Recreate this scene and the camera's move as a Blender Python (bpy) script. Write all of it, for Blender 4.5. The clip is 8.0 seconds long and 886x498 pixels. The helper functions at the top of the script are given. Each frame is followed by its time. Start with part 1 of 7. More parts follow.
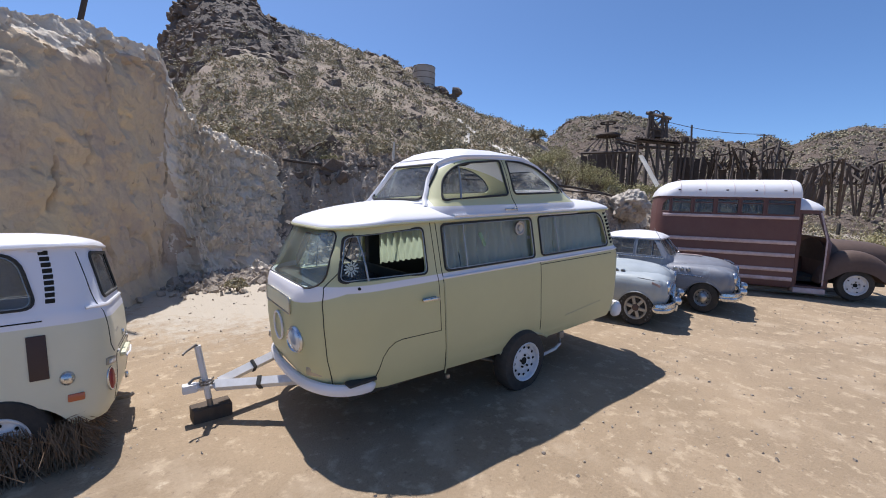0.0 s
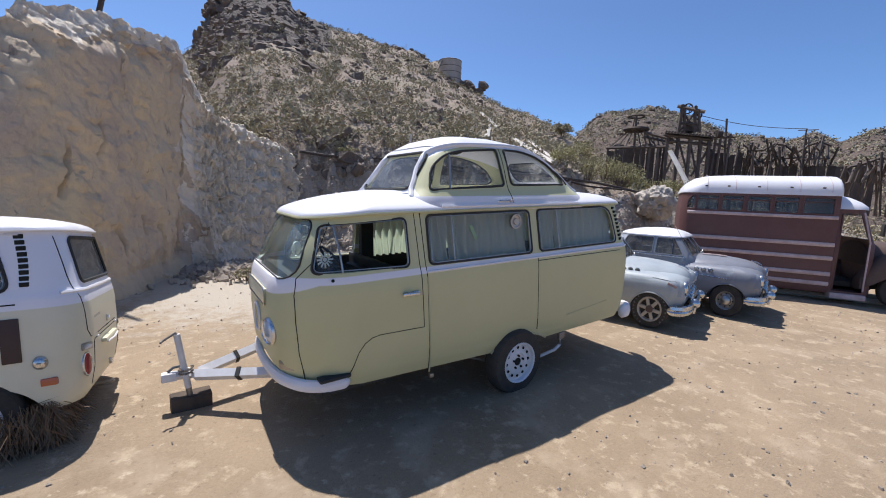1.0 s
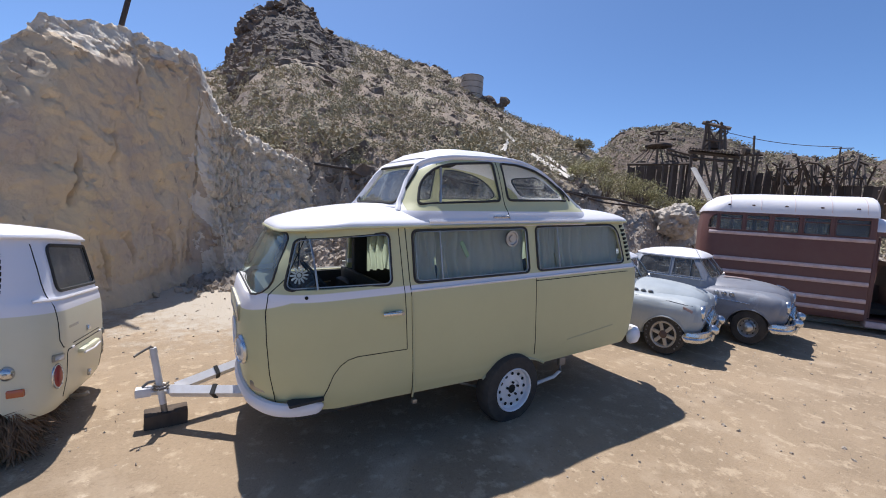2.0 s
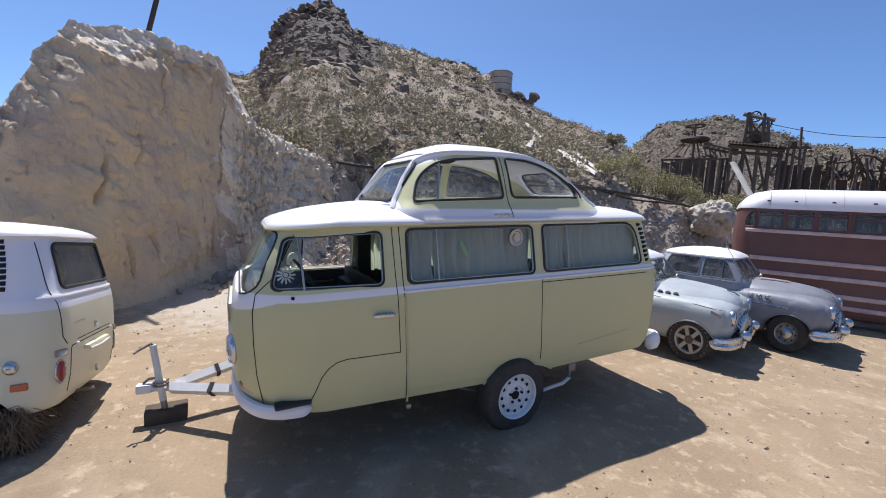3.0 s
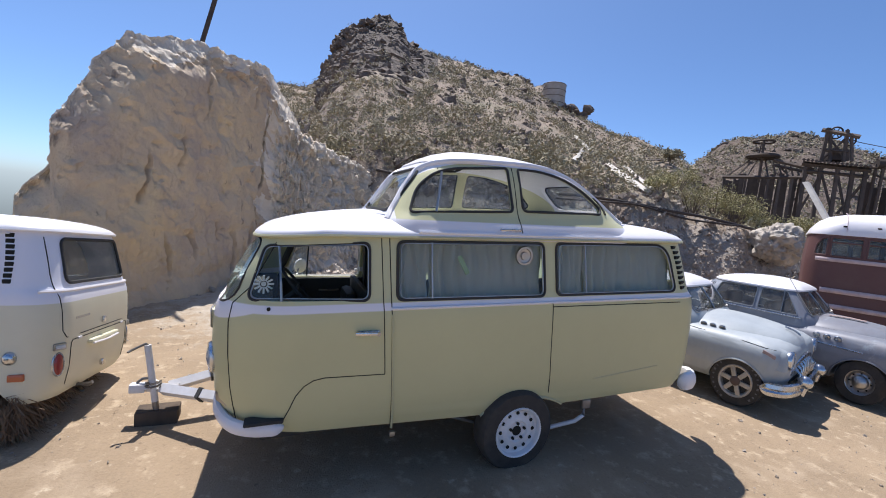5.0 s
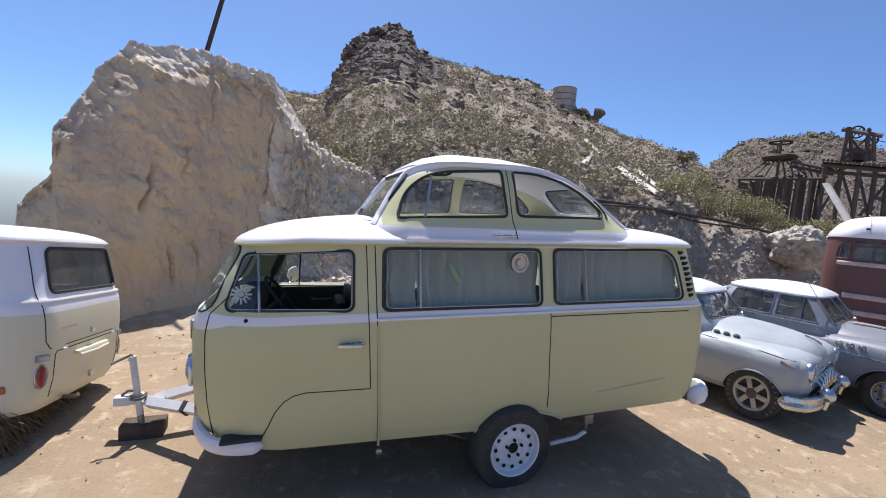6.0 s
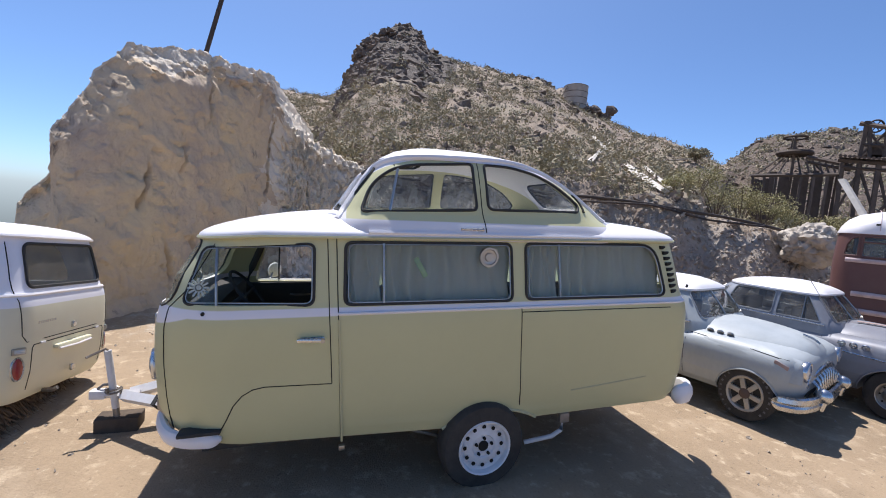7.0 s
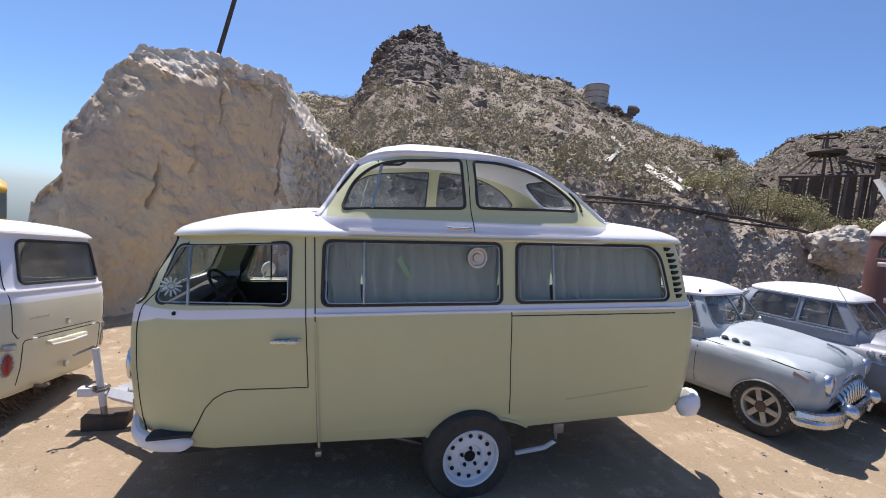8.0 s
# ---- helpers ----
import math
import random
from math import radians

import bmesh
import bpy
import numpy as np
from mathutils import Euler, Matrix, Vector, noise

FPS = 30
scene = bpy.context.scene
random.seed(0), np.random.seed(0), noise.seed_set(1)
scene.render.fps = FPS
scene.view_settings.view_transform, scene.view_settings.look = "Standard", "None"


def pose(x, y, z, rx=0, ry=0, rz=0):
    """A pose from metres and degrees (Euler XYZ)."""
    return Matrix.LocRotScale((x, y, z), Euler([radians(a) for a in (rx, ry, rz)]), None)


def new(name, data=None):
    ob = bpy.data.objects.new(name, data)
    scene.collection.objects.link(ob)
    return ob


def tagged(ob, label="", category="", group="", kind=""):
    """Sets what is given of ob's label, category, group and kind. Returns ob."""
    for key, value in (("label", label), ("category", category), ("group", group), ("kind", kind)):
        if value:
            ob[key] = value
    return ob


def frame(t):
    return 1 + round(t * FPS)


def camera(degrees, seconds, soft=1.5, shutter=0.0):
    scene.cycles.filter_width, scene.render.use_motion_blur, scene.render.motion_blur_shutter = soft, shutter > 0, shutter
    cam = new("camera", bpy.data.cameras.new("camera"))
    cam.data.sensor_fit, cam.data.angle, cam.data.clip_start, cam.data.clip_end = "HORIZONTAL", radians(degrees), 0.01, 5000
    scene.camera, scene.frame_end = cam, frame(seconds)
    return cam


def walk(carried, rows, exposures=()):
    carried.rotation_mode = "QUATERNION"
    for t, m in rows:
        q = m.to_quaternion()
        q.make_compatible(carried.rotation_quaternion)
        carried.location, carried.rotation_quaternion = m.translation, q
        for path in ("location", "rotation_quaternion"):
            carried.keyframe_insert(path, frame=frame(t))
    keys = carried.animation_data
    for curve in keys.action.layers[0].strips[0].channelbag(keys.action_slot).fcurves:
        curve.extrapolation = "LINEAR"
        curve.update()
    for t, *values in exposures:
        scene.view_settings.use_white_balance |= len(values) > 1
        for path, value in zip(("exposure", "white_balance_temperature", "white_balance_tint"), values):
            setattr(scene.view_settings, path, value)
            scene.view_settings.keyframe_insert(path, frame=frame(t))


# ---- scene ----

# ---------------------------------------------------------------- camera
cam = camera(95.26, 8.0, soft=1.0)
ROWS = [  # seconds, x, y, z, pitch, roll, yaw
    (0.0, -0.827, -2.772, 1.955, -6.35, 1.67, -37.25),
    (0.5, -0.637, -2.770, 1.944, -6.26, 3.52, -34.93),
    (1.0, -0.438, -2.817, 1.922, -7.14, 2.47, -33.76),
    (1.5, -0.271, -2.788, 1.937, -5.59, 3.20, -32.93),
    (3.0, 0.196, -2.791, 1.959, -5.91, 3.35, -26.74),
    (3.5, 0.306, -2.735, 1.993, -4.89, 4.70, -25.81),
    (4.0, 0.408, -2.707, 1.995, -5.20, 5.28, -22.50),
    (4.5, 0.546, -2.727, 1.995, -5.30, 5.75, -20.81),
    (6.0, 0.844, -2.610, 2.014, -4.33, 5.13, -18.41),
    (6.5, 1.023, -2.650, 1.997, -4.73, 5.42, -16.95),
    (7.0, 1.178, -2.669, 1.997, -4.50, 4.90, -16.67),
    (7.5, 1.357, -2.631, 1.985, -4.73, 4.94, -16.13),
    (8.0, 1.443, -2.604, 1.995, -4.52, 5.14, -14.02),
]
EXPOSURE, KELVIN = 0.55, 6050.0
walk(cam, [(t, pose(x, y, z, 90 + pitch, 0, yaw) @ pose(0, 0, 0, 0, 0, roll)) for t, x, y, z, pitch, roll, yaw in ROWS],
     [(0.0, EXPOSURE, KELVIN, 13.0), (8.0, EXPOSURE + 0.17, KELVIN + 150.0, 14.0)])

# ---------------------------------------------------------------- light
SUN_EL, SUN_AZ = radians(65.5), radians(91.0)  # azimuth counted from +x towards +y
sun = new("sun", bpy.data.lights.new("sun", "SUN"))
sun.data.energy, sun.data.angle, sun.data.color = 4.0, radians(0.6), (1.0, 0.95, 0.87)
sun_dir = Vector((math.cos(SUN_EL) * math.cos(SUN_AZ), math.cos(SUN_EL) * math.sin(SUN_AZ), math.sin(SUN_EL)))
sun.rotation_euler = sun_dir.to_track_quat("Z", "Y").to_euler()
world = bpy.data.worlds.new("sky")
scene.world = world
world.use_nodes = True
wn = world.node_tree.nodes
wn.clear()
w_sky, w_bg, w_out = wn.new("ShaderNodeTexSky"), wn.new("ShaderNodeBackground"), wn.new("ShaderNodeOutputWorld")
w_sky.sky_type, w_sky.sun_disc = "NISHITA", False
w_sky.sun_elevation, w_sky.sun_rotation = SUN_EL, math.pi / 2 - SUN_AZ
w_sky.altitude, w_sky.air_density, w_sky.dust_density, w_sky.ozone_density = 1200, 0.80, 1.8, 7.5
w_bg.inputs["Strength"].default_value = 0.104
w_cast = wn.new("ShaderNodeMix")  # the film's cyan cast of the sky
w_cast.data_type, w_cast.blend_type = "RGBA", "MULTIPLY"
w_cast.inputs["Factor"].default_value, w_cast.inputs["B"].default_value = 1.0, (0.94, 0.99, 0.98, 1)
world.node_tree.links.new(w_sky.outputs[0], w_cast.inputs["A"])
world.node_tree.links.new(w_cast.outputs["Result"], w_bg.inputs[0])
world.node_tree.links.new(w_bg.outputs[0], w_out.inputs[0])


# ---------------------------------------------------------------- materials
def material(name, base, rough=0.6, metal=0.0, var=None, grain=12.0, stain=1.6, amount=0.5, bump=0.0, bump_scale=40.0,
             coat=0.0, speck=None, speck_scale=20.0, speck_at=0.62, alpha=1.0, transmission=0.0, ior=1.45, coords="Object", stretch=(1, 1, 1), rvar=0.1, piece=0.0):
    """A procedural surface: base and var colours mixed by noise at two scales, specks of a third colour, fine relief."""
    m = bpy.data.materials.new(name)
    m.use_nodes = True
    nt = m.node_tree
    n, link = nt.nodes, nt.links.new
    b = n["Principled BSDF"]
    b.inputs["Roughness"].default_value, b.inputs["Metallic"].default_value = rough, metal
    b.inputs["Coat Weight"].default_value, b.inputs["IOR"].default_value = coat, ior
    b.inputs["Transmission Weight"].default_value, b.inputs["Alpha"].default_value = transmission, alpha
    tc, mp = n.new("ShaderNodeTexCoord"), n.new("ShaderNodeMapping")
    mp.inputs["Scale"].default_value = stretch
    link(tc.outputs[coords], mp.inputs["Vector"])

    def tex(scale, detail=6.0, rough_=0.6):
        t = n.new("ShaderNodeTexNoise")
        t.inputs["Scale"].default_value, t.inputs["Detail"].default_value, t.inputs["Roughness"].default_value = scale, detail, rough_
        link(mp.outputs[0], t.inputs["Vector"])
        return t.outputs["Fac"]

    def mix(fac, a, b_):
        x = n.new("ShaderNodeMix")
        x.data_type = "RGBA"
        for sock, v in ((x.inputs["Factor"], fac), (x.inputs["A"], a), (x.inputs["B"], b_)):
            if hasattr(v, "is_linked"):
                link(v, sock)
            else:
                sock.default_value = v if isinstance(v, float) else (*v, 1.0)
        return x.outputs["Result"]

    def ramp(v, lo, hi):
        r = n.new("ShaderNodeMapRange")
        r.inputs["From Min"].default_value, r.inputs["From Max"].default_value = lo, hi
        link(v, r.inputs["Value"])
        return r.outputs["Result"]

    col = base
    if var is not None:
        big, small = ramp(tex(stain, 4.0), 0.35, 0.68), ramp(tex(grain, 8.0, 0.7), 0.3, 0.72)
        avg = n.new("ShaderNodeMath")
        avg.operation = "MULTIPLY_ADD"
        link(big, avg.inputs[0])
        avg.inputs[1].default_value = 0.55
        half = n.new("ShaderNodeMath")
        half.operation = "MULTIPLY"
        link(small, half.inputs[0])
        half.inputs[1].default_value = 0.45
        link(half.outputs[0], avg.inputs[2])
        amt = n.new("ShaderNodeMath")
        amt.operation = "MULTIPLY"
        link(avg.outputs[0], amt.inputs[0])
        amt.inputs[1].default_value = amount * 2
        amt.use_clamp = True
        col = mix(amt.outputs[0], base, var)
    if speck is not None:
        col = mix(ramp(tex(speck_scale, 6.0, 0.7), speck_at, speck_at + 0.09), col, speck)
    if piece:
        info = n.new("ShaderNodeObjectInfo")
        hsv = n.new("ShaderNodeHueSaturation")
        link(ramp(info.outputs["Random"], 0.0, 1.0), hsv.inputs["Fac"])
        hsv.inputs["Value"].default_value = 1.0 - piece
        if hasattr(col, "is_linked"):
            link(col, hsv.inputs["Color"])
        else:
            hsv.inputs["Color"].default_value = (*col, 1)
        col = hsv.outputs[0]
    if hasattr(col, "is_linked"):
        link(col, b.inputs["Base Color"])
    else:
        b.inputs["Base Color"].default_value = (*col, 1.0)
    if rvar and not transmission:
        r = n.new("ShaderNodeMapRange")
        r.inputs["To Min"].default_value, r.inputs["To Max"].default_value = max(0.02, rough - rvar), min(1.0, rough + rvar)
        link(tex(grain * 0.6), r.inputs["Value"])
        link(r.outputs[0], b.inputs["Roughness"])
    if bump:
        bm_ = n.new("ShaderNodeBump")
        bm_.inputs["Strength"].default_value, bm_.inputs["Distance"].default_value = min(1.0, bump * 20), bump
        link(tex(bump_scale, 8.0, 0.65), bm_.inputs["Height"])
        link(bm_.outputs[0], b.inputs["Normal"])
    return m


SAGE = (0.56, 0.54, 0.305)
M_GREEN = material("sage_paint", (0.50, 0.475, 0.285), 0.5, var=(0.46, 0.44, 0.26), grain=3, stain=0.8, amount=0.5, coat=0.1)
M_WHITE = material("white_paint", (0.80, 0.78, 0.79), 0.42, var=(0.72, 0.69, 0.70), grain=6, stain=1.2, amount=0.4, coat=0.15)
M_CREAM = material("cream_paint", (0.74, 0.71, 0.50), 0.42, var=(0.68, 0.64, 0.44), grain=4, stain=1.0, amount=0.4, coat=0.15)
M_RUBBER = material("black_rubber", (0.02, 0.02, 0.02), 0.75, var=(0.05, 0.048, 0.045), grain=30)
M_TYRE = material("tyre_rubber", (0.025, 0.024, 0.023), 0.85, var=(0.07, 0.06, 0.05), grain=20, stain=4, bump=0.003, bump_scale=60)
M_CHROME = material("chrome", (0.62, 0.63, 0.65), 0.27, 1.0, var=(0.45, 0.44, 0.43), grain=20, amount=0.4)
M_DULL_CHROME = material("dull_chrome", (0.5, 0.5, 0.5), 0.38, 1.0, var=(0.32, 0.3, 0.28), grain=14, amount=0.5)
M_SEAM = material("seam_gap", (0.015, 0.015, 0.012), 0.9)
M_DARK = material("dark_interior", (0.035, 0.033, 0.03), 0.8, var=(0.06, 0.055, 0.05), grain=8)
M_RIM = material("white_rim", (0.78, 0.78, 0.80), 0.4, var=(0.62, 0.60, 0.58), grain=14, stain=5, amount=0.4)
M_CURTAIN = material("curtain_cloth", (0.70, 0.68, 0.63), 0.9, var=(0.60, 0.58, 0.53), grain=40, stain=5, amount=0.5, bump=0.004, bump_scale=120)
cn, cl = M_CURTAIN.node_tree.nodes, M_CURTAIN.node_tree.links  # daylight shows through the cloth
thru, both = cn.new("ShaderNodeBsdfTranslucent"), cn.new("ShaderNodeMixShader")
thru.inputs[0].default_value, both.inputs[0].default_value = (0.72, 0.74, 0.62, 1), 0.5
cl.new(cn["Principled BSDF"].outputs[0], both.inputs[1])
cl.new(thru.outputs[0], both.inputs[2])
cl.new(both.outputs[0], [q for q in cn if q.type == "OUTPUT_MATERIAL"][0].inputs[0])
M_PALE_GREEN = M_CURTAIN.copy()
M_PALE_GREEN.name = "pale_green_cloth"
[q for q in M_PALE_GREEN.node_tree.nodes if q.type == "BSDF_TRANSLUCENT"][0].inputs[0].default_value = (0.62, 0.72, 0.52, 1)
M_GREEN_CLOTH = material("green_cloth", (0.30, 0.42, 0.20), 0.9, var=(0.4, 0.5, 0.3), grain=30)
M_STEEL = material("white_painted_steel", (0.74, 0.74, 0.76), 0.5, var=(0.5, 0.46, 0.42), grain=18, stain=4, amount=0.35)
M_GREY_STEEL = material("bare_steel", (0.33, 0.32, 0.31), 0.5, 0.7, var=(0.2, 0.15, 0.1), grain=20, amount=0.5)
M_AMBER = material("amber_lens", (0.45, 0.10, 0.03), 0.2, coat=0.6)
M_RED_LENS = material("red_lens", (0.28, 0.03, 0.03), 0.22, coat=0.6)
M_LAMP = material("lamp_lens", (0.55, 0.60, 0.68), 0.08, 0.4, coat=1.0)
M_SEAT = material("seat_vinyl", (0.022, 0.024, 0.026), 0.6, var=(0.035, 0.037, 0.038), grain=15)
M_MARK = material("tyre_marking", (0.16, 0.155, 0.15), 0.8, var=(0.09, 0.09, 0.09), grain=30)


def glass(name, tint=(0.9, 0.95, 0.93), clear=0.9, rough=0.03, dust=(0.55, 0.52, 0.47), dusty=0.06):
    """Thin window glass: mostly clear, with gloss by Fresnel and a film of dust."""
    m = bpy.data.materials.new(name)
    m.use_nodes = True
    n, link = m.node_tree.nodes, m.node_tree.links.new
    n.clear()
    out, tr, gl, df = n.new("ShaderNodeOutputMaterial"), n.new("ShaderNodeBsdfTransparent"), n.new("ShaderNodeBsdfGlossy"), n.new("ShaderNodeBsdfDiffuse")
    tr.inputs[0].default_value, gl.inputs[1].default_value = (*[c * clear for c in tint], 1), rough
    df.inputs[0].default_value = (*dust, 1)
    lw, pw, fr, m1, m2 = n.new("ShaderNodeLayerWeight"), n.new("ShaderNodeMath"), n.new("ShaderNodeMath"), n.new("ShaderNodeMixShader"), n.new("ShaderNodeMixShader")
    pw.operation, fr.operation = "POWER", "MULTIPLY_ADD"
    pw.inputs[1].default_value, fr.inputs[1].default_value, fr.inputs[2].default_value = 4.5, 0.9, 0.04
    link(lw.outputs["Facing"], pw.inputs[0])
    link(pw.outputs[0], fr.inputs[0])
    tx, tc, rg = n.new("ShaderNodeTexNoise"), n.new("ShaderNodeTexCoord"), n.new("ShaderNodeMapRange")
    tx.inputs["Scale"].default_value, tx.inputs["Detail"].default_value = 4.0, 7.0
    link(tc.outputs["Object"], tx.inputs["Vector"])
    link(tx.outputs["Fac"], rg.inputs["Value"])
    rg.inputs["From Min"].default_value, rg.inputs["From Max"].default_value = 0.3, 0.8
    rg.inputs["To Min"].default_value, rg.inputs["To Max"].default_value = dusty * 0.4, dusty * 2.0
    link(rg.outputs[0], m1.inputs[0])
    link(tr.outputs[0], m1.inputs[1])
    link(df.outputs[0], m1.inputs[2])
    link(fr.outputs[0], m2.inputs[0])
    link(m1.outputs[0], m2.inputs[1])
    link(gl.outputs[0], m2.inputs[2])
    link(m2.outputs[0], out.inputs[0])
    return m


M_GLASS = glass("window_glass")
M_TINT = glass("green_tinted_windscreen", (0.76, 0.92, 0.86), 0.95, dusty=0.16, dust=(0.50, 0.56, 0.52))
M_CLEAR = glass("clear_side_glass", (0.80, 0.86, 0.83), 0.92, dusty=0.03)
M_SMOKE = glass("dusty_glass", (0.62, 0.66, 0.66), 0.75, dusty=0.12)

# ---------------------------------------------------------------- mesh helpers


def finish(name, bm, mat, parent=None, label="", smooth=True, angle=40):
    me = bpy.data.meshes.new(name)
    bmesh.ops.recalc_face_normals(bm, faces=bm.faces[:])
    bm.to_mesh(me)
    bm.free()
    me.materials.append(mat)
    if smooth:
        me.polygons.foreach_set("use_smooth", [True] * len(me.polygons))
        me.set_sharp_from_angle(angle=radians(angle))
    ob = new(name, me)
    if parent is not None:
        ob.parent = parent
    if label:
        tagged(ob, label)
    return ob


def part(name, bm, mat, parent, label="", smooth=True, angle=40):
    return finish(name, bm, mat, parent, label, smooth, angle)


def thing(name, m, label, category, group="", kind=""):
    ob = new(name)
    ob.empty_display_size = 0.2
    ob.matrix_world = m
    return tagged(ob, label, category, group, kind)


def add_box(bm, a, b, bevel=0.0, m=None):
    """A box from corner a to corner b, with bevelled edges."""
    c = [(a[i] + b[i]) / 2 for i in range(3)]
    s = [abs(b[i] - a[i]) for i in range(3)]
    r = bmesh.ops.create_cube(bm, size=1.0, matrix=(m or Matrix()) @ Matrix.LocRotScale(c, None, s))
    if bevel:
        edges = list({e for v in r["verts"] for e in v.link_edges})
        bmesh.ops.bevel(bm, geom=edges, offset=bevel, segments=2, affect="EDGES", profile=0.6)
    return bm


def box(a, b, bevel=0.0, m=None):
    return add_box(bmesh.new(), a, b, bevel, m)


def add_tube(bm, pts, r, n=8, closed=False, taper=1.0, flat=1.0):
    """A tube along pts."""
    pts = [Vector(p) for p in pts]
    rings, k = [], len(pts)
    up0 = Vector((0.013, 0.021, 1)).normalized()
    if closed:  # a loop keeps its section square to its own plane
        loop = sum((pts[i - 1].cross(pts[i]) for i in range(k)), Vector())
        up0 = loop.normalized() if loop.length > 1e-9 else up0
    for i, p in enumerate(pts):
        a, b = pts[(i - 1) % k] if (closed or i) else p, pts[(i + 1) % k] if (closed or i < k - 1) else p
        t = (b - a).normalized()
        up = up0 if abs(t.dot(up0)) < 0.95 else Vector((1, 0.02, 0)).normalized()
        s = t.cross(up).normalized()
        u = s.cross(t)
        rr = r * (1 + (taper - 1) * i / max(1, k - 1))
        rings.append([bm.verts.new(p + s * (rr * math.cos(q)) + u * (rr * flat * math.sin(q))) for q in (2 * math.pi * j / n for j in range(n))])
    for i in range(k if closed else k - 1):
        A_, B_ = rings[i], rings[(i + 1) % k]
        for j in range(n):
            bm.faces.new((A_[j], A_[(j + 1) % n], B_[(j + 1) % n], B_[j]))
    if not closed:
        bm.faces.new(rings[0][::-1])
        bm.faces.new(rings[-1])
    return bm


def tube(pts, r, n=8, closed=False, taper=1.0, flat=1.0):
    return add_tube(bmesh.new(), pts, r, n, closed, taper, flat)


def add_lathe(bm, profile, m=None, n=32):
    """Turn profile [(radius, along)] about the y axis."""
    m = m or Matrix()
    rings = []
    for r, a in profile:
        rings.append([bm.verts.new(m @ Vector((r * math.cos(q), a, r * math.sin(q)))) for q in (2 * math.pi * j / n for j in range(n))])
    for A_, B_ in zip(rings, rings[1:]):
        for j in range(n):
            bm.faces.new((A_[j], A_[(j + 1) % n], B_[(j + 1) % n], B_[j]))
    return bm


def lathe(profile, m=None, n=32, cap=True):
    bm = add_lathe(bmesh.new(), profile, m, n)
    if cap:
        bmesh.ops.holes_fill(bm, edges=[e for e in bm.edges if e.is_boundary])
    return bm


def rounded(pts, r, n=5):
    """A polygon's points with its corners rounded by r (or a list of radii)."""
    out, k = [], len(pts)
    for i in range(k):
        p, a, b = Vector(pts[i]), Vector(pts[i - 1]), Vector(pts[(i + 1) % k])
        rr = r[i] if isinstance(r, (list, tuple)) else r
        da, db = (a - p), (b - p)
        rr = min(rr, da.length * 0.48, db.length * 0.48)
        p0, p1 = p + da.normalized() * rr, p + db.normalized() * rr
        for j in range(n + 1):
            t = j / n
            out.append(tuple((1 - t) ** 2 * p0 + 2 * t * (1 - t) * p + t * t * p1))
    return out


def prism(pts, axis, lo, hi):
    """A closed prism over the 2D polygon pts; axis 'x', 'y' or 'z' is the way it is extruded."""
    def at(p, d):
        return {"x": (d, p[0], p[1]), "y": (p[0], d, p[1]), "z": (p[0], p[1], d)}[axis]
    bm = bmesh.new()
    a, b = [bm.verts.new(at(p, lo)) for p in pts], [bm.verts.new(at(p, hi)) for p in pts]
    k = len(pts)
    bm.faces.new(a[::-1])
    bm.faces.new(b)
    for i in range(k):
        bm.faces.new((a[i], a[(i + 1) % k], b[(i + 1) % k], b[i]))
    return bm


def carve(ob, cutters, thick=0.0):
    """Give ob's shell a thickness and cut the openings right through it."""
    if thick:
        md = ob.modifiers.new("thick", "SOLIDIFY")
        md.thickness, md.offset = thick, -1.0
    made = []
    for c in cutters:
        bmesh.ops.recalc_face_normals(c, faces=c.faces[:])
        me = bpy.data.meshes.new("cutter")
        c.to_mesh(me)
        c.free()
        co = new("cutter", me)
        made.append(co)
        md = ob.modifiers.new("cut", "BOOLEAN")
        md.operation, md.solver, md.object = "DIFFERENCE", "EXACT", co
        co.matrix_world = ob.matrix_world if ob.parent is None else ob.parent.matrix_world @ ob.matrix_basis
    bpy.context.view_layer.update()
    dg = bpy.context.evaluated_depsgraph_get()
    me = bpy.data.meshes.new_from_object(ob.evaluated_get(dg))
    ob.modifiers.clear()
    ob.data = me
    for co in made:
        bpy.data.objects.remove(co)
    me.polygons.foreach_set("use_smooth", [True] * len(me.polygons))
    me.set_sharp_from_angle(angle=radians(35))
    return ob


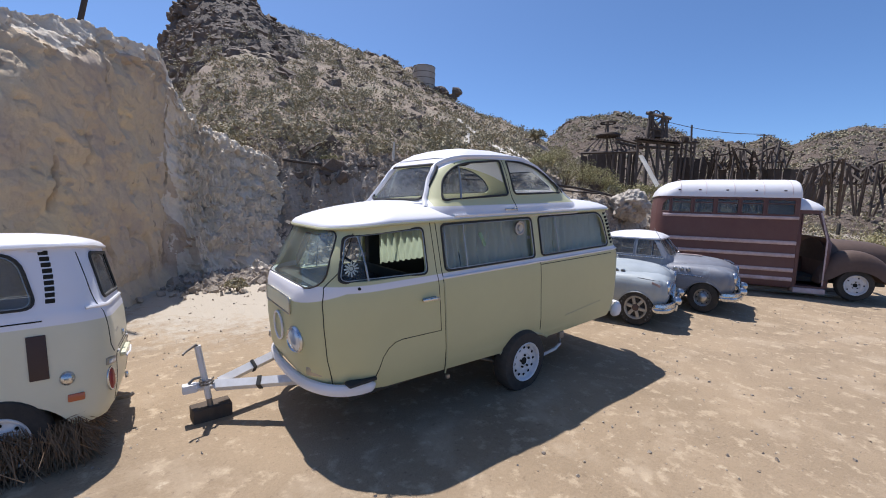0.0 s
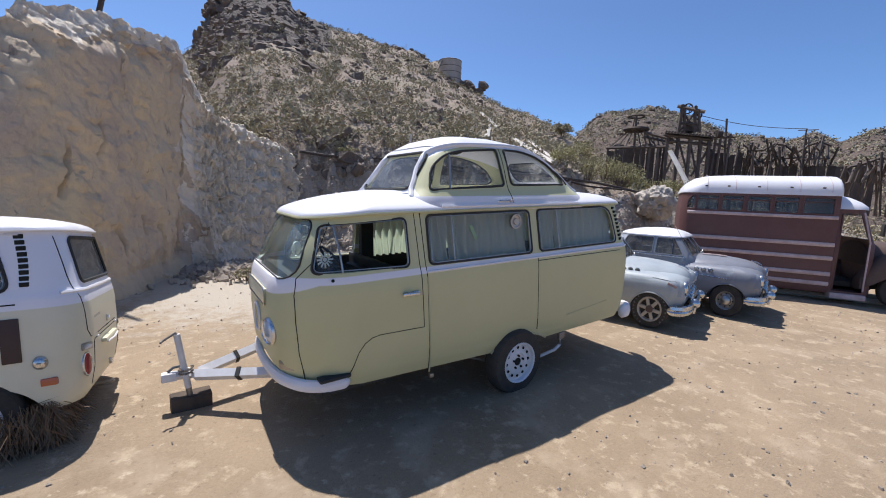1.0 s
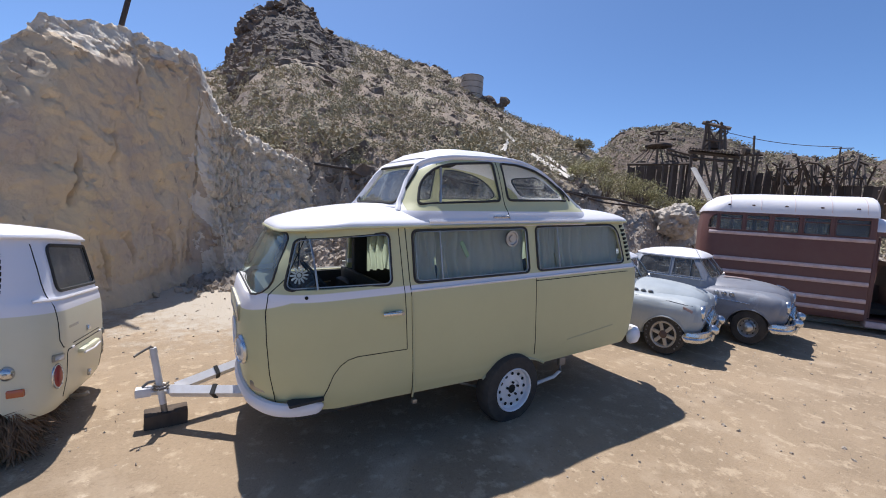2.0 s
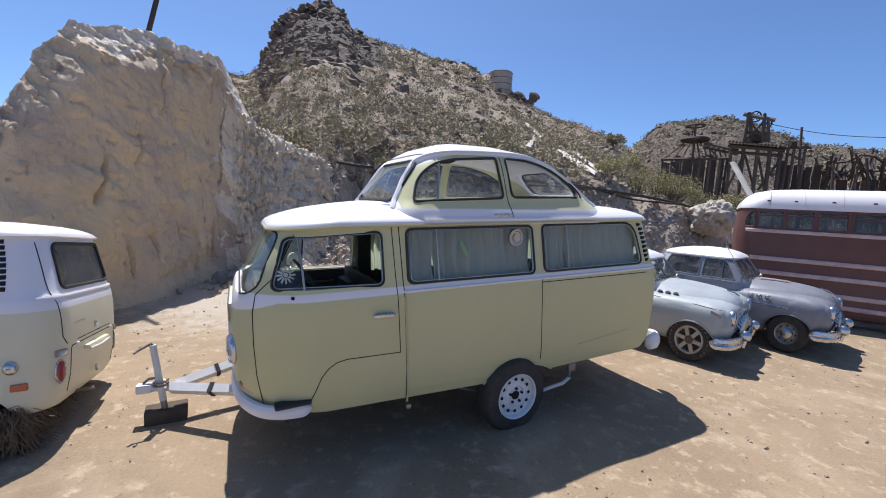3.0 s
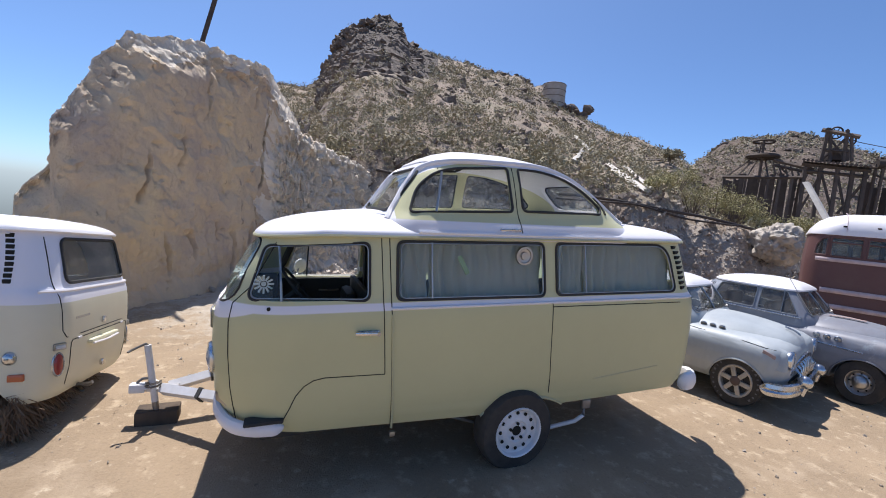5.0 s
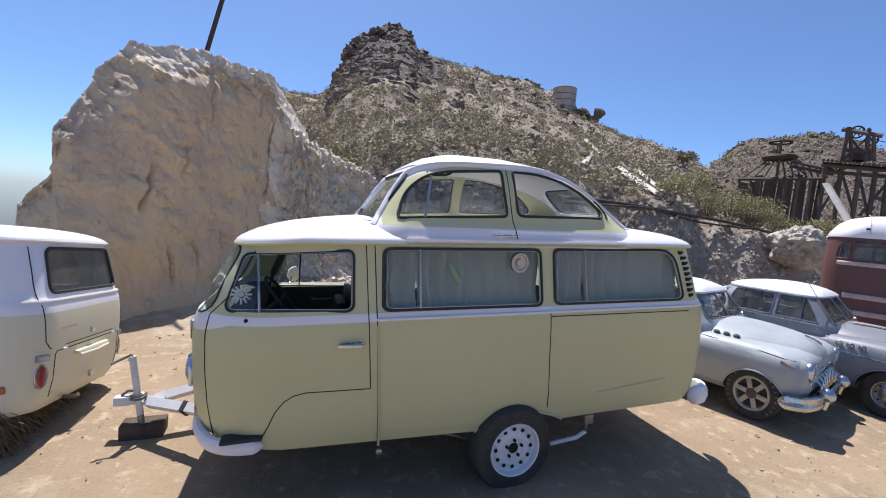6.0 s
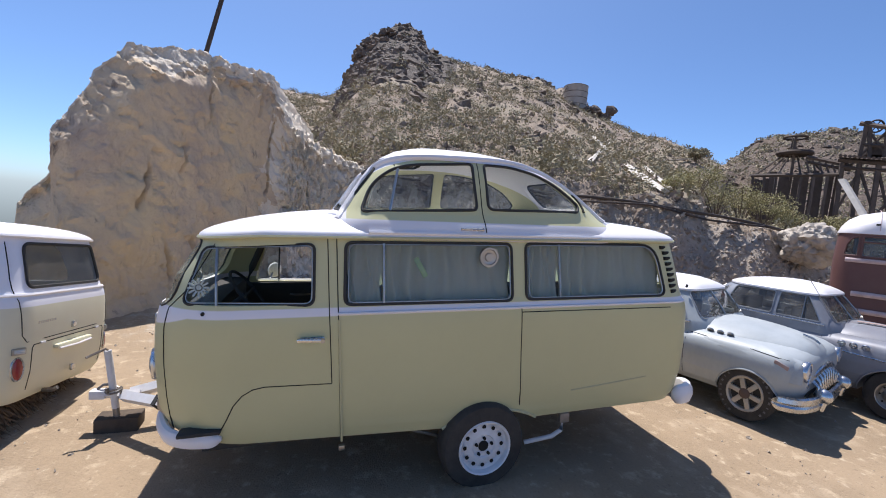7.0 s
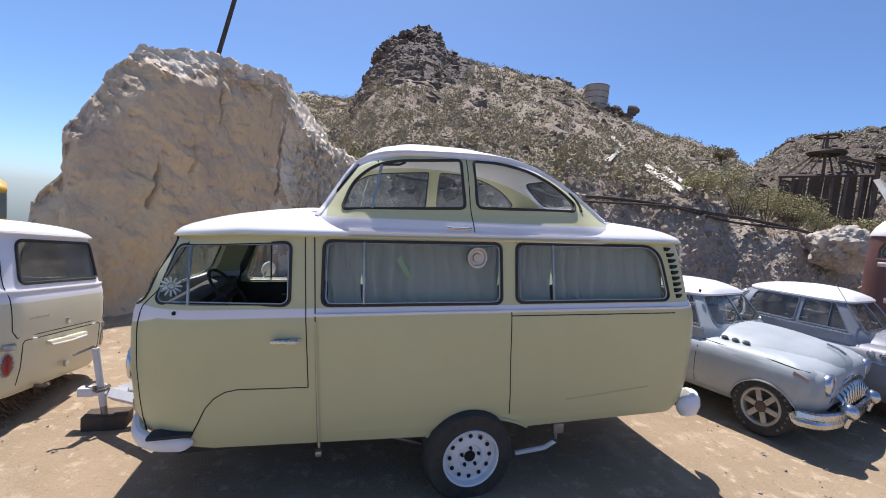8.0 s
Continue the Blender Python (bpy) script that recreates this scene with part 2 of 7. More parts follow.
class Shell:
    """A body built of level outlines with rounded corners: rows of (height, front x, rear x, inset of the sides, front corner, rear corner)."""

    def __init__(self, rows, width):
        self.rows, self.width = np.array(rows, float), width

    def at(self, z):
        return [float(np.interp(z, self.rows[:, 0], self.rows[:, i])) for i in range(1, 6)]

    def side(self, x, z):
        """y of the near side at (x, z)."""
        f, b, v, rf, rr = self.at(z)
        if x < f + rf:
            t = min(1.0, (f + rf - x) / rf)
            return v + self.cv(f, rf) * (1 - math.sqrt(max(0.0, 1 - t * t)))
        if x > b - rr:
            t = min(1.0, (x - b + rr) / rr)
            return v + rr * (1 - math.sqrt(max(0.0, 1 - t * t)))
        return v

    def cv(self, f, rf):
        return rf

    def ring(self, z, n=8):
        f, b, v, rf, rr = self.at(z)
        w = self.width
        out = []
        for cx_, cy_, r, a0 in ((f + rf, v + rf, rf, 180), (b - rr, v + rr, rr, 270), (b - rr, w - v - rr, rr, 0), (f + rf, w - v - rf, rf, 90)):
            for j in range(n + 1):
                a = radians(a0 + 90 * j / n)
                out.append((cx_ + r * math.cos(a), cy_ + r * math.sin(a), z))
        return out

    def mesh(self, zs, n=8, top=True, bottom=True, shift=None):
        bm = bmesh.new()
        rings = [[bm.verts.new(shift(p) if shift else p) for p in self.ring(z, n)] for z in zs]
        for A_, B_ in zip(rings, rings[1:]):
            k = len(A_)
            for j in range(k):
                bm.faces.new((A_[j], A_[(j + 1) % k], B_[(j + 1) % k], B_[j]))
        if bottom:
            bm.faces.new(rings[0][::-1])
        if top:
            bm.faces.new(rings[-1])
        return bm


def pane(pts, at, thick=0.006):
    """A thin pane over 2D points; at(a, b) gives each one's place; built as a fan round the middle with a thickness."""
    bm = bmesh.new()
    k = len(pts)
    cx_, cy_ = sum(p[0] for p in pts) / k, sum(p[1] for p in pts) / k
    mid = [[bm.verts.new(at(cx_ + (p[0] - cx_) * s, cy_ + (p[1] - cy_) * s)) for p in pts] for s in (1.0, 0.66, 0.33)]
    c = bm.verts.new(at(cx_, cy_))
    for A_, B_ in zip(mid, mid[1:]):
        for j in range(k):
            bm.faces.new((A_[j], A_[(j + 1) % k], B_[(j + 1) % k], B_[j]))
    for j in range(k):
        bm.faces.new((mid[2][j], mid[2][(j + 1) % k], c))
    return bm


def clear(ob):
    ob.visible_shadow = False
    return ob


def fbm(x, y, z=0.0, octaves=5, h=0.75):
    return noise.fractal(Vector((x, y, z)), h, 2.0, octaves)



def layer(m, colour, scale, stretch, lo, hi, most, turn=0):
    """Lays patches of another colour over a material, shaped by stretched noise."""
    n, link = m.node_tree.nodes, m.node_tree.links.new
    socket = n["Principled BSDF"].inputs["Base Color"]
    tc, mp, tx, rg, mx = n.new("ShaderNodeTexCoord"), n.new("ShaderNodeMapping"), n.new("ShaderNodeTexNoise"), n.new("ShaderNodeMapRange"), n.new("ShaderNodeMix")
    mp.inputs["Scale"].default_value, mp.inputs["Rotation"].default_value = stretch, (0, radians(turn), 0)
    tx.inputs["Scale"].default_value, tx.inputs["Detail"].default_value, tx.inputs["Roughness"].default_value = scale, 9.0, 0.62
    link(tc.outputs["Object"], mp.inputs["Vector"])
    link(mp.outputs[0], tx.inputs["Vector"])
    link(tx.outputs["Fac"], rg.inputs["Value"])
    rg.inputs["From Min"].default_value, rg.inputs["From Max"].default_value, rg.inputs["To Max"].default_value = lo, hi, most
    mx.data_type = "RGBA"
    link(rg.outputs[0], mx.inputs["Factor"])
    link(socket.links[0].from_socket, mx.inputs["A"])
    mx.inputs["B"].default_value = (*colour, 1)
    link(mx.outputs["Result"], socket)


# ---------------------------------------------------------------- ground and hills
M_DIRT = material("desert_dirt", (0.375, 0.277, 0.177), 0.95, var=(0.235, 0.172, 0.108), grain=40, stain=0.8, amount=0.5, bump=0.026, bump_scale=60,
                  speck=(0.425, 0.325, 0.215), speck_scale=5.5, speck_at=0.54)
M_HILL = material("hillside_rubble", (0.33, 0.255, 0.19), 0.95, var=(0.245, 0.19, 0.145), grain=1.4, stain=0.10, amount=0.55, bump=0.10, bump_scale=4.0)
layer(M_HILL, (0.22, 0.195, 0.125), 0.30, (1, 1, 1), 0.46, 0.68, 0.65)   # thin dry growth
M_FAR = material("far_rock", (0.145, 0.105, 0.08), 0.95, var=(0.085, 0.065, 0.052), grain=0.5, stain=0.06, amount=0.6, bump=0.6, bump_scale=0.8)
M_BANK = material("pale_bank_rubble", (0.47, 0.40, 0.33), 0.95, var=(0.28, 0.235, 0.19), grain=9, stain=0.9, amount=0.6, bump=0.05, bump_scale=11,
                  speck=(0.58, 0.52, 0.44), speck_scale=7, speck_at=0.61)
M_CLIFF = material("pale_clay_cliff", (0.70, 0.545, 0.35), 0.95, var=(0.52, 0.405, 0.295), grain=5.5, stain=0.55, amount=0.5, bump=0.05, bump_scale=7,
                   speck=(0.36, 0.285, 0.23), speck_scale=7.0, speck_at=0.67)
layer(M_CLIFF, (0.38, 0.30, 0.26), 0.8, (0.9, 0.9, 0.55), 0.48, 0.66, 0.8, turn=25)   # mauve stains running aslant
layer(M_CLIFF, (0.74, 0.57, 0.325), 0.5, (1.0, 1.0, 0.8), 0.52, 0.70, 0.6)                # yellow clay
layer(M_CLIFF, (0.20, 0.155, 0.125), 3.2, (1.0, 1.0, 0.45), 0.63, 0.70, 0.8, turn=20)     # dark spots put into the colour as the shade of pits

M_CRAG = material("crag_rock", (0.125, 0.096, 0.078), 0.95, var=(0.075, 0.06, 0.05), grain=1.6, stain=0.25, amount=0.6, bump=0.4, bump_scale=2.5)
M_PALE = material("pale_trodden_clay", (0.80, 0.71, 0.59), 0.95, var=(0.60, 0.51, 0.40), grain=6, stain=1.1, amount=0.5, bump=0.05, bump_scale=9,
                  speck=(0.70, 0.65, 0.56), speck_scale=5, speck_at=0.58)

layer(M_DIRT, (0.46, 0.36, 0.25), 1.3, (1, 1, 1), 0.54, 0.66, 0.55)     # pale scuffed patches
layer(M_DIRT, (0.17, 0.12, 0.078), 17.0, (1, 1, 1), 0.60, 0.70, 0.6)    # dark grit
layer(M_DIRT, (0.52, 0.43, 0.31), 11.0, (1, 1, 1), 0.62, 0.70, 0.6)     # light grit

# paler trodden clay at the cliff's foot, by the mesh's own "clay" value
dn, dl = M_DIRT.node_tree.nodes, M_DIRT.node_tree.links
shade = dn["Principled BSDF"].inputs["Base Color"]
clay, cmix, cnz, cadd, crng = dn.new("ShaderNodeAttribute"), dn.new("ShaderNodeMix"), dn.new("ShaderNodeTexNoise"), dn.new("ShaderNodeMath"), dn.new("ShaderNodeMapRange")
clay.attribute_name, cmix.data_type, cadd.operation = "clay", "RGBA", "ADD"
cnz.inputs["Scale"].default_value, cnz.inputs["Detail"].default_value, cnz.inputs["Roughness"].default_value = 3.2, 11.0, 0.78
dl.new(dn.new("ShaderNodeTexCoord").outputs["Object"], cnz.inputs["Vector"])
dl.new(cnz.outputs["Fac"], cadd.inputs[0])
dl.new(clay.outputs["Fac"], cadd.inputs[1])
dl.new(cadd.outputs[0], crng.inputs["Value"])
crng.inputs["From Min"].default_value, crng.inputs["From Max"].default_value = 0.96, 1.18
dl.new(crng.outputs[0], cmix.inputs["Factor"])
dl.new(shade.links[0].from_socket, cmix.inputs["A"])
cmix.inputs["B"].default_value = (0.44, 0.38, 0.30, 1)
dl.new(cmix.outputs["Result"], shade)

HUB = (0.6, -2.7, 1.95)  # the hills are described by bearing and distance from here
RIDGE = [(-180, 0), (-60, 1), (-40, 3), (0, 6.5), (8.1, 8.3), (10.9, 8.0), (13, 6.8), (14.9, 8.2), (17.2, 7.4), (21.2, 8.0), (24.3, 9.3), (26.6, 10.8), (30.5, 11.6), (34.3, 11.7), (36.9, 10.9), (38, 9.7), (39.6, 8.4), (42, 9.6), (46, 11.2),
         (50, 12.6), (54, 14.8), (57, 16.0), (59, 17.0), (61, 18.0), (64, 18.5), (67, 19.0), (70, 19.8), (74, 20.5), (77, 20.9), (78.6, 22.0), (80.8, 22.3), (82.6, 22.0), (84.3, 21.2), (86, 19.8), (87.4, 17.2), (88.2, 15.2),
         (90, 14), (95, 14), (100, 11), (108, 4), (114, 0), (180, 0)]
FOOT = [(-180, 60), (-30, 45), (0, 22), (10, 19), (25, 15.5), (35, 13.2), (45, 11.6), (60, 11.2), (80, 11.6), (95, 13), (105, 16), (116, 60), (180, 60)]
CREST = [(-180, 400), (0, 240), (20, 190), (38, 170), (40, 110), (50, 92), (70, 90), (95, 80), (110, 60), (120, 200), (180, 400)]
BANK = [(-180, 0), (0, 0.3), (12, 1.2), (28, 2.2), (31, 2.3), (35, 2.55), (41, 2.75), (50, 2.9), (62, 2.95), (78, 3.0), (95, 2.2), (108, 0.8), (116, 0), (180, 0)]


def curve_at(rows, a):
    return float(np.interp(a, [r[0] for r in rows], [r[1] for r in rows]))


def ease(t):
    t = min(1.0, max(0.0, t))
    return t * t * (3 - 2 * t)


def land(x, y, fine=True):
    """Height of the ground at (x, y)."""
    dx, dy = x - HUB[0], y - HUB[1]
    r, a = math.hypot(dx, dy), math.degrees(math.atan2(dy, dx))
    r0, r1, e, bank = curve_at(FOOT, a), curve_at(CREST, a), curve_at(RIDGE, a), curve_at(BANK, a)
    r0 += 0.7 * fbm(a * 0.16, 3.1, 0, 3)
    top = HUB[2] + r1 * math.tan(radians(e)) if e > 0.3 else 0.0
    z = bank * ease((r - r0) / 3.0)
    shelf = ease((40.5 - a) / 3.0) * ease((a + 20) / 10)  # the mine yard lies level behind the bank
    r2 = r0 + 1.6 + shelf * max(0.0, 30.0 - r0)
    s = (r - r2) / (r1 - r2)
    if s > 0:
        z += max(0.0, top - bank) * min(1.0, s) ** 0.93
        if s > 1:
            z -= max(0.0, top) * 0.5 * (1 - math.exp(-(s - 1) * 2))
        rough = min(1.0, s * 6) * (1 if top > 1 else 0.05)
        k = 0.35 + 0.028 * min(r, 150)
        z += rough * k * (0.42 * fbm(x * 0.10, y * 0.10, 1.7, 6, 1.0) + 0.7 * (0.35 - abs(fbm(x * 0.06, y * 0.06, 5.2, 5, 1.0))) * 0.8)
        crag = ease((s - 0.72) / 0.2) * ease((a - 70) / 7) * ease((90 - a) / 4) + 0.5 * ease((s - 0.86) / 0.1) * ease((a - 56) / 3) * ease((72 - a) / 4)
        z += crag * 5.0 * (0.4 - abs(fbm(x * 0.13, y * 0.13, 9.0, 4)))
    if a > 104 and r > 19:  # the land falls away to a valley beyond the cliff
        z -= 0.10 * (r - 19) * ease((a - 104) / 6) * ease((178 - a) / 8)
    if fine and r < 60:
        z += 0.022 * fbm(x * 0.8, y * 0.8, 0.4, 4) * ease(r / 3) + 0.05 * fbm(x * 0.21, y * 0.21, 2.0, 3) * ease((r - 4) / 6)
        if y > 3.5 and -4 < x < 5:  # churned clay under the cliff
            z += 0.05 * ease((y - 3.5) / 2.0) * (0.25 - abs(fbm(x * 1.7, y * 1.7, 6.6, 5)))
        if z > 0.25:
            z += 0.10 * fbm(x * 1.9, y * 1.9, 0.9, 4)
    return z


def build_ground():
    az = list(np.arange(-14, 126, 0.3)) + list(np.arange(126, 346, 4.0))
    rad = [0.0] + list(np.geomspace(0.5, 9.5, 40)) + list(np.geomspace(9.8, 24, 64)) + list(np.geomspace(24.5, 260, 80)) + list(np.geomspace(290, 4000, 10))
    verts, faces, mats = [], [], []
    for r in rad:
        for a in az:
            x, y = HUB[0] + r * math.cos(radians(a)), HUB[1] + r * math.sin(radians(a))
            verts.append((x, y, land(x, y) if r > 0.3 else 0.0))
    k = len(az)
    for i in range(len(rad) - 1):
        for j in range(k):
            q = (i * k + j, (i + 1) * k + j, (i + 1) * k + (j + 1) % k, i * k + (j + 1) % k)
            faces.append(q)
            a, r = az[j], rad[i]
            r0 = curve_at(FOOT, a if a <= 180 else a - 360)
            h = verts[q[1]][2]
            if 73 < a < 90 and r > 30 and math.degrees(math.atan2(h - HUB[2], r)) + 2.2 * fbm(a * 0.35, r * 0.05, 3.0, 4) > 16.9 - 0.16 * abs(a - 82):
                mats.append(4)
                continue
            mats.append(0 if (r < r0 - 0.2 + 0.6 * fbm(verts[q[0]][0] * 0.5, verts[q[0]][1] * 0.5) or h < 0.12) else 3 if r > (150 if 39 < a < 130 else 31) else 1 if h < curve_at(BANK, a if a <= 180 else a - 360) * 0.98 + 0.5 * fbm(a * 0.5, r * 0.4) else 2)
    me = bpy.data.meshes.new("ground")
    me.from_pydata(verts, [], faces)
    for m in (M_DIRT, M_BANK, M_HILL, M_FAR, M_CRAG):
        me.materials.append(m)
    pale = me.attributes.new("clay", "FLOAT", "POINT")
    pale.data.foreach_set("value", [1.0 - 0.5 * math.sqrt(((x - 0.7) / 2.7) ** 2 + ((y - 6.6) / 3.3) ** 2) if z < 1 else 0.0 for x, y, z in verts])
    me.polygons.foreach_set("material_index", mats)
    me.polygons.foreach_set("use_smooth", [True] * len(faces))
    return tagged(new("ground", me), "tan desert ground rising to a rubble hillside", "ground", kind="structure")


build_ground()


FISSURES = [  # along the wall (count of the outline's points), foot and head height, lean, depth
    (9.62, 2.1, 4.2, 0.05, 0.16), (9.30, 0.7, 1.95, -0.10, 0.22), (9.42, 2.7, 3.5, 0.04, 0.10), (7.55, 0.2, 1.25, 0.16, 0.10), (7.75, 0.5, 1.1, 0.10, 0.07), (6.05, 0.6, 1.35, -0.06, 0.08),
    (7.0, 0.9, 1.45, 0.10, 0.08), (8.2, 0.2, 1.0, 0.05, 0.08), (5.3, 0.3, 1.2, 0.05, 0.07), (4.6, 1.6, 2.6, 0.25, 0.09), (6.5, 3.3, 4.4, 0.10, 0.10), (8.6, 3.9, 4.7, 0.04, 0.09), (7.9, 0.4, 0.9, -0.04, 0.06), (8.7, 0.3, 1.5, 0.08, 0.08), (5.7, 2.3, 3.1, 0.2, 0.06)]


def build_cliff():
    """The cut clay cliff and the broken bank beside it."""
    #        x,    y,    height, lean
    path = [(-4.6, 5.6, 0.4, 1.6), (-3.9, 4.2, 0.8, 1.2), (-3.0, 3.95, 1.35, 0.9), (-2.3, 4.25, 2.45, 0.75), (-1.85, 4.9, 3.65, 0.55), (-1.55, 5.45, 4.5, 0.42), (-1.15, 6.2, 4.78, 0.36), (-0.85, 6.9, 4.87, 0.3), (-0.55, 7.5, 4.95, 0.2),
            (-0.26, 8.25, 5.12, 0.06), (-0.15, 8.5, 4.95, 0.1), (0.1, 8.6, 4.5, 0.45), (0.35, 8.65, 4.1, 0.75), (0.8, 8.75, 3.8, 0.9), (1.4, 9.0, 3.7, 1.0), (2.0, 9.4, 3.55, 1.1), (3.0, 9.9, 3.3, 1.1), (3.7, 10.3, 2.7, 1.0), (4.8, 11.2, 1.2, 0.8)]
    P = np.array(path)
    d = np.r_[0, np.cumsum(np.hypot(np.diff(P[:, 0]), np.diff(P[:, 1])))]
    n, up, back = 640, 190, 40
    S = np.linspace(0, d[-1], n)
    Q = np.stack([np.interp(S, d, P[:, i]) for i in range(4)], 1)
    cracks = [(float(np.interp(c[0], range(len(d)), d)), *c[1:]) for c in FISSURES]
    verts, faces = [], []
    for i in range(n):
        a, b = Q[max(0, i - 9)], Q[min(n - 1, i + 9)]
        t = Vector((b[0] - a[0], b[1] - a[1], 0)).normalized()
        out = Vector((t.y, -t.x, 0))
        x, y, H, lean = Q[i]
        s = S[i]
        rubble = ease((s - d[10]) / 0.5)
        H += 0.12 * fbm(s * 0.9, 4.0, 0, 4) + 0.12 * (0.3 - abs(fbm(s * 2.8, 1.0, 0, 5)))
        for k in range(up + back):
            if k < up:
                f = k / (up - 1)
                p = Vector((x, y, -0.15 + (H + 0.15) * f)) - out * (lean * f ** (1.4 - 0.7 * ease((s - d[9]) / 1.0)) + 0.36 * ease((f - 0.85) / 0.15) * ease((d[8] - s) / 1.5) * ease((s - d[3]) / 1.0))
                if f < 0.1:
                    p += out * (0.5 * (0.1 - f) / 0.1 * 0.5)
                z = p.z
                # swells, slanting spalls and the bedding's small ledges
                o = 0.13 * fbm(s * 0.32, z * 0.38, 1.0, 3, 0.9)
                spall = fbm(s * 0.7 + z * 0.5, z * 0.7 - s * 0.3, 6.3, 6, 0.85)
                o += 0.13 * (0.3 - abs(spall)) + 0.04 * fbm(s * 1.7, z * 2.4, 3.0, 7, 0.75)
                pit = max(0.0, fbm(s * 2.2 + 5, z * 3.0, 14.0, 4, 0.6) - 0.42)
                o -= 0.16 * min(0.3, pit)
                low = ease((1.5 - z) / 0.7) * (1 - rubble)  # the lower bed is fluted by run-off
                flute = fbm(s * 2.6 + 0.3 * fbm(z * 1.1, s, 2), z * 0.35, 7.0, 4, 0.7)
                o += low * 0.07 * (0.3 - abs(flute))
                for cs, z0, z1, tilt, deep in cracks:
                    if z0 - 0.1 < z < z1 + 0.1 and abs(s - cs) < 0.5:
                        mid = cs + tilt * (z - z0) + 0.05 * fbm(z * 2.2, cs * 3, 4.0, 3)
                        g = max(0.0, 1 - abs(s - mid) / (0.036 + 0.05 * abs(fbm(z * 3, cs, 1.0, 2)))) * ease((z - z0) / 0.25) * ease((z1 - z) / 0.3)
                        o -= 2.2 * deep * g
                if rubble:
                    o += rubble * (0.34 * (0.35 - abs(fbm(s * 1.1, z * 0.9, 8.0, 5))) + 0.22 * (0.32 - abs(fbm(s * 2.9 + z * 0.6, z * 1.5, 2.0, 5))) + 0.13 * (0.3 - abs(fbm(s * 6.5, z * 3.4, 5.0, 4))) + 0.05 * fbm(s * 14, z * 11, 9.0, 3) + 0.55 * (1 - f) ** 3)
                    p.z += rubble * 0.14 * fbm(s * 3.2, z * 4.0, 11.0, 4) * ease(f * 8)
                o += 0.16 * ease((f - 0.84) / 0.08) * (0.35 - abs(fbm(s * 3.6, z * 3.6, 3.3, 6)))  # crumbling lip
                o *= 1.0 - 0.4 * ease((f - 0.93) / 0.07)
                p += out * o
            else:
                g = (k - up + 1) / back
                w = 0.05 + g * g * 7.0
                p = col_top + Vector((0.10 + 0.5 * ease((3.0 - s) / 3.0), 0.98, 0)) * w + Vector((0, 0, -0.10 * w * (0.5 if s < d[9] else 0.1) + 0.12 * fbm(x + w, y - w, 2.0, 4) * min(1, w) + 0.24 * (0.3 - abs(fbm(s * 2.6, w * 2.6, 6.0, 6))) * min(1, w * 4)))
                p.z = max(p.z, -0.2)
            if k == up - 1:
                col_top = p.copy()
            verts.append(p)
    rows = up + back
    mats = []
    for i in range(n - 1):
        for k in range(rows - 1):
            q = i * rows + k
            faces.append((q, q + rows, q + rows + 1, q + 1))
            crust = k > up - 4 or k / up > 0.945 + 0.10 * fbm(S[i] * 0.9, k * 0.05, 2.0, 4) - 0.07 * ease((d[7] - S[i]) / 0.8) * ease((S[i] - d[5]) / 0.5) + 0.2 * ease((d[5] - S[i]) / 0.4)
            mats.append(1 if crust or S[i] > d[10] + 0.5 * fbm(k * 0.05, S[i]) else 0)
    me = bpy.data.meshes.new("cliff")
    me.from_pydata(verts, [], faces)
    me.materials.append(M_CLIFF)
    me.materials.append(M_PALE)
    me.polygons.foreach_set("material_index", mats)
    me.polygons.foreach_set("use_smooth", [True] * len(faces))
    me.set_sharp_from_angle(angle=radians(50))
    return tagged(new("cliff", me), "pale tan clay cliff cut, cracked and in shade", "cliff", kind="structure")


build_cliff()

# ---------------------------------------------------------------- vans
T2_BODY = Shell([  # height, front, rear, side inset, front corner, rear corner
    (0.34, 0.26, 4.36, 0.05, 0.46, 0.26), (0.42, 0.18, 4.42, 0.025, 0.50, 0.28), (0.60, 0.13, 4.46, 0.006, 0.54, 0.30), (0.90, 0.115, 4.475, 0.0, 0.54, 0.30),
    (1.10, 0.122, 4.47, 0.0, 0.54, 0.30), (1.20, 0.138, 4.455, 0.004, 0.53, 0.30), (1.25, 0.153, 4.44, 0.012, 0.52, 0.30), (1.285, 0.172, 4.42, 0.025, 0.50, 0.30),
    (1.32, 0.190, 4.41, 0.036, 0.49, 0.30), (1.50, 0.245, 4.375, 0.068, 0.48, 0.30), (1.70, 0.345, 4.33, 0.105, 0.47, 0.30), (1.77, 0.385, 4.31, 0.118, 0.46, 0.30)], 1.70)
T2_ROOF = Shell([
    (1.758, 0.378, 4.345, 0.085, 0.45, 0.32), (1.775, 0.378, 4.345, 0.086, 0.45, 0.32), (1.79, 0.384, 4.34, 0.090, 0.45, 0.32), (1.808, 0.405, 4.325, 0.108, 0.45, 0.33), (1.828, 0.450, 4.295, 0.140, 0.46, 0.34), (1.848, 0.525, 4.25, 0.180, 0.46, 0.35),
    (1.868, 0.62, 4.18, 0.235, 0.46, 0.36), (1.885, 0.73, 4.09, 0.30, 0.44, 0.36), (1.905, 0.94, 3.92, 0.40, 0.40, 0.36), (1.92, 1.2, 3.6, 0.56, 0.26, 0.26), (1.925, 1.5, 3.3, 0.74, 0.1, 0.1)], 1.70)


def on_near(sh, lift=0.0):
    return lambda x, z: (x, sh.side(x, z) - lift, z)


def on_far(sh, lift=0.0):
    return lambda x, z: (x, sh.width - sh.side(x, z) + lift, z)


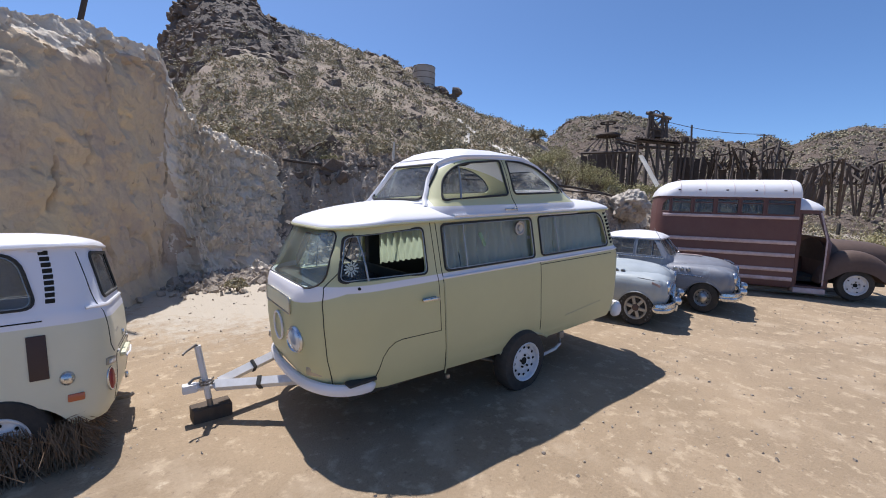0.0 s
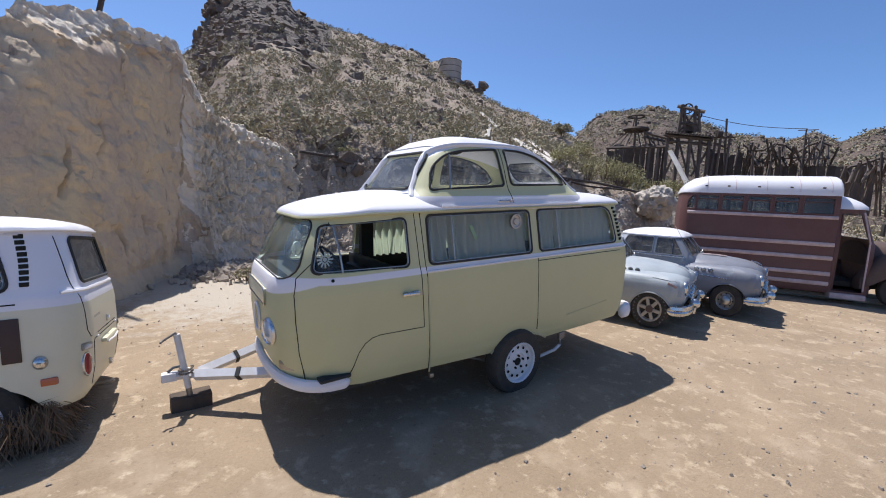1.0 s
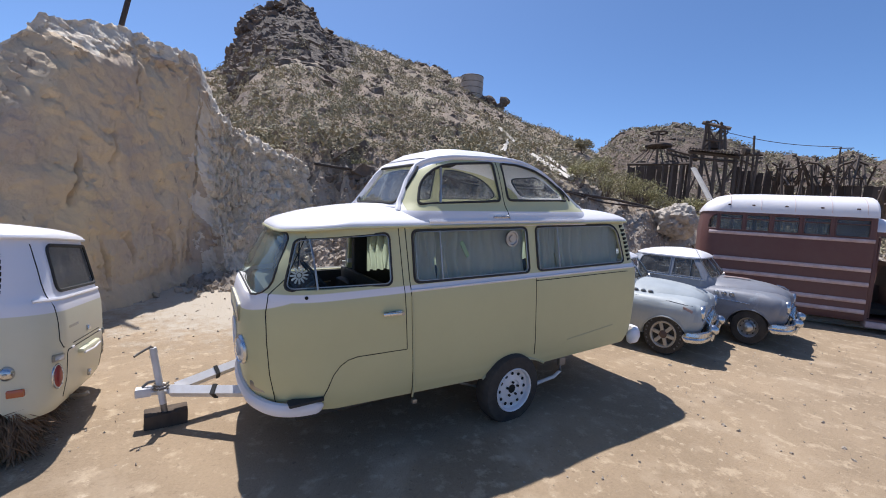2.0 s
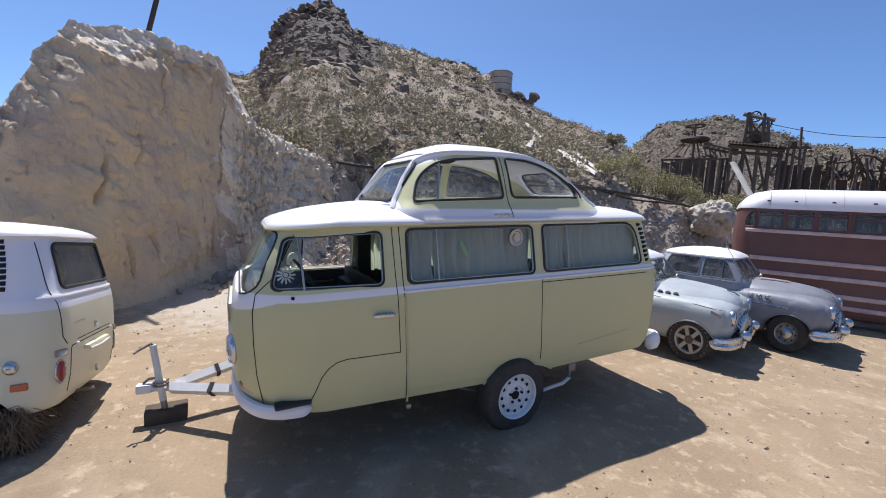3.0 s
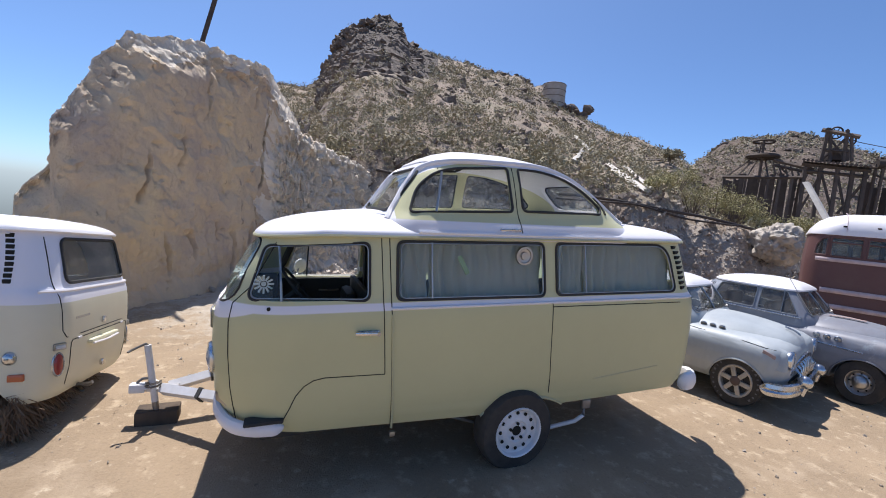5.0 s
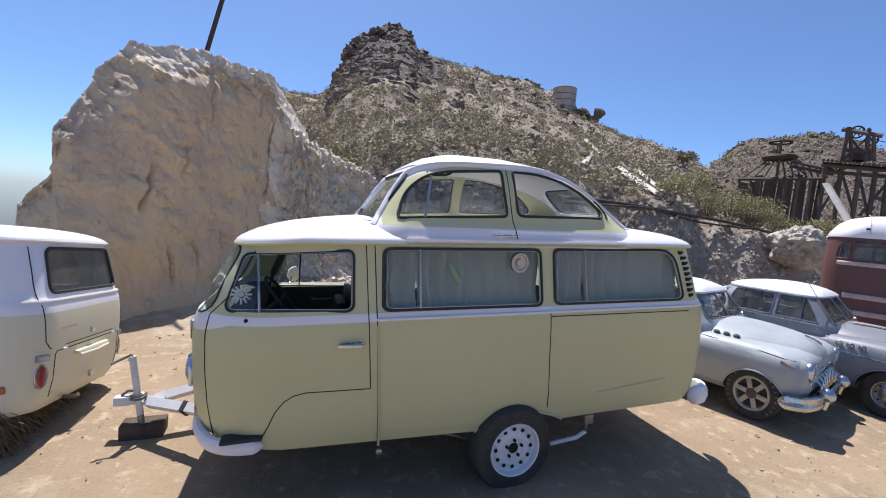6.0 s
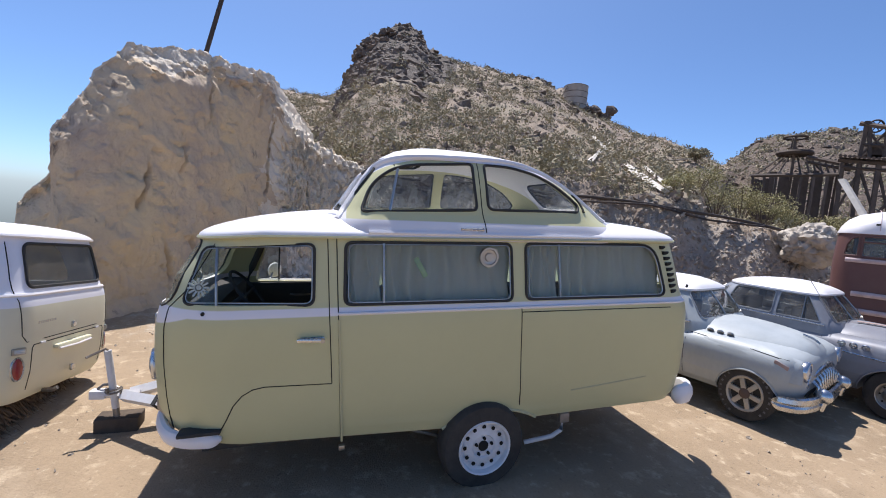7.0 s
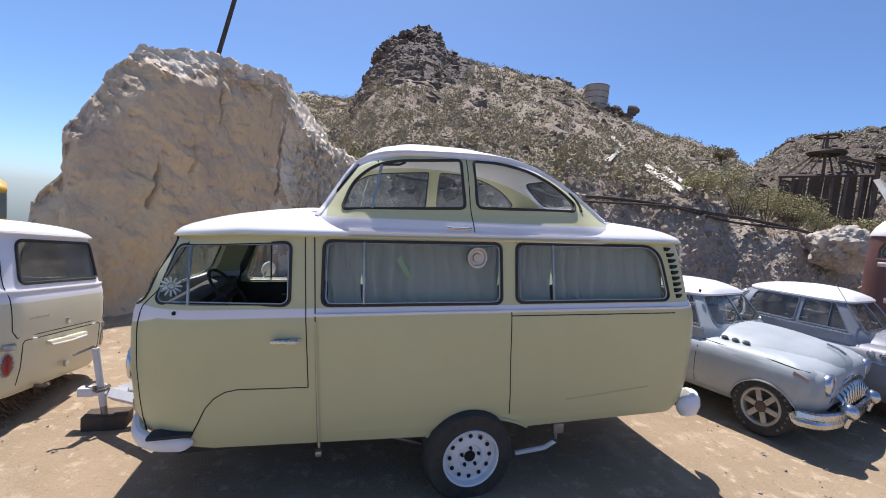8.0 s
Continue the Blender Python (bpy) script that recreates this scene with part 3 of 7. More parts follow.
def sorted_round(pts):
    """The points in order round their middle."""
    cx_, cz_ = sum(p[0] for p in pts) / len(pts), sum(p[1] for p in pts) / len(pts)
    return sorted(pts, key=lambda p: math.atan2(p[1] - cz_, p[0] - cx_))


def side_window(van, sh, pts, r, far=False, divider=None, glass_mat=None, chrome_div=True, label="", frame_mat=None, seal=0.011, open_past=None):
    """One fixed, sliding or rolled-down side window: seal, pane and divider bar. open_past: no glass beyond that x."""
    poly = rounded(pts, r)
    f = on_far if far else on_near
    win = part("window", tube([f(sh, 0.004)(*p) for p in poly], seal, 6, True), frame_mat or M_RUBBER, van, label)
    lit = [p for p in poly if open_past is None or p[0] < open_past]
    if open_past is not None:
        lit += [(open_past, max(p[1] for p in poly)), (open_past, min(p[1] for p in poly))]
    clear(part("pane", pane(sorted_round(lit) if open_past is not None else lit, f(sh, -0.012)), glass_mat or M_GLASS, win))
    inner = [(sum(q[0] for q in poly) / len(poly) + (p[0] - sum(q[0] for q in poly) / len(poly)) * 0.965, sum(q[1] for q in poly) / len(poly) + (p[1] - sum(q[1] for q in poly) / len(poly)) * 0.94) for p in poly]
    part("trim", tube([f(sh, 0.009)(*p) for p in inner], 0.005, 6, True), M_DULL_CHROME, win)
    if divider is not None:
        lo, hi = min(p[1] for p in poly), max(p[1] for p in poly)
        x0, x1 = divider if isinstance(divider, tuple) else (divider, divider)
        part("divider", tube([f(sh, 0.008)(x0 + (x1 - x0) * t, lo + 0.01 + (hi - lo - 0.02) * t) for t in (0, 0.33, 0.66, 1)], 0.008, 8), M_DULL_CHROME if chrome_div else M_RUBBER, win)
    return win


def curtain(van, x0, x1, z0, z1, y, folds, lean=0.06, mat=None, name="curtain"):
    """A hanging cloth with real folds."""
    bm = bmesh.new()
    nx, nz = max(24, folds * 10), 8
    g = []
    for i in range(nx + 1):
        t = i / nx
        row = []
        for k in range(nz + 1):
            q = k / nz
            x = x0 + (x1 - x0) * t + 0.012 * math.sin(7 * q + 9 * t)
            amp = 0.016 + 0.010 * math.sin(5.1 * t + 1) + 0.006 * q
            yy = y + amp * math.sin(folds * 2 * math.pi * t + 0.8 * math.sin(9 * t) + 0.4 * q)
            row.append(bm.verts.new((x, yy + lean * (q - 0.5), z0 + (z1 - z0) * q)))
        g.append(row)
    for i in range(nx):
        for k in range(nz):
            bm.faces.new((g[i][k], g[i + 1][k], g[i + 1][k + 1], g[i][k + 1]))
    return part(name, bm, mat or M_CURTAIN, van)


def seam(van, pts, sh, far=False, r=0.0036, name="seam"):
    f = on_far if far else on_near
    pts = [p for k, p in enumerate(pts) if k == 0 or math.dist(p, pts[k - 1]) > 1e-3]
    return part(name, tube([f(sh, -0.0005)(*p) for p in pts], r, 6), M_SEAM, van)


def line(pts, n=10):
    """Points along straight pieces."""
    out = []
    for a, b in zip(pts, pts[1:]):
        out += [tuple(a[i] + (b[i] - a[i]) * t / n for i in range(len(a))) for t in range(n)]
    return out + [tuple(pts[-1])]


def steel_wheel(parent, m, tyre_r, rim_r, width, holes=12, rim_mat=None, name="wheel", cap=False, side=-1):
    """Tyre and pressed rim on an axle along y; side -1: the outer face looks to -y."""
    s = side
    hub = part(name, lathe([(rim_r * 0.98, -width * 0.5), (rim_r * 1.12, -width * 0.52), (tyre_r * 0.93, -width * 0.46), (tyre_r * 0.985, -width * 0.34), (tyre_r, -width * 0.15), (tyre_r, width * 0.15),
                            (tyre_r * 0.985, width * 0.34), (tyre_r * 0.93, width * 0.46), (rim_r * 1.12, width * 0.52), (rim_r * 0.98, width * 0.5)], m, 40, False), M_TYRE, parent)
    o = s * width * 0.5
    prof = [(rim_r * 1.03, o), (rim_r * 1.0, o + s * 0.012), (rim_r * 0.95, o + s * 0.006), (rim_r * 0.92, o - s * 0.035), (rim_r * 0.80, o - s * 0.05), (rim_r * 0.62, o - s * 0.028), (rim_r * 0.45, o - s * 0.022), (rim_r * 0.40, o - s * 0.035), (rim_r * 0.20, o - s * 0.035)]
    rim = part("rim", lathe(prof, m, 40, False), rim_mat or M_RIM, hub)
    for j in range(holes):
        bmh = bmesh.new()
        a = 2 * math.pi * j / holes
        c = m @ Vector((rim_r * 0.73 * math.cos(a), o - s * 0.034, rim_r * 0.73 * math.sin(a)))
        rot = m.to_3x3().to_4x4()
        add_lathe(bmh, [(0.0, 0.0), (rim_r * 0.075, 0.0), (rim_r * 0.075, s * 0.004)], Matrix.Translation(c) @ rot, 12)
        part("vent_hole", bmh, M_SEAM, rim)
    bmn = lathe([(0.0, o - s * 0.030), (rim_r * 0.2, o - s * 0.030), (rim_r * 0.2, o - s * 0.033)], m, 20)
    for j in range(5):
        a = 2 * math.pi * j / 5 + 0.3
        c = m @ Vector((rim_r * 0.32 * math.cos(a), o - s * 0.028, rim_r * 0.32 * math.sin(a)))
        add_lathe(bmn, [(0.0, s * 0.018), (rim_r * 0.05, s * 0.018), (rim_r * 0.06, 0.0)], Matrix.Translation(c) @ m.to_3x3().to_4x4(), 8)
    part("hub_plate", bmn, M_SEAM if not cap else M_DULL_CHROME, rim)
    if cap:
        part("hub_cap", lathe([(0.0, o + s * 0.05), (rim_r * 0.25, o + s * 0.046), (rim_r * 0.45, o + s * 0.03), (rim_r * 0.6, o + s * 0.0), (rim_r * 0.62, o - s * 0.02)], m, 28, False), M_DULL_CHROME, rim)
    return hub


def van_paint(name, low, band, pillar, white, dip=0.0):
    """Two-tone van paint: a lower colour, a white band at the belt, and a pillar colour above it."""
    m = material(name, low, 0.45, var=tuple(c * 0.9 for c in low), grain=3, stain=0.7, amount=0.5, coat=0.12)
    n, link = m.node_tree.nodes, m.node_tree.links.new
    bsdf = n["Principled BSDF"]
    src = bsdf.inputs["Base Color"].links[0].from_socket
    tc, sp = n.new("ShaderNodeTexCoord"), n.new("ShaderNodeSeparateXYZ")
    link(tc.outputs["Object"], sp.inputs[0])
    ns = n.new("ShaderNodeTexNoise")
    ns.inputs["Scale"].default_value = 5.0

    level = sp.outputs["Z"]
    if dip:
        nose, lift = n.new("ShaderNodeMapRange"), n.new("ShaderNodeMath")
        nose.inputs["From Min"].default_value, nose.inputs["From Max"].default_value, nose.inputs["To Max"].default_value = 0.42, 0.14, dip
        link(sp.outputs["X"], nose.inputs["Value"])
        link(sp.outputs["Z"], lift.inputs[0])
        link(nose.outputs[0], lift.inputs[1])
        level = lift.outputs[0]

    def above(z, height=None):
        a = n.new("ShaderNodeMapRange")
        a.inputs["From Min"].default_value, a.inputs["From Max"].default_value = z - 0.004, z + 0.004
        link(height or sp.outputs["Z"], a.inputs["Value"])
        return a.outputs[0]

    def mixin(f, a, b):
        x = n.new("ShaderNodeMix")
        x.data_type = "RGBA"
        link(f, x.inputs["Factor"])
        link(a, x.inputs["A"])
        x.inputs["B"].default_value = (*b, 1)
        return x.outputs["Result"]

    col = mixin(above(band[0], level), src, white)
    if pillar is not None:
        col = mixin(above(band[1]), col, pillar)
    link(col, bsdf.inputs["Base Color"])
    return m


CAMPER = pose(0.06, -0.03, 0.0, 0, 0, 1.5) @ pose(0, 0, 0, 0, -2.6, 0)


def far_side(pts, along_x=0.20):
    """The same window in the far wall, which stands a little lower and further back on the cut-down body."""
    return [(x + along_x, z - 0.13) for x, z in pts]


def build_camper():
    van = thing("camper_trailer", CAMPER, "sage green and white van made into a trailer", "camper trailer")
    sh = T2_BODY
    cab = [(0.375, 1.318), (0.475, 1.700), (1.150, 1.704), (1.150, 1.308)]
    mid = [(1.345, 1.305), (1.35, 1.714), (2.585, 1.722), (2.585, 1.300)]
    rear = [(2.70, 1.305), (2.705, 1.726), (3.97, 1.735), (4.06, 1.305)]
    rads = {"cab": [0.05, 0.05, 0.05, 0.05], "mid": 0.05, "rear": [0.05, 0.05, 0.16, 0.07]}
    wind = rounded([(0.190, 1.268), (0.300, 1.752), (1.40, 1.752), (1.51, 1.268)], [0.17, 0.09, 0.09, 0.17])
    rearwin = rounded([(0.30, 1.33), (0.32, 1.70), (1.38, 1.70), (1.40, 1.33)], 0.09)
    paint = van_paint("sage_two_tone", SAGE, (1.236, 1.288), SAGE, (0.80, 0.765, 0.775), 0.09)
    body = part("body", sh.mesh([0.34, 0.36, 0.42, 0.5, 0.6, 0.75, 0.9, 1.0, 1.1, 1.16, 1.2, 1.225, 1.25, 1.27, 1.285, 1.30, 1.32, 1.4, 1.5, 1.6, 1.7, 1.77], 10), paint, van)
    cuts = [prism(rounded(cab, rads["cab"]), "y", -0.4, 0.45), prism(rounded(far_side(cab), rads["cab"]), "y", 1.25, 2.1)]
    for p, r in ((mid, rads["mid"]), (rear, rads["rear"])):
        cuts += [prism(rounded(p, r), "y", -0.4, 0.45), prism(rounded(far_side(p, 0.10), r), "y", 1.25, 2.1)]
    cuts.append(prism(wind, "x", -0.3, 0.74))
    cuts.append(prism(rearwin, "x", 4.2, 4.8))
    arch = [(2.46 + 0.72 * math.cos(a), -0.265 + 0.72 * math.sin(a)) for a in (2 * math.pi * j / 64 for j in range(64))]
    cuts += [prism(arch, "y", -0.3, 0.36), prism(arch, "y", 1.34, 2.0)]
    carve(body, cuts, 0.035)
    part("roof", T2_ROOF.mesh([1.758, 1.775, 1.79, 1.799, 1.808, 1.818, 1.828, 1.838, 1.848, 1.858, 1.868, 1.877, 1.885, 1.895, 1.905, 1.913, 1.92, 1.925], 12), M_WHITE, van, "white painted van roof")
    ring = T2_ROOF.ring(1.763, 10)
    part("gutter", tube([(p[0], p[1], p[2] + 0.002) for p in ring], 0.012, 6, True), M_GREEN, van)
    arc = [(2.46 + 0.72 * math.cos(a), -0.265 + 0.72 * math.sin(a)) for a in np.linspace(radians(123), radians(57), 24)]
    for far in (False, True):
        f = on_far if far else on_near
        part("arch_lip", tube([f(sh, 0.004)(*p) for p in arc], 0.012, 6), M_GREEN, van)
        side_window(van, sh, far_side(cab) if far else cab, rads["cab"], far, (0.80, 0.80) if far else (0.585, 0.565), M_CLEAR, frame_mat=M_STEEL if far else None, chrome_div=not far, seal=0.009, open_past=0.80 if far else 0.575, label="rolled-down cab window with a quarter light")
        side_window(van, sh, far_side(mid, 0.10) if far else mid, rads["mid"], far, 1.80 if far else 1.605, label="sliding side window with a chrome divider")
        side_window(van, sh, far_side(rear, 0.10) if far else rear, rads["rear"], far, 3.11 if far else 3.0)
        part("belt_moulding", tube([f(sh, 0.005)(x, 1.243 if x < 1.3 else 1.25) for x in np.linspace(1.30, 4.28, 40)], 0.012, 8, flat=0.8), M_WHITE, van)
    part("windscreen", tube([(sx(p[0], p[1]) - 0.001, p[0], p[1]) for p in wind], 0.008, 6, True), M_RUBBER, van)
    clear(part("windscreen_glass", pane(wind, lambda a, b: (sx(a, b) + 0.012, a, b)), M_TINT, van))
    part("rear_window", tube([(4.40 - (p[1] - 1.32) * 0.2 + 0.01, p[0], p[1]) for p in rearwin], 0.014, 6, True), M_RUBBER, van)
    clear(part("rear_glass", pane(rearwin, lambda a, b: (4.39 - (b - 1.32) * 0.2, a, b)), M_SMOKE, van))
    # door and panel seams
    seam(van, line([(0.545, 1.72), (0.40, 1.40), (0.285, 1.28), (0.262, 1.16), (0.262, 0.95), (0.275, 0.72), (0.31, 0.50)], 8), sh)
    seam(van, line([(1.232, 1.75), (1.248, 1.25), (1.270, 0.785)], 8) + line([(1.270, 0.782), (0.86, 0.797)], 8) + [(0.79, 0.785), (0.73, 0.75), (0.68, 0.69), (0.64, 0.60), (0.60, 0.52), (0.575, 0.46)], sh)
    seam(van, line([(1.29, 1.75), (1.305, 1.22), (1.335, 0.36)], 10), sh, r=0.004)
    part("pillar_bead", tube([on_near(sh, 0.003)(*p) for p in line([(1.31, 1.21), (1.343, 0.35)], 10)], 0.009, 6), M_GREEN, van)
    seam(van, line([(2.655, 1.24), (2.665, 0.9), (2.69, 0.47)], 8), sh, r=0.004)
    # near-black tube draws the shade under the belt crease; no joint here
    part("crease_shadow_gap", tube([on_near(sh, 0.0)(*p) for p in line([(2.66, 1.213), (4.10, 1.205)], 12)], 0.004, 6), M_SEAM, van)
    part("panel_crease", tube([on_near(sh, -0.002)(*p) for p in line([(3.15, 0.545), (3.90, 0.60)], 8)], 0.007, 6), M_GREEN, van)
    # handle, mirror stub, louvres
    h = part("door_handle", tube([(1.055, -0.03, 1.095), (1.085, -0.045, 1.100), (1.19, -0.045, 1.094), (1.215, -0.036, 1.090)], 0.012, 8, flat=1.2), M_CHROME, van)
    part("handle_base", box((1.065, -0.010, 1.080), (1.22, 0.004, 1.106), 0.01), M_CHROME, h)
    part("lock_button", lathe([(0.0, -0.02), (0.014, -0.02), (0.014, 0.0)], pose(1.206, -0.035, 1.091), 12), M_DULL_CHROME, h)
    part("mirror_hole", lathe([(0.0, -0.006), (0.011, -0.006), (0.013, 0.004)], pose(0.51, sh.side(0.51, 1.268), 1.268), 12), M_SEAM, van)
    for j in range(9):
        z = 1.335 + j * 0.047
        w = 0.050 if 0 < j < 8 else 0.040
        xc = 4.165 - 0.010 * j + 0.012 * math.sin(j / 8 * math.pi) - (0.02 if j == 8 else 0)
        yv = sh.side(xc, z)
        part("air_louvre", box((xc - w, yv - 0.006, z - 0.015), (xc + w, yv + 0.03, z + 0.015), 0.006, Matrix.Translation((xc, yv, z)) @ pose(0, 0, 0, 8, 0, 22) @ Matrix.Translation((-xc, -yv, -z))), M_SEAM, van)
    # nose: headlamps, indicators, badge panel, bumper
    for yv, mir in ((0.46, 1), (1.32, -1)):
        c = pose(0.168 if mir > 0 else 0.275, yv, 0.84, 0, 0, 90 + 14 * mir)
        ring_ = part("headlamp", lathe([(0.106, 0.0), (0.110, 0.050), (0.098, 0.066), (0.092, 0.056)], c, 28, False), M_CHROME, van)
        part("lens", lathe([(0.0, 0.084), (0.045, 0.079), (0.075, 0.069), (0.094, 0.055)], c, 28, False), M_LAMP, ring_)
        part("indicator", box((-0.015, -0.075, -0.035), (0.02, 0.075, 0.035), 0.012, Matrix.Translation((0.215, yv - 0.17 * mir, 0.60)) @ pose(0, 0, 0, 0, 0, 36 * mir)), M_DULL_CHROME, van)
    part("badge_panel", box((0.108, 0.52, 1.04), (0.135, 1.18, 1.16), 0.008), M_CREAM, van)
    part("panel_trim", tube([(0.110, a, b) for a, b in rounded([(0.51, 1.03), (1.19, 1.03), (1.19, 1.17), (0.51, 1.17)], 0.03)], 0.006, 6, True), M_DULL_CHROME, van)
    part("badge_ring", tube([(0.106, 0.85 + 0.12 * math.cos(a), 0.86 + 0.12 * math.sin(a)) for a in (2 * math.pi * j / 32 for j in range(32))], 0.010, 6, True), M_WHITE, van)
    half = [(0.61, 0.03), (0.53, 0.03), (0.42, 0.055), (0.31, 0.13), (0.225, 0.27), (0.165, 0.47), (0.14, 0.85)]
    path = half + [(x, 1.70 - y) for x, y in half[-2::-1]]
    path = smooth_path(path, 4)
    bm = bmesh.new()
    prof = [(a * 0.75, 0.425 + (b - 0.352) * 0.9) for a, b in [(0.0, 0.46), (-0.03, 0.455), (-0.05, 0.43), (-0.055, 0.40), (-0.04, 0.365), (0.0, 0.352), (0.03, 0.36), (0.035, 0.40), (0.02, 0.45)]]
    sweep(bm, path, prof)
    bump = part("front_bumper", bm, M_WHITE, van, "white wraparound bumper")
    part("step_pad", box((0.37, -0.012, 0.520), (0.61, 0.09, 0.545), 0.012), M_RUBBER, bump)
    stub = [(4.26, 0.05), (4.34, 0.04), (4.43, 0.06), (4.49, 0.13), (4.52, 0.27)]
    prof_r = [(a * -1.5, 0.335 + (b - 0.45) * 1.9) for a, b in prof[::-1]]
    for path in (stub, [(x, 1.70 - y) for x, y in stub[::-1]]):
        bm = bmesh.new()
        sweep(bm, smooth_path(path, 4), prof_r)
        part("rear_bumper_end", bm, M_WHITE, van, "white curved rear bumper end")
    # underside, axle, stay
    part("floor_pan", box((0.45, 0.2, 0.30), (4.2, 1.5, 0.36), 0.02), M_DARK, van)
    part("axle", tube([(2.385, 0.06, 0.17), (2.385, 1.64, 0.17)], 0.035, 10), M_GREY_STEEL, van)
    for yv, s in ((0.05, -1), (1.65, 1)):
        steel_wheel(van, pose(2.385, yv, 0.195), 0.335, 0.205, 0.19, side=s)
    part("stabiliser_leg", tube([(2.80, 0.1, 0.10), (3.02, 0.05, 0.15), (3.10, 0.04, 0.20), (3.13, 0.05, 0.33)], 0.018, 8), M_STEEL, van)
    part("leg_plate", box((3.08, 0.03, 0.26), (3.17, 0.07, 0.34), 0.01), M_GREY_STEEL, van)
    part("tie_rod", tube([(1.85, 0.1, 0.33), (2.15, 0.15, 0.20)], 0.012, 8), M_GREY_STEEL, van)
    part("sill_clip", box((1.32, -0.01, 0.31), (1.36, 0.02, 0.345), 0.006), M_DULL_CHROME, van)
    # inside
    part("cabin_floor", box((0.30, 0.15, 0.62), (4.25, 1.55, 0.66), 0.01), M_SEAT, van)
    part("dashboard", box((0.30, 0.14, 1.06), (0.52, 1.56, 1.25), 0.04), M_DARK, van)
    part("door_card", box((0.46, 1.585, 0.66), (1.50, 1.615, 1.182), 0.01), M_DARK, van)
    # dark pieces added over the sage far pillars to put them in shade
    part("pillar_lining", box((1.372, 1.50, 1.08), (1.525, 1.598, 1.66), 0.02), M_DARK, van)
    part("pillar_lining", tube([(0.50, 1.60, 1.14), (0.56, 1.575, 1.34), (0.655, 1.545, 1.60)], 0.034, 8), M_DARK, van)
    mir = part("side_mirror", lathe([(0.0, -0.02), (0.05, -0.018), (0.075, -0.006), (0.078, 0.012), (0.06, 0.02), (0.0, 0.022)], Matrix.Translation((0.74, 1.92, 1.255)) @ pose(0, 0, 0, 0, 0, 35), 20), M_WHITE, van, "round white door mirror")
    part("mirror_arm", tube([(0.72, 1.90, 1.24), (0.70, 1.82, 1.17), (0.68, 1.70, 1.14)], 0.009, 6), M_DULL_CHROME, mir)
    # dark panel added over the bright far wall, standing in for cabin shade
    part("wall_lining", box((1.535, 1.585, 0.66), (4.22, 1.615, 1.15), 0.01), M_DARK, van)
    part("door_pull", tube([(0.92, 1.575, 1.06), (0.96, 1.55, 1.06), (1.08, 1.55, 1.06), (1.12, 1.575, 1.06)], 0.010, 6), M_GREY_STEEL, van)
    part("bulkhead", box((1.24, 0.12, 0.66), (1.29, 1.58, 1.22), 0.02), M_SEAT, van)
    for yv in (0.30, 1.0):
        st = part("seat", box((0.80, yv, 0.74), (1.22, yv + 0.45, 0.92), 0.05), M_SEAT, van)
        part("seat_back", box((1.12, yv + 0.02, 0.90), (1.23, yv + 0.43, 1.14), 0.05), M_SEAT, st)
    wheel_m = pose(0.70, 0.50, 1.30, 0, 52, 0)
    sw = part("steering_wheel", tube([wheel_m @ Vector((0.20 * math.cos(a), 0.20 * math.sin(a), 0)) for a in (2 * math.pi * j / 32 for j in range(32))], 0.011, 8, True), M_RUBBER, van)
    part("spoke", tube([wheel_m @ Vector((-0.0, -0.2, 0)), wheel_m @ Vector((0, 0, -0.03)), wheel_m @ Vector((0, 0.2, 0))], 0.012, 6), M_RUBBER, sw)
    part("column", tube([wheel_m @ Vector((0, 0, -0.03)), wheel_m @ Vector((0, 0, -0.4))], 0.025, 8), M_DARK, sw)
    part("rear_view_mirror", box((0.46, 0.75, 1.60), (0.48, 0.95, 1.66), 0.008), M_DULL_CHROME, van)
    curtain(van, 1.37, 1.60, 1.28, 1.735, 0.145, 3)
    curtain(van, 1.60, 2.60, 1.27, 1.735, 0.15, 8)
    curtain(van, 2.74, 3.03, 1.27, 1.745, 0.145, 4)
    curtain(van, 3.04, 4.08, 1.27, 1.745, 0.15, 8)
    curtain(van, 1.50, 2.70, 1.14, 1.62, 1.555, 14, -0.06, M_PALE_GREEN)
    curtain(van, 2.84, 4.18, 1.14, 1.63, 1.555, 14, -0.06, M_PALE_GREEN)
    part("fan_disc", lathe([(0.0, -0.02), (0.03, -0.02), (0.035, -0.01), (0.055, -0.012), (0.06, -0.02), (0.075, -0.02), (0.078, 0.0)], pose(2.40, 0.105, 1.62), 24), M_DULL_CHROME, van)
    part("green_tie", box((1.86, 0.115, 1.46), (1.90, 0.125, 1.62), 0.006, Matrix.Translation((1.88, 0, 1.54)) @ pose(0, 0, 0, 0, -30, 0) @ Matrix.Translation((-1.88, 0, -1.54))), M_GREEN_CLOTH, van)
    # round sticker in the quarter light: a sun of bars
    bm = bmesh.new()
    for j in range(12):
        a = 2 * math.pi * j / 12
        m = Matrix.Translation((0.475, sh.side(0.475, 1.42) - 0.002, 1.42)) @ pose(0, 0, 0, 8, math.degrees(a), 0)
        add_box(bm, (-0.006, -0.002, 0.022), (0.006, 0.002, 0.062), 0, m)
    add_lathe(bm, [(0.0, -0.003), (0.016, -0.003), (0.016, 0.002)], pose(0.475, sh.side(0.475, 1.42) - 0.002, 1.42), 12)
    part("window_sticker", bm, material("grey_teal_sticker", (0.34, 0.42, 0.43), 0.6), van)
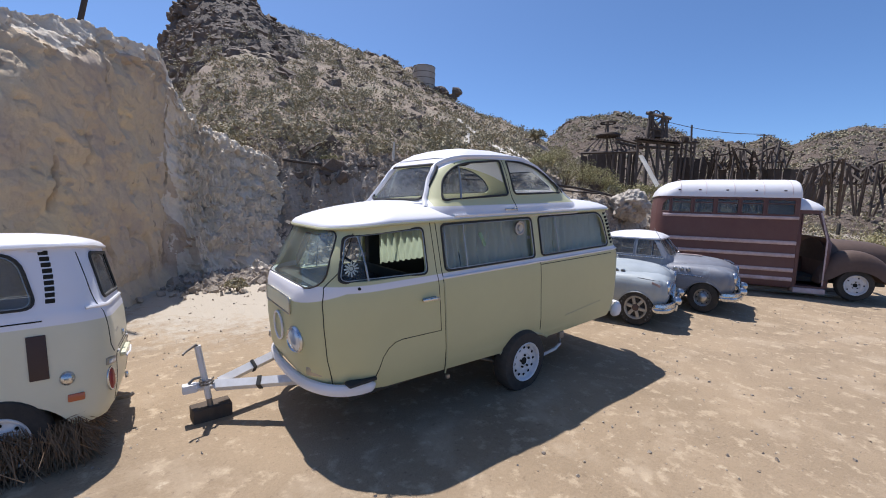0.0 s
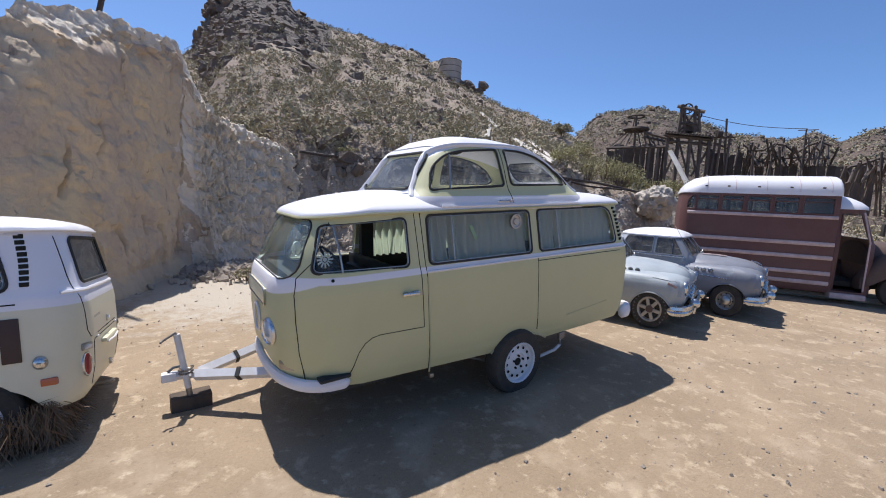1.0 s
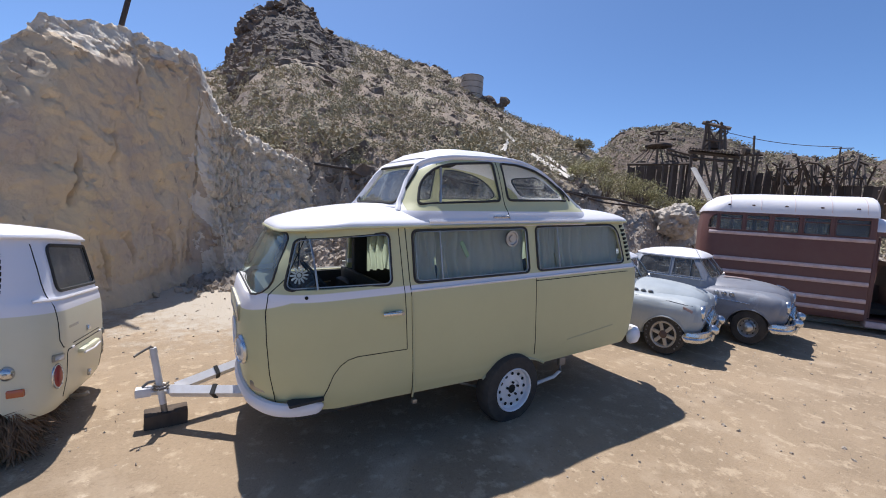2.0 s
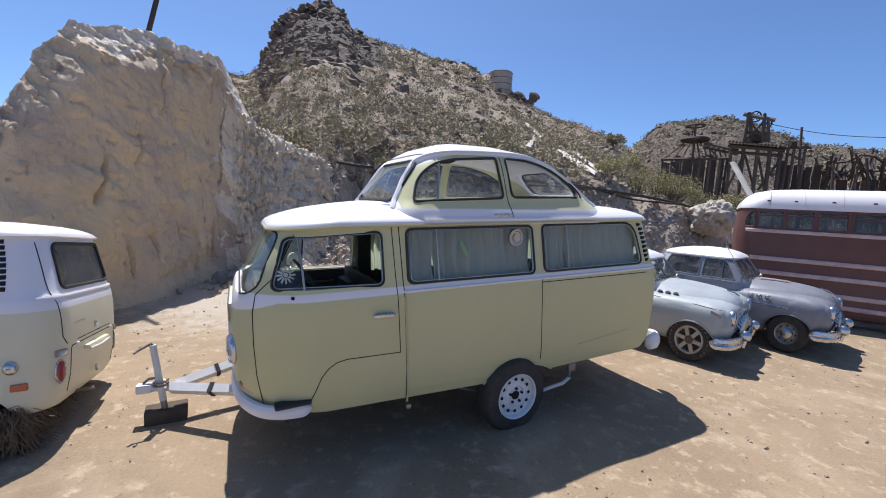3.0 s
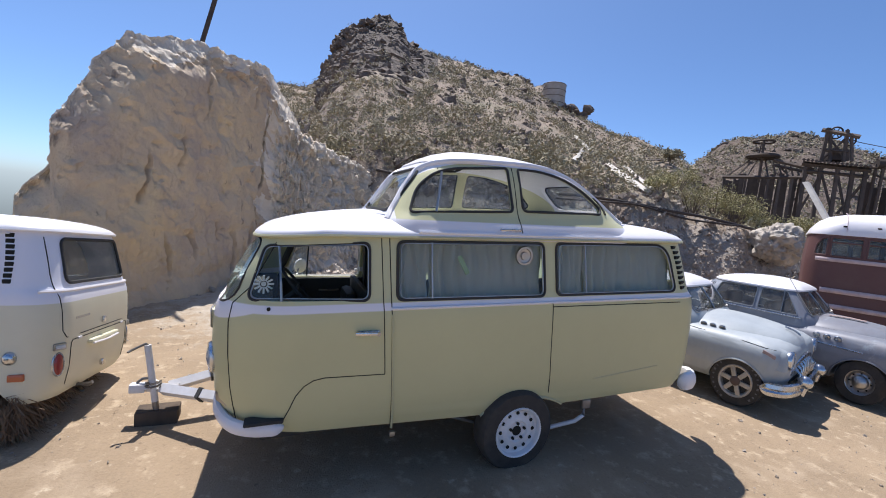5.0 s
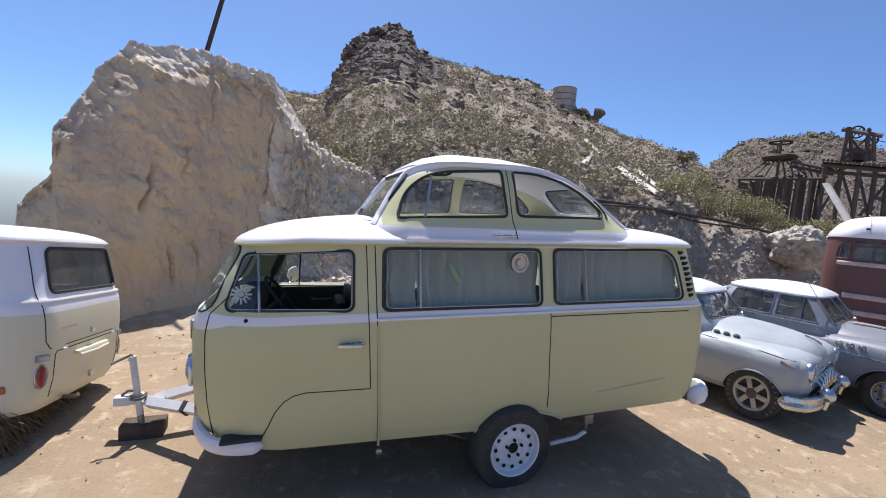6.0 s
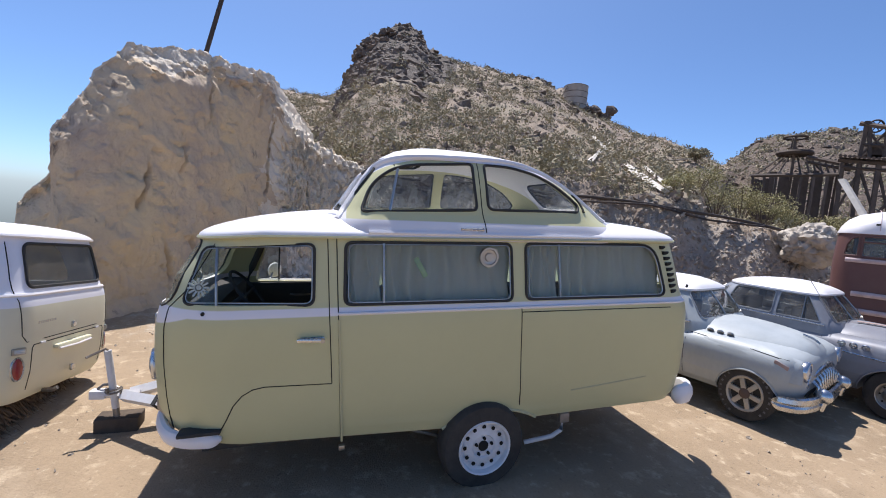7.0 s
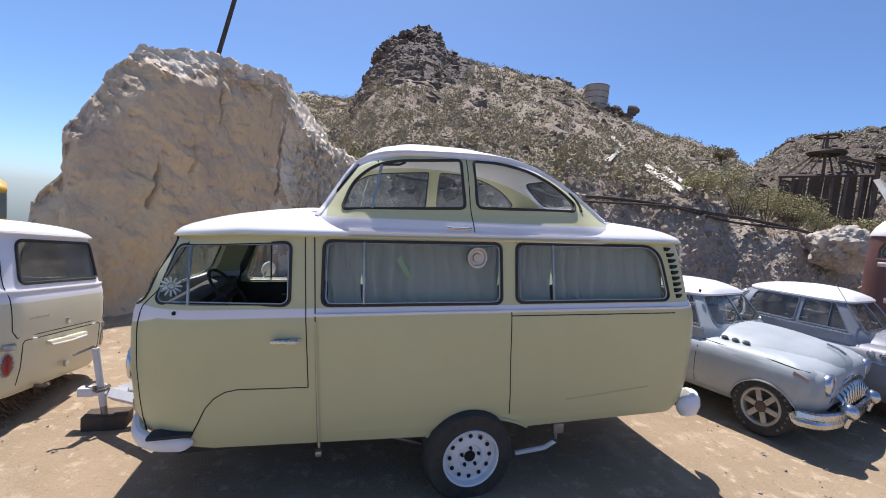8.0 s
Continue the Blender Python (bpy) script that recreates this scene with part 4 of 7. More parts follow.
    # the nose sags a little at the roof and its lower edge turns up
    for ob in van.children:
        for q in [ob] + list(ob.children):
            for v in q.data.vertices:
                x, z = v.co.x, v.co.z
                if x < 1.25 and z > 1.45:
                    v.co.z = z - 0.055 * ((1.25 - x) / 0.88) ** 1.3 * min(1.0, (z - 1.45) / 0.3)
                if x < 1.3:
                    v.co.x = x + (0.03 + 0.025 * min(1.0, max(0.0, (z - 1.25) / 0.3))) * v.co.y / 1.7 * (1.3 - x)
                if x < 1.3 and z < 0.6 and ob.name.startswith("body"):
                    v.co.z = z + 0.085 * min(1.0, (1.3 - x) / 0.7) * min(1.0, (0.6 - z) / 0.2)
    return van


def sx(y, z):
    """x of the windscreen surface at (y, z)."""
    f, b, v, rf, rr = T2_BODY.at(z)
    t = 0.0
    if y < v + rf:
        t = (v + rf - y) / rf
    if y > 1.70 - v - rf:
        t = (y - (1.70 - v - rf)) / rf
    return f + rf * (1 - math.sqrt(max(0.0, 1 - min(1.0, t) ** 2)))


def smooth_path(p, n):
    """A Catmull-Rom line through the points."""
    out = []
    P = [Vector(q) for q in p]
    P = [2 * P[0] - P[1]] + P + [2 * P[-1] - P[-2]]
    for i in range(1, len(P) - 2):
        for j in range(n):
            t = j / n
            a, b, c, d = P[i - 1], P[i], P[i + 1], P[i + 2]
            out.append(tuple(0.5 * (2 * b + (c - a) * t + (2 * a - 5 * b + 4 * c - d) * t * t + (3 * b - a - 3 * c + d) * t ** 3)))
    return out + [tuple(P[-2])]


def sweep(bm, path, prof, z0=0.0):
    """Sweep a profile [(outward, height)] along a level path [(x, y)]."""
    rings = []
    k = len(path)
    for i, p in enumerate(path):
        a, b = path[max(0, i - 1)], path[min(k - 1, i + 1)]
        t = Vector((b[0] - a[0], b[1] - a[1])).normalized()
        nrm = Vector((-t.y, t.x))
        end = (0.25, 0.66, 0.88, 1.0)[min(3, i, k - 1 - i)]
        zc = sum(q[1] for q in prof) / len(prof)
        rings.append([bm.verts.new((p[0] + nrm.x * o * end * -1, p[1] + nrm.y * o * end * -1, z0 + zc + (z - zc) * end)) for o, z in prof])
    n = len(prof)
    for A_, B_ in zip(rings, rings[1:]):
        for j in range(n):
            bm.faces.new((A_[j], A_[(j + 1) % n], B_[(j + 1) % n], B_[j]))
    bm.faces.new(rings[0][::-1])
    bm.faces.new(rings[-1])
    return bm


BEETLE = Shell([  # height, front, rear, inset, front corner, rear corner
    (1.72, 1.20, 3.86, 0.088, 0.30, 0.50), (1.81, 1.24, 3.80, 0.105, 0.28, 0.50), (1.87, 1.285, 3.76, 0.135, 0.24, 0.50), (1.92, 1.33, 3.70, 0.175, 0.24, 0.52), (2.00, 1.385, 3.61, 0.205, 0.24, 0.52), (2.10, 1.45, 3.49, 0.235, 0.25, 0.52),
    (2.20, 1.515, 3.34, 0.27, 0.25, 0.50), (2.28, 1.575, 3.20, 0.305, 0.26, 0.48), (2.35, 1.65, 3.03, 0.35, 0.26, 0.46), (2.41, 1.76, 2.81, 0.43, 0.24, 0.38), (2.445, 1.90, 2.58, 0.54, 0.18, 0.26), (2.46, 2.05, 2.40, 0.68, 0.08, 0.1)], 1.70)


def build_car_top(van):
    """The small car's cabin that is grafted on the roof."""
    sh = BEETLE
    d1 = [(1.455, 1.925), (1.53, 2.12), (1.68, 2.245), (1.85, 2.285), (2.315, 2.325), (2.325, 1.968)]
    d2 = [(2.42, 1.975), (2.415, 2.325), (2.62, 2.325), (2.90, 2.275), (3.12, 2.17), (3.27, 2.04), (3.24, 1.985)]
    r1, r2 = [0.04, 0.12, 0.1, 0.1, 0.03, 0.04], [0.05, 0.03, 0.12, 0.15, 0.15, 0.05, 0.03]
    ws = rounded([(0.36, 1.93), (0.42, 2.27), (1.28, 2.27), (1.34, 1.93)], 0.09)
    rw = rounded([(0.48, 2.02), (0.58, 2.25), (1.12, 2.25), (1.22, 2.02)], 0.1)
    paint = van_paint("sage_top_two_tone", (0.80, 0.77, 0.78), (1.872, 1.878), SAGE, SAGE)
    n, link = paint.node_tree.nodes, paint.node_tree.links.new
    tc, sp = n.new("ShaderNodeTexCoord"), n.new("ShaderNodeSeparateXYZ")
    link(tc.outputs["Object"], sp.inputs[0])

    def calc(op, a, b):
        q = n.new("ShaderNodeMath")
        q.operation = op
        for sock, v in zip(q.inputs, (a, b)):
            if isinstance(v, float):
                sock.default_value = v
            else:
                link(v, sock)
        return q.outputs[0]

    dx, dz = calc("SUBTRACT", sp.outputs["X"], 2.35), calc("DIVIDE", calc("SUBTRACT", sp.outputs["Z"], 1.70), 0.645)
    fore = calc("ADD", calc("POWER", calc("MAXIMUM", calc("MULTIPLY", dx, -1.0), 0.0), 3.0), calc("POWER", dz, 3.0))
    aft = calc("ADD", calc("POWER", calc("MAXIMUM", calc("DIVIDE", dx, 1.29), 0.0), 2.0), calc("POWER", dz, 2.0))
    white = calc("ADD", calc("MULTIPLY", calc("LESS_THAN", dx, 0.0), calc("GREATER_THAN", fore, 1.0)), calc("MULTIPLY", calc("GREATER_THAN", dx, 0.0), calc("GREATER_THAN", aft, 1.0)))
    mixw = n.new("ShaderNodeMix")
    mixw.data_type = "RGBA"
    colour = n["Principled BSDF"].inputs["Base Color"]
    link(white, mixw.inputs["Factor"])
    link(colour.links[0].from_socket, mixw.inputs["A"])
    mixw.inputs["B"].default_value = (0.80, 0.78, 0.79, 1)
    link(mixw.outputs["Result"], colour)
    top = part("car_top", sh.mesh([1.74, 1.80, 1.86, 1.88, 1.92, 1.96, 2.0, 2.05, 2.1, 2.15, 2.2, 2.24, 2.28, 2.315, 2.35, 2.38, 2.41, 2.43, 2.445, 2.455, 2.46], 10, bottom=False), paint, van, "rounded saloon car cabin grafted on the van roof")
    cuts = [prism(rounded(p, r), "y", a, b) for p, r in ((d1, r1), (d2, r2)) for a, b in ((-0.1, 0.65), (1.05, 1.9))]
    cuts += [prism(ws, "x", 1.0, 1.72), prism(rw, "x", 2.95, 3.9)]
    carve(top, cuts, 0.03)
    # white skin over the crown and down the pillars
    crown = Shell([(2.30, 1.585, 3.16, 0.312, 0.26, 0.48), (2.35, 1.642, 3.04, 0.344, 0.26, 0.46), (2.41, 1.752, 2.82, 0.424, 0.24, 0.38), (2.447, 1.89, 2.59, 0.534, 0.18, 0.26), (2.466, 2.04, 2.41, 0.675, 0.08, 0.1)], 1.70)
    part("roof_crown", crown.mesh([2.335, 2.35, 2.38, 2.41, 2.43, 2.447, 2.458, 2.466], 10, bottom=False), M_WHITE, top, "white painted crown")
    for far in (False, True):
        f = on_far if far else on_near
        for p, r, dv in ((d1, r1, (1.655, 1.725)), (d2, r2, None)):
            poly = rounded(p, r)
            w = part("window", tube([f(sh, 0.003)(*q) for q in poly], 0.012, 6, True), M_RUBBER, top)
            clear(part("pane", pane(poly, f(sh, -0.012)), M_GLASS, w))
            if dv:
                part("divider", tube([f(sh, 0.006)(dv[0], 1.94), f(sh, 0.006)((dv[0] + dv[1]) / 2, 2.1), f(sh, 0.006)(dv[1], 2.245)], 0.010, 6), M_DULL_CHROME, w)
        # roof drip rail over the windows
        rail = smooth_path([(1.30, 1.86), (1.385, 1.985), (1.49, 2.15), (1.60, 2.275), (1.80, 2.335), (2.2, 2.36), (2.6, 2.362), (2.92, 2.315), (3.20, 2.205), (3.42, 2.06), (3.60, 1.90)], 5)
        part("drip_rail", tube([f(sh, 0.004)(*q) for q in rail], 0.027, 8), M_WHITE, top)
        part("door_seam", tube([f(sh, 0.0)(*q) for q in line([(2.36, 2.35), (2.365, 2.0), (2.375, 1.80)], 6)], 0.004, 6), M_SEAM, top)
        part("crescent_vent", tube([f(sh, 0.0)(*q) for q in smooth_path([(3.285, 2.13), (3.315, 2.08), (3.325, 2.02), (3.315, 1.985)], 3)], 0.014, 6), M_SEAM, top)
        hd = part("door_handle", tube([f(sh, 0.032)(x, 1.825) for x in (2.16, 2.22, 2.34)], 0.010, 8), M_CHROME, top)
        part("handle_base", tube([f(sh, 0.005)(2.33, 1.825), f(sh, 0.035)(2.335, 1.825)], 0.014, 8), M_CHROME, hd)
        part("base_moulding", tube([f(sh, 0.008)(x, 1.785) for x in np.linspace(1.50, 3.40, 24)], 0.014, 6), M_WHITE, top)

    def wx(y, z, front):
        f, b, v, rf, rr = sh.at(z)
        r = rf if front else rr
        t = max(0.0, (v + r - y) / r, (y - (1.70 - v - r)) / r)
        q = r * (1 - math.sqrt(max(0.0, 1 - min(1.0, t) ** 2)))
        return f + q if front else b - q
    w = part("windscreen", tube([(wx(p[0], p[1], True) - 0.004, p[0], p[1]) for p in ws], 0.013, 6, True), M_RUBBER, top)
    clear(part("pane", pane(ws, lambda a, b: (wx(a, b, True) + 0.012, a, b)), M_GLASS, w))
    w = part("rear_window", tube([(wx(p[0], p[1], False) + 0.004, p[0], p[1]) for p in rw], 0.013, 6, True), M_RUBBER, top)
    clear(part("pane", pane(rw, lambda a, b: (wx(a, b, False) - 0.012, a, b)), M_GLASS, w))
    # rolled weld skirt where the top meets the van roof
    part("weld_skirt", tube([(p[0], p[1], 1.862 if 1.6 < p[0] < 3.3 else 1.885) for p in Shell([(0, 1.19, 3.88, 0.30, 0.24, 0.46)], 1.70).ring(0, 8)], 0.022, 8, True), M_WHITE, top)
    part("grab_handle", tube([(1.70, 0.335, 2.27), (1.74, 0.36, 2.255), (1.86, 0.36, 2.262), (1.90, 0.335, 2.28)], 0.010, 6), M_RUBBER, top)


camper = build_camper()
build_car_top(camper)

LEFT_X, LEFT_Y, LEFT_Z, LEFT_YAW, LEFT_PITCH, LEFT_ROLL, LEFT_S = -0.972, 1.735, 0.435, -2.6, -2.0, -6.5, (0.78, 0.835, 0.92)


def build_tow_gear():
    """Draw bar, coupler and jack, fixed under the camper's nose."""
    inv = CAMPER.inverted()

    def L(*p):
        return inv @ Vector(p)
    for a, b in (((0.42, 0.66, 0.37), (-0.33, 1.17, 0.29)), ((0.42, 1.45, 0.42), (-0.30, 1.22, 0.29))):
        p, q = L(*a), L(*b)
        beam = part("draw_bar", tube([p, q], 0.045, 4, flat=1.15), M_STEEL, camper, "white painted steel channel")
        part("bar_clamp", tube([p.lerp(q, 0.55), p.lerp(q, 0.59)], 0.055, 4, flat=1.15), M_RUBBER, beam)
    part("tongue", tube([L(-0.22, 1.19, 0.29), L(-0.50, 1.21, 0.30)], 0.040, 4, flat=1.0), M_STEEL, camper)
    cp = part("coupler", box((-0.045, -0.038, -0.04), (0.07, 0.038, 0.035), 0.014, inv @ Matrix.Translation((-0.535, 1.21, 0.30))), M_STEEL, camper)
    part("coupler_latch", tube([L(-0.53, 1.21, 0.34), L(-0.49, 1.21, 0.375), L(-0.43, 1.21, 0.38)], 0.012, 6), M_GREY_STEEL, cp)
    jk = part("jack", tube([L(-0.385, 1.17, 0.19), L(-0.456, 1.184, 0.675)], 0.026, 12), M_STEEL, camper, "white screw jack post")
    part("jack_foot", tube([L(-0.372, 1.17, 0.10), L(-0.388, 1.17, 0.21)], 0.024, 10), M_GREY_STEEL, jk)
    part("jack_crank", tube([L(-0.456, 1.184, 0.675), L(-0.465, 1.18, 0.69), L(-0.55, 1.14, 0.65), L(-0.57, 1.11, 0.64)], 0.010, 6), M_GREY_STEEL, jk)
    bm = bmesh.new()
    for j in range(14):
        a = j * 0.9
        add_tube(bm, [L(-0.40 + 0.05 * math.cos(a), 1.17 + 0.05 * math.sin(a), 0.31 + 0.004 * j), L(-0.40 + 0.055 * math.cos(a + 0.8), 1.17 + 0.055 * math.sin(a + 0.8), 0.32 + 0.004 * j)], 0.009, 5)
    part("chain", bm, M_GREY_STEEL, jk)


build_tow_gear()
M_OLD_WOOD = material("weathered_dark_wood", (0.115, 0.085, 0.06), 0.9, var=(0.06, 0.045, 0.035), grain=14, stain=2, amount=0.6, bump=0.01, bump_scale=30, stretch=(1, 1, 0.25))
bw = box((-0.155, -0.09, 0.0), (0.155, 0.09, 0.125), 0.012)
for v in bw.verts:
    v.co += Vector((0.008, 0.008, 0.006)) * noise.noise(v.co * 9)
blk = finish("wood_block", bw, M_OLD_WOOD, label="dark weathered timber block under the trailer jack")
tagged(blk, category="timber block")
blk.matrix_world = pose(-0.365, 1.20, -0.005, 0, 0, 4)

# ---------------------------------------------------------------- the cream van
VAN2 = pose(LEFT_X, LEFT_Y, LEFT_Z, 0, 0, LEFT_YAW) @ pose(0, 0, 0, 0, LEFT_PITCH, 0) @ pose(0, 0, 0, LEFT_ROLL, 0, 0) @ Matrix.Diagonal((*LEFT_S, 1)) @ Matrix.Translation((-4.47, -0.85, -0.6))


def build_cream_van():
    van = thing("cream_van", VAN2, "cream and white old van parked with its tail to the trailer", "van")
    sh = T2_BODY
    cab = [(0.375, 1.325), (0.52, 1.705), (1.165, 1.708), (1.165, 1.315)]
    mid = [(1.345, 1.305), (1.35, 1.714), (2.585, 1.722), (2.585, 1.300)]
    rear = [(2.725, 1.305), (2.73, 1.726), (3.86, 1.735), (3.97, 1.305)]
    wind = rounded([(0.20, 1.345), (0.25, 1.715), (1.45, 1.715), (1.50, 1.345)], [0.12, 0.10, 0.10, 0.12])
    rw = rounded([(0.27, 1.325), (0.31, 1.71), (1.39, 1.71), (1.43, 1.325)], 0.07)
    paint = van_paint("cream_two_tone", (0.72, 0.685, 0.52), (1.16, 3.0), None, (0.80, 0.79, 0.84))
    body = part("body", sh.mesh([0.34, 0.36, 0.42, 0.5, 0.6, 0.75, 0.9, 1.0, 1.1, 1.16, 1.2, 1.225, 1.25, 1.27, 1.285, 1.30, 1.32, 1.4, 1.5, 1.6, 1.7, 1.77], 10), paint, van)
    cuts = [prism(rounded(p, r), "y", a, b) for p, r in ((cab, 0.05), (mid, 0.05), (rear, [0.05, 0.05, 0.16, 0.10])) for a, b in ((-0.4, 0.45), (1.25, 2.1))]
    cuts += [prism(wind, "x", -0.3, 0.74), prism(rw, "x", 4.2, 4.8)]
    for cx_ in (1.0, 3.67):
        arch = [(cx_ + 0.50 * math.cos(a), 0.20 + 0.40 * math.sin(a)) for a in (2 * math.pi * j / 48 for j in range(48))]
        cuts += [prism(arch, "y", -0.3, 0.36), prism(arch, "y", 1.34, 2.0)]
    carve(body, cuts, 0.035)
    part("roof", T2_ROOF.mesh([1.758, 1.785, 1.797, 1.81, 1.825, 1.845, 1.862, 1.88, 1.893, 1.905, 1.913, 1.92, 1.925], 10), M_WHITE, van, "white van roof")
    part("gutter", tube([(p[0], p[1], p[2] + 0.002) for p in T2_ROOF.ring(1.77, 10)], 0.012, 6, True), M_WHITE, van)
    for far in (False, True):
        side_window(van, sh, cab, 0.05, far, (0.565, 0.572))
        side_window(van, sh, mid, 0.05, far, None, M_SMOKE)
        side_window(van, sh, rear, [0.05, 0.05, 0.16, 0.10], far, None, M_SMOKE)
    part("windscreen", tube([(sx(p[0], p[1]) - 0.006, p[0], p[1]) for p in wind], 0.017, 6, True), M_RUBBER, van)
    clear(part("windscreen_glass", pane(wind, lambda a, b: (sx(a, b) + 0.012, a, b)), M_TINT, van))

    def rx(y, z):
        f, b, v, rf, rr = sh.at(z)
        t = max(0.0, (v + rr - y) / rr, (y - (1.70 - v - rr)) / rr)
        return b - rr * (1 - math.sqrt(max(0.0, 1 - min(1.0, t) ** 2)))

    def tail(pts, r, name, mat, lift=0.0, n=6, closed=False, parent=None):
        return part(name, tube([(rx(a, b) + lift, a, b) for a, b in pts], r, n, closed), mat, parent or van)
    w = tail(rw, 0.015, "rear_window", M_RUBBER, 0.004, 6, True)
    clear(part("rear_glass", pane(rw, lambda a, b: (rx(a, b) - 0.012, a, b)), M_SMOKE, w))
    gate = [(0.20, 1.72), (0.16, 1.40), (0.155, 1.28), (0.17, 0.92), (0.21, 0.86), (1.49, 0.86), (1.53, 0.92), (1.545, 1.28), (1.54, 1.40), (1.50, 1.72)]
    tail(line(gate, 5), 0.0045, "tailgate_seam", M_SEAM)
    lid = [(0.27, 0.44), (0.27, 0.80), (0.29, 0.825), (1.41, 0.825), (1.43, 0.80), (1.43, 0.44)]
    tail(line(lid, 5), 0.0045, "engine_lid_seam", M_SEAM)
    tail(line([(0.06, 1.262), (0.5, 1.262), (1.2, 1.262), (1.64, 1.262)], 6), 0.016, "belt_crease", M_WHITE, 0.002)
    # scoop over the number plate, latches, letters as plain bars
    sc = part("plate_lamp_hood", box((4.455, 0.56, 0.735), (4.52, 1.14, 0.775), 0.02), M_CREAM, van)
    part("hood_lip", tube([(4.52, 0.58, 0.735), (4.535, 0.85, 0.728), (4.52, 1.12, 0.735)], 0.010, 6), M_WHITE, sc)
    for z, yv in ((0.925, 0.85), (0.50, 0.85)):
        part("latch", box((4.465, yv - 0.025, z - 0.03), (4.50, yv + 0.025, z + 0.03), 0.01), M_CHROME, van)
    for j in range(10):
        part("letter_bar", box((4.470, 0.33 + j * 0.026, 1.000), (4.474, 0.348 + j * 0.026, 1.022)), M_DULL_CHROME, van)
    for yv in (0.40, 1.30):
        part("lid_hinge", box((4.46, yv - 0.03, 0.815), (4.485, yv + 0.03, 0.835), 0.006), M_WHITE, van)
    for yv, mir in ((0.155, 1), (1.545, -1)):
        m = Matrix.Translation((rx(yv, 0.64) + 0.004, yv, 0.64)) @ pose(0, 0, 0, 0, 0, -34 * mir)
        tl = part("tail_lamp", tube([m @ Vector((0.0, 0.045 * math.cos(a), 0.095 * math.sin(a))) for a in (2 * math.pi * j / 24 for j in range(24))], 0.010, 6, True), M_CHROME, van)
        bm = bmesh.new()
        bmesh.ops.create_uvsphere(bm, u_segments=18, v_segments=10, radius=1.0, matrix=m @ Matrix.Diagonal((0.022, 0.043, 0.093, 1)))
        part("lens", bm, M_RED_LENS, tl)
        rl = part("reversing_lamp", box((-0.012, -0.055, -0.03), (0.018, 0.055, 0.03), 0.012, Matrix.Translation((rx(yv, 0.79), yv, 0.79)) @ pose(0, 0, 0, 0, 0, -34 * mir)), M_DULL_CHROME, van)
        part("lens", box((0.010, -0.04, -0.018), (0.022, 0.04, 0.018), 0.006, Matrix.Translation((rx(yv, 0.79), yv, 0.79)) @ pose(0, 0, 0, 0, 0, -34 * mir)), M_LAMP, rl)
    # side: louvres, hatch, filler cap, marker
    for j in range(9):
        z = 1.350 + j * 0.047
        xc = 4.060 - 0.004 * j + 0.012 * math.sin(j / 8 * math.pi)
        yv = sh.side(xc, z)
        part("air_louvre", box((xc - 0.034, yv - 0.005, z - 0.018), (xc + 0.034, yv + 0.03, z + 0.018), 0.006), M_SEAM, van)
    part("side_hatch", box((3.885, -0.012, 0.76), (4.015, 0.03, 1.10), 0.006), material("brown_hatch", (0.055, 0.03, 0.025), 0.5), van, "dark brown flat hatch plate")
    cap = part("filler_cap", lathe([(0.0, -0.035), (0.03, -0.035), (0.045, -0.025), (0.055, -0.004), (0.058, 0.01)], pose(4.13, 0.0, 0.735), 24), M_CHROME, van)
    part("cap_key", box((4.115, -0.045, 0.728), (4.145, -0.03, 0.742), 0.004), M_DULL_CHROME, cap)
    part("side_marker", box((4.12, -0.010, 0.545), (4.24, 0.06, 0.605), 0.012), M_AMBER, van)
    seam(van, line([(2.40, 1.205), (4.0, 1.205)], 10), sh, r=0.006)
    part("roof_strip", box((3.93, 0.098, 1.735), (4.03, 0.112, 1.745), 0.002), M_WHITE, van)
    for cx_ in (1.0, 3.67):
        for yv, s in ((0.07, -1), (1.63, 1)):
            steel_wheel(van, pose(cx_, yv, 0.33), 0.335, 0.20, 0.18, 8, side=s)
    part("cabin_floor", box((0.30, 0.15, 0.62), (4.25, 1.55, 0.66), 0.01), M_DARK, van)
    part("rear_seat", box((2.9, 0.25, 0.66), (3.3, 1.45, 1.05), 0.06), M_SEAT, van)
    part("rear_deck", box((3.5, 0.2, 0.95), (4.35, 1.5, 1.05), 0.03), M_DARK, van)
    sp = part("speaker", lathe([(0.0, -0.05), (0.04, -0.055), (0.07, -0.03), (0.085, 0.0), (0.085, 0.05)], pose(3.60, 0.16, 1.37), 20), M_RUBBER, van)
    part("window_sticker", lathe([(0.0, -0.003), (0.035, -0.003), (0.035, 0.002)], pose(3.50, sh.side(3.5, 1.58) + 0.006, 1.58), 20), M_AMBER, van)
    part("bumper_bracket", tube([(4.40, 0.55, 0.36), (4.52, 0.5, 0.37), (4.56, 0.5, 0.39)], 0.02, 6), M_GREY_STEEL, van)
    return van


build_cream_van()

M_STRAW = material("dry_straw", (0.27, 0.175, 0.10), 0.9, var=(0.14, 0.09, 0.055), grain=30, stain=4, amount=0.6, piece=0.0)


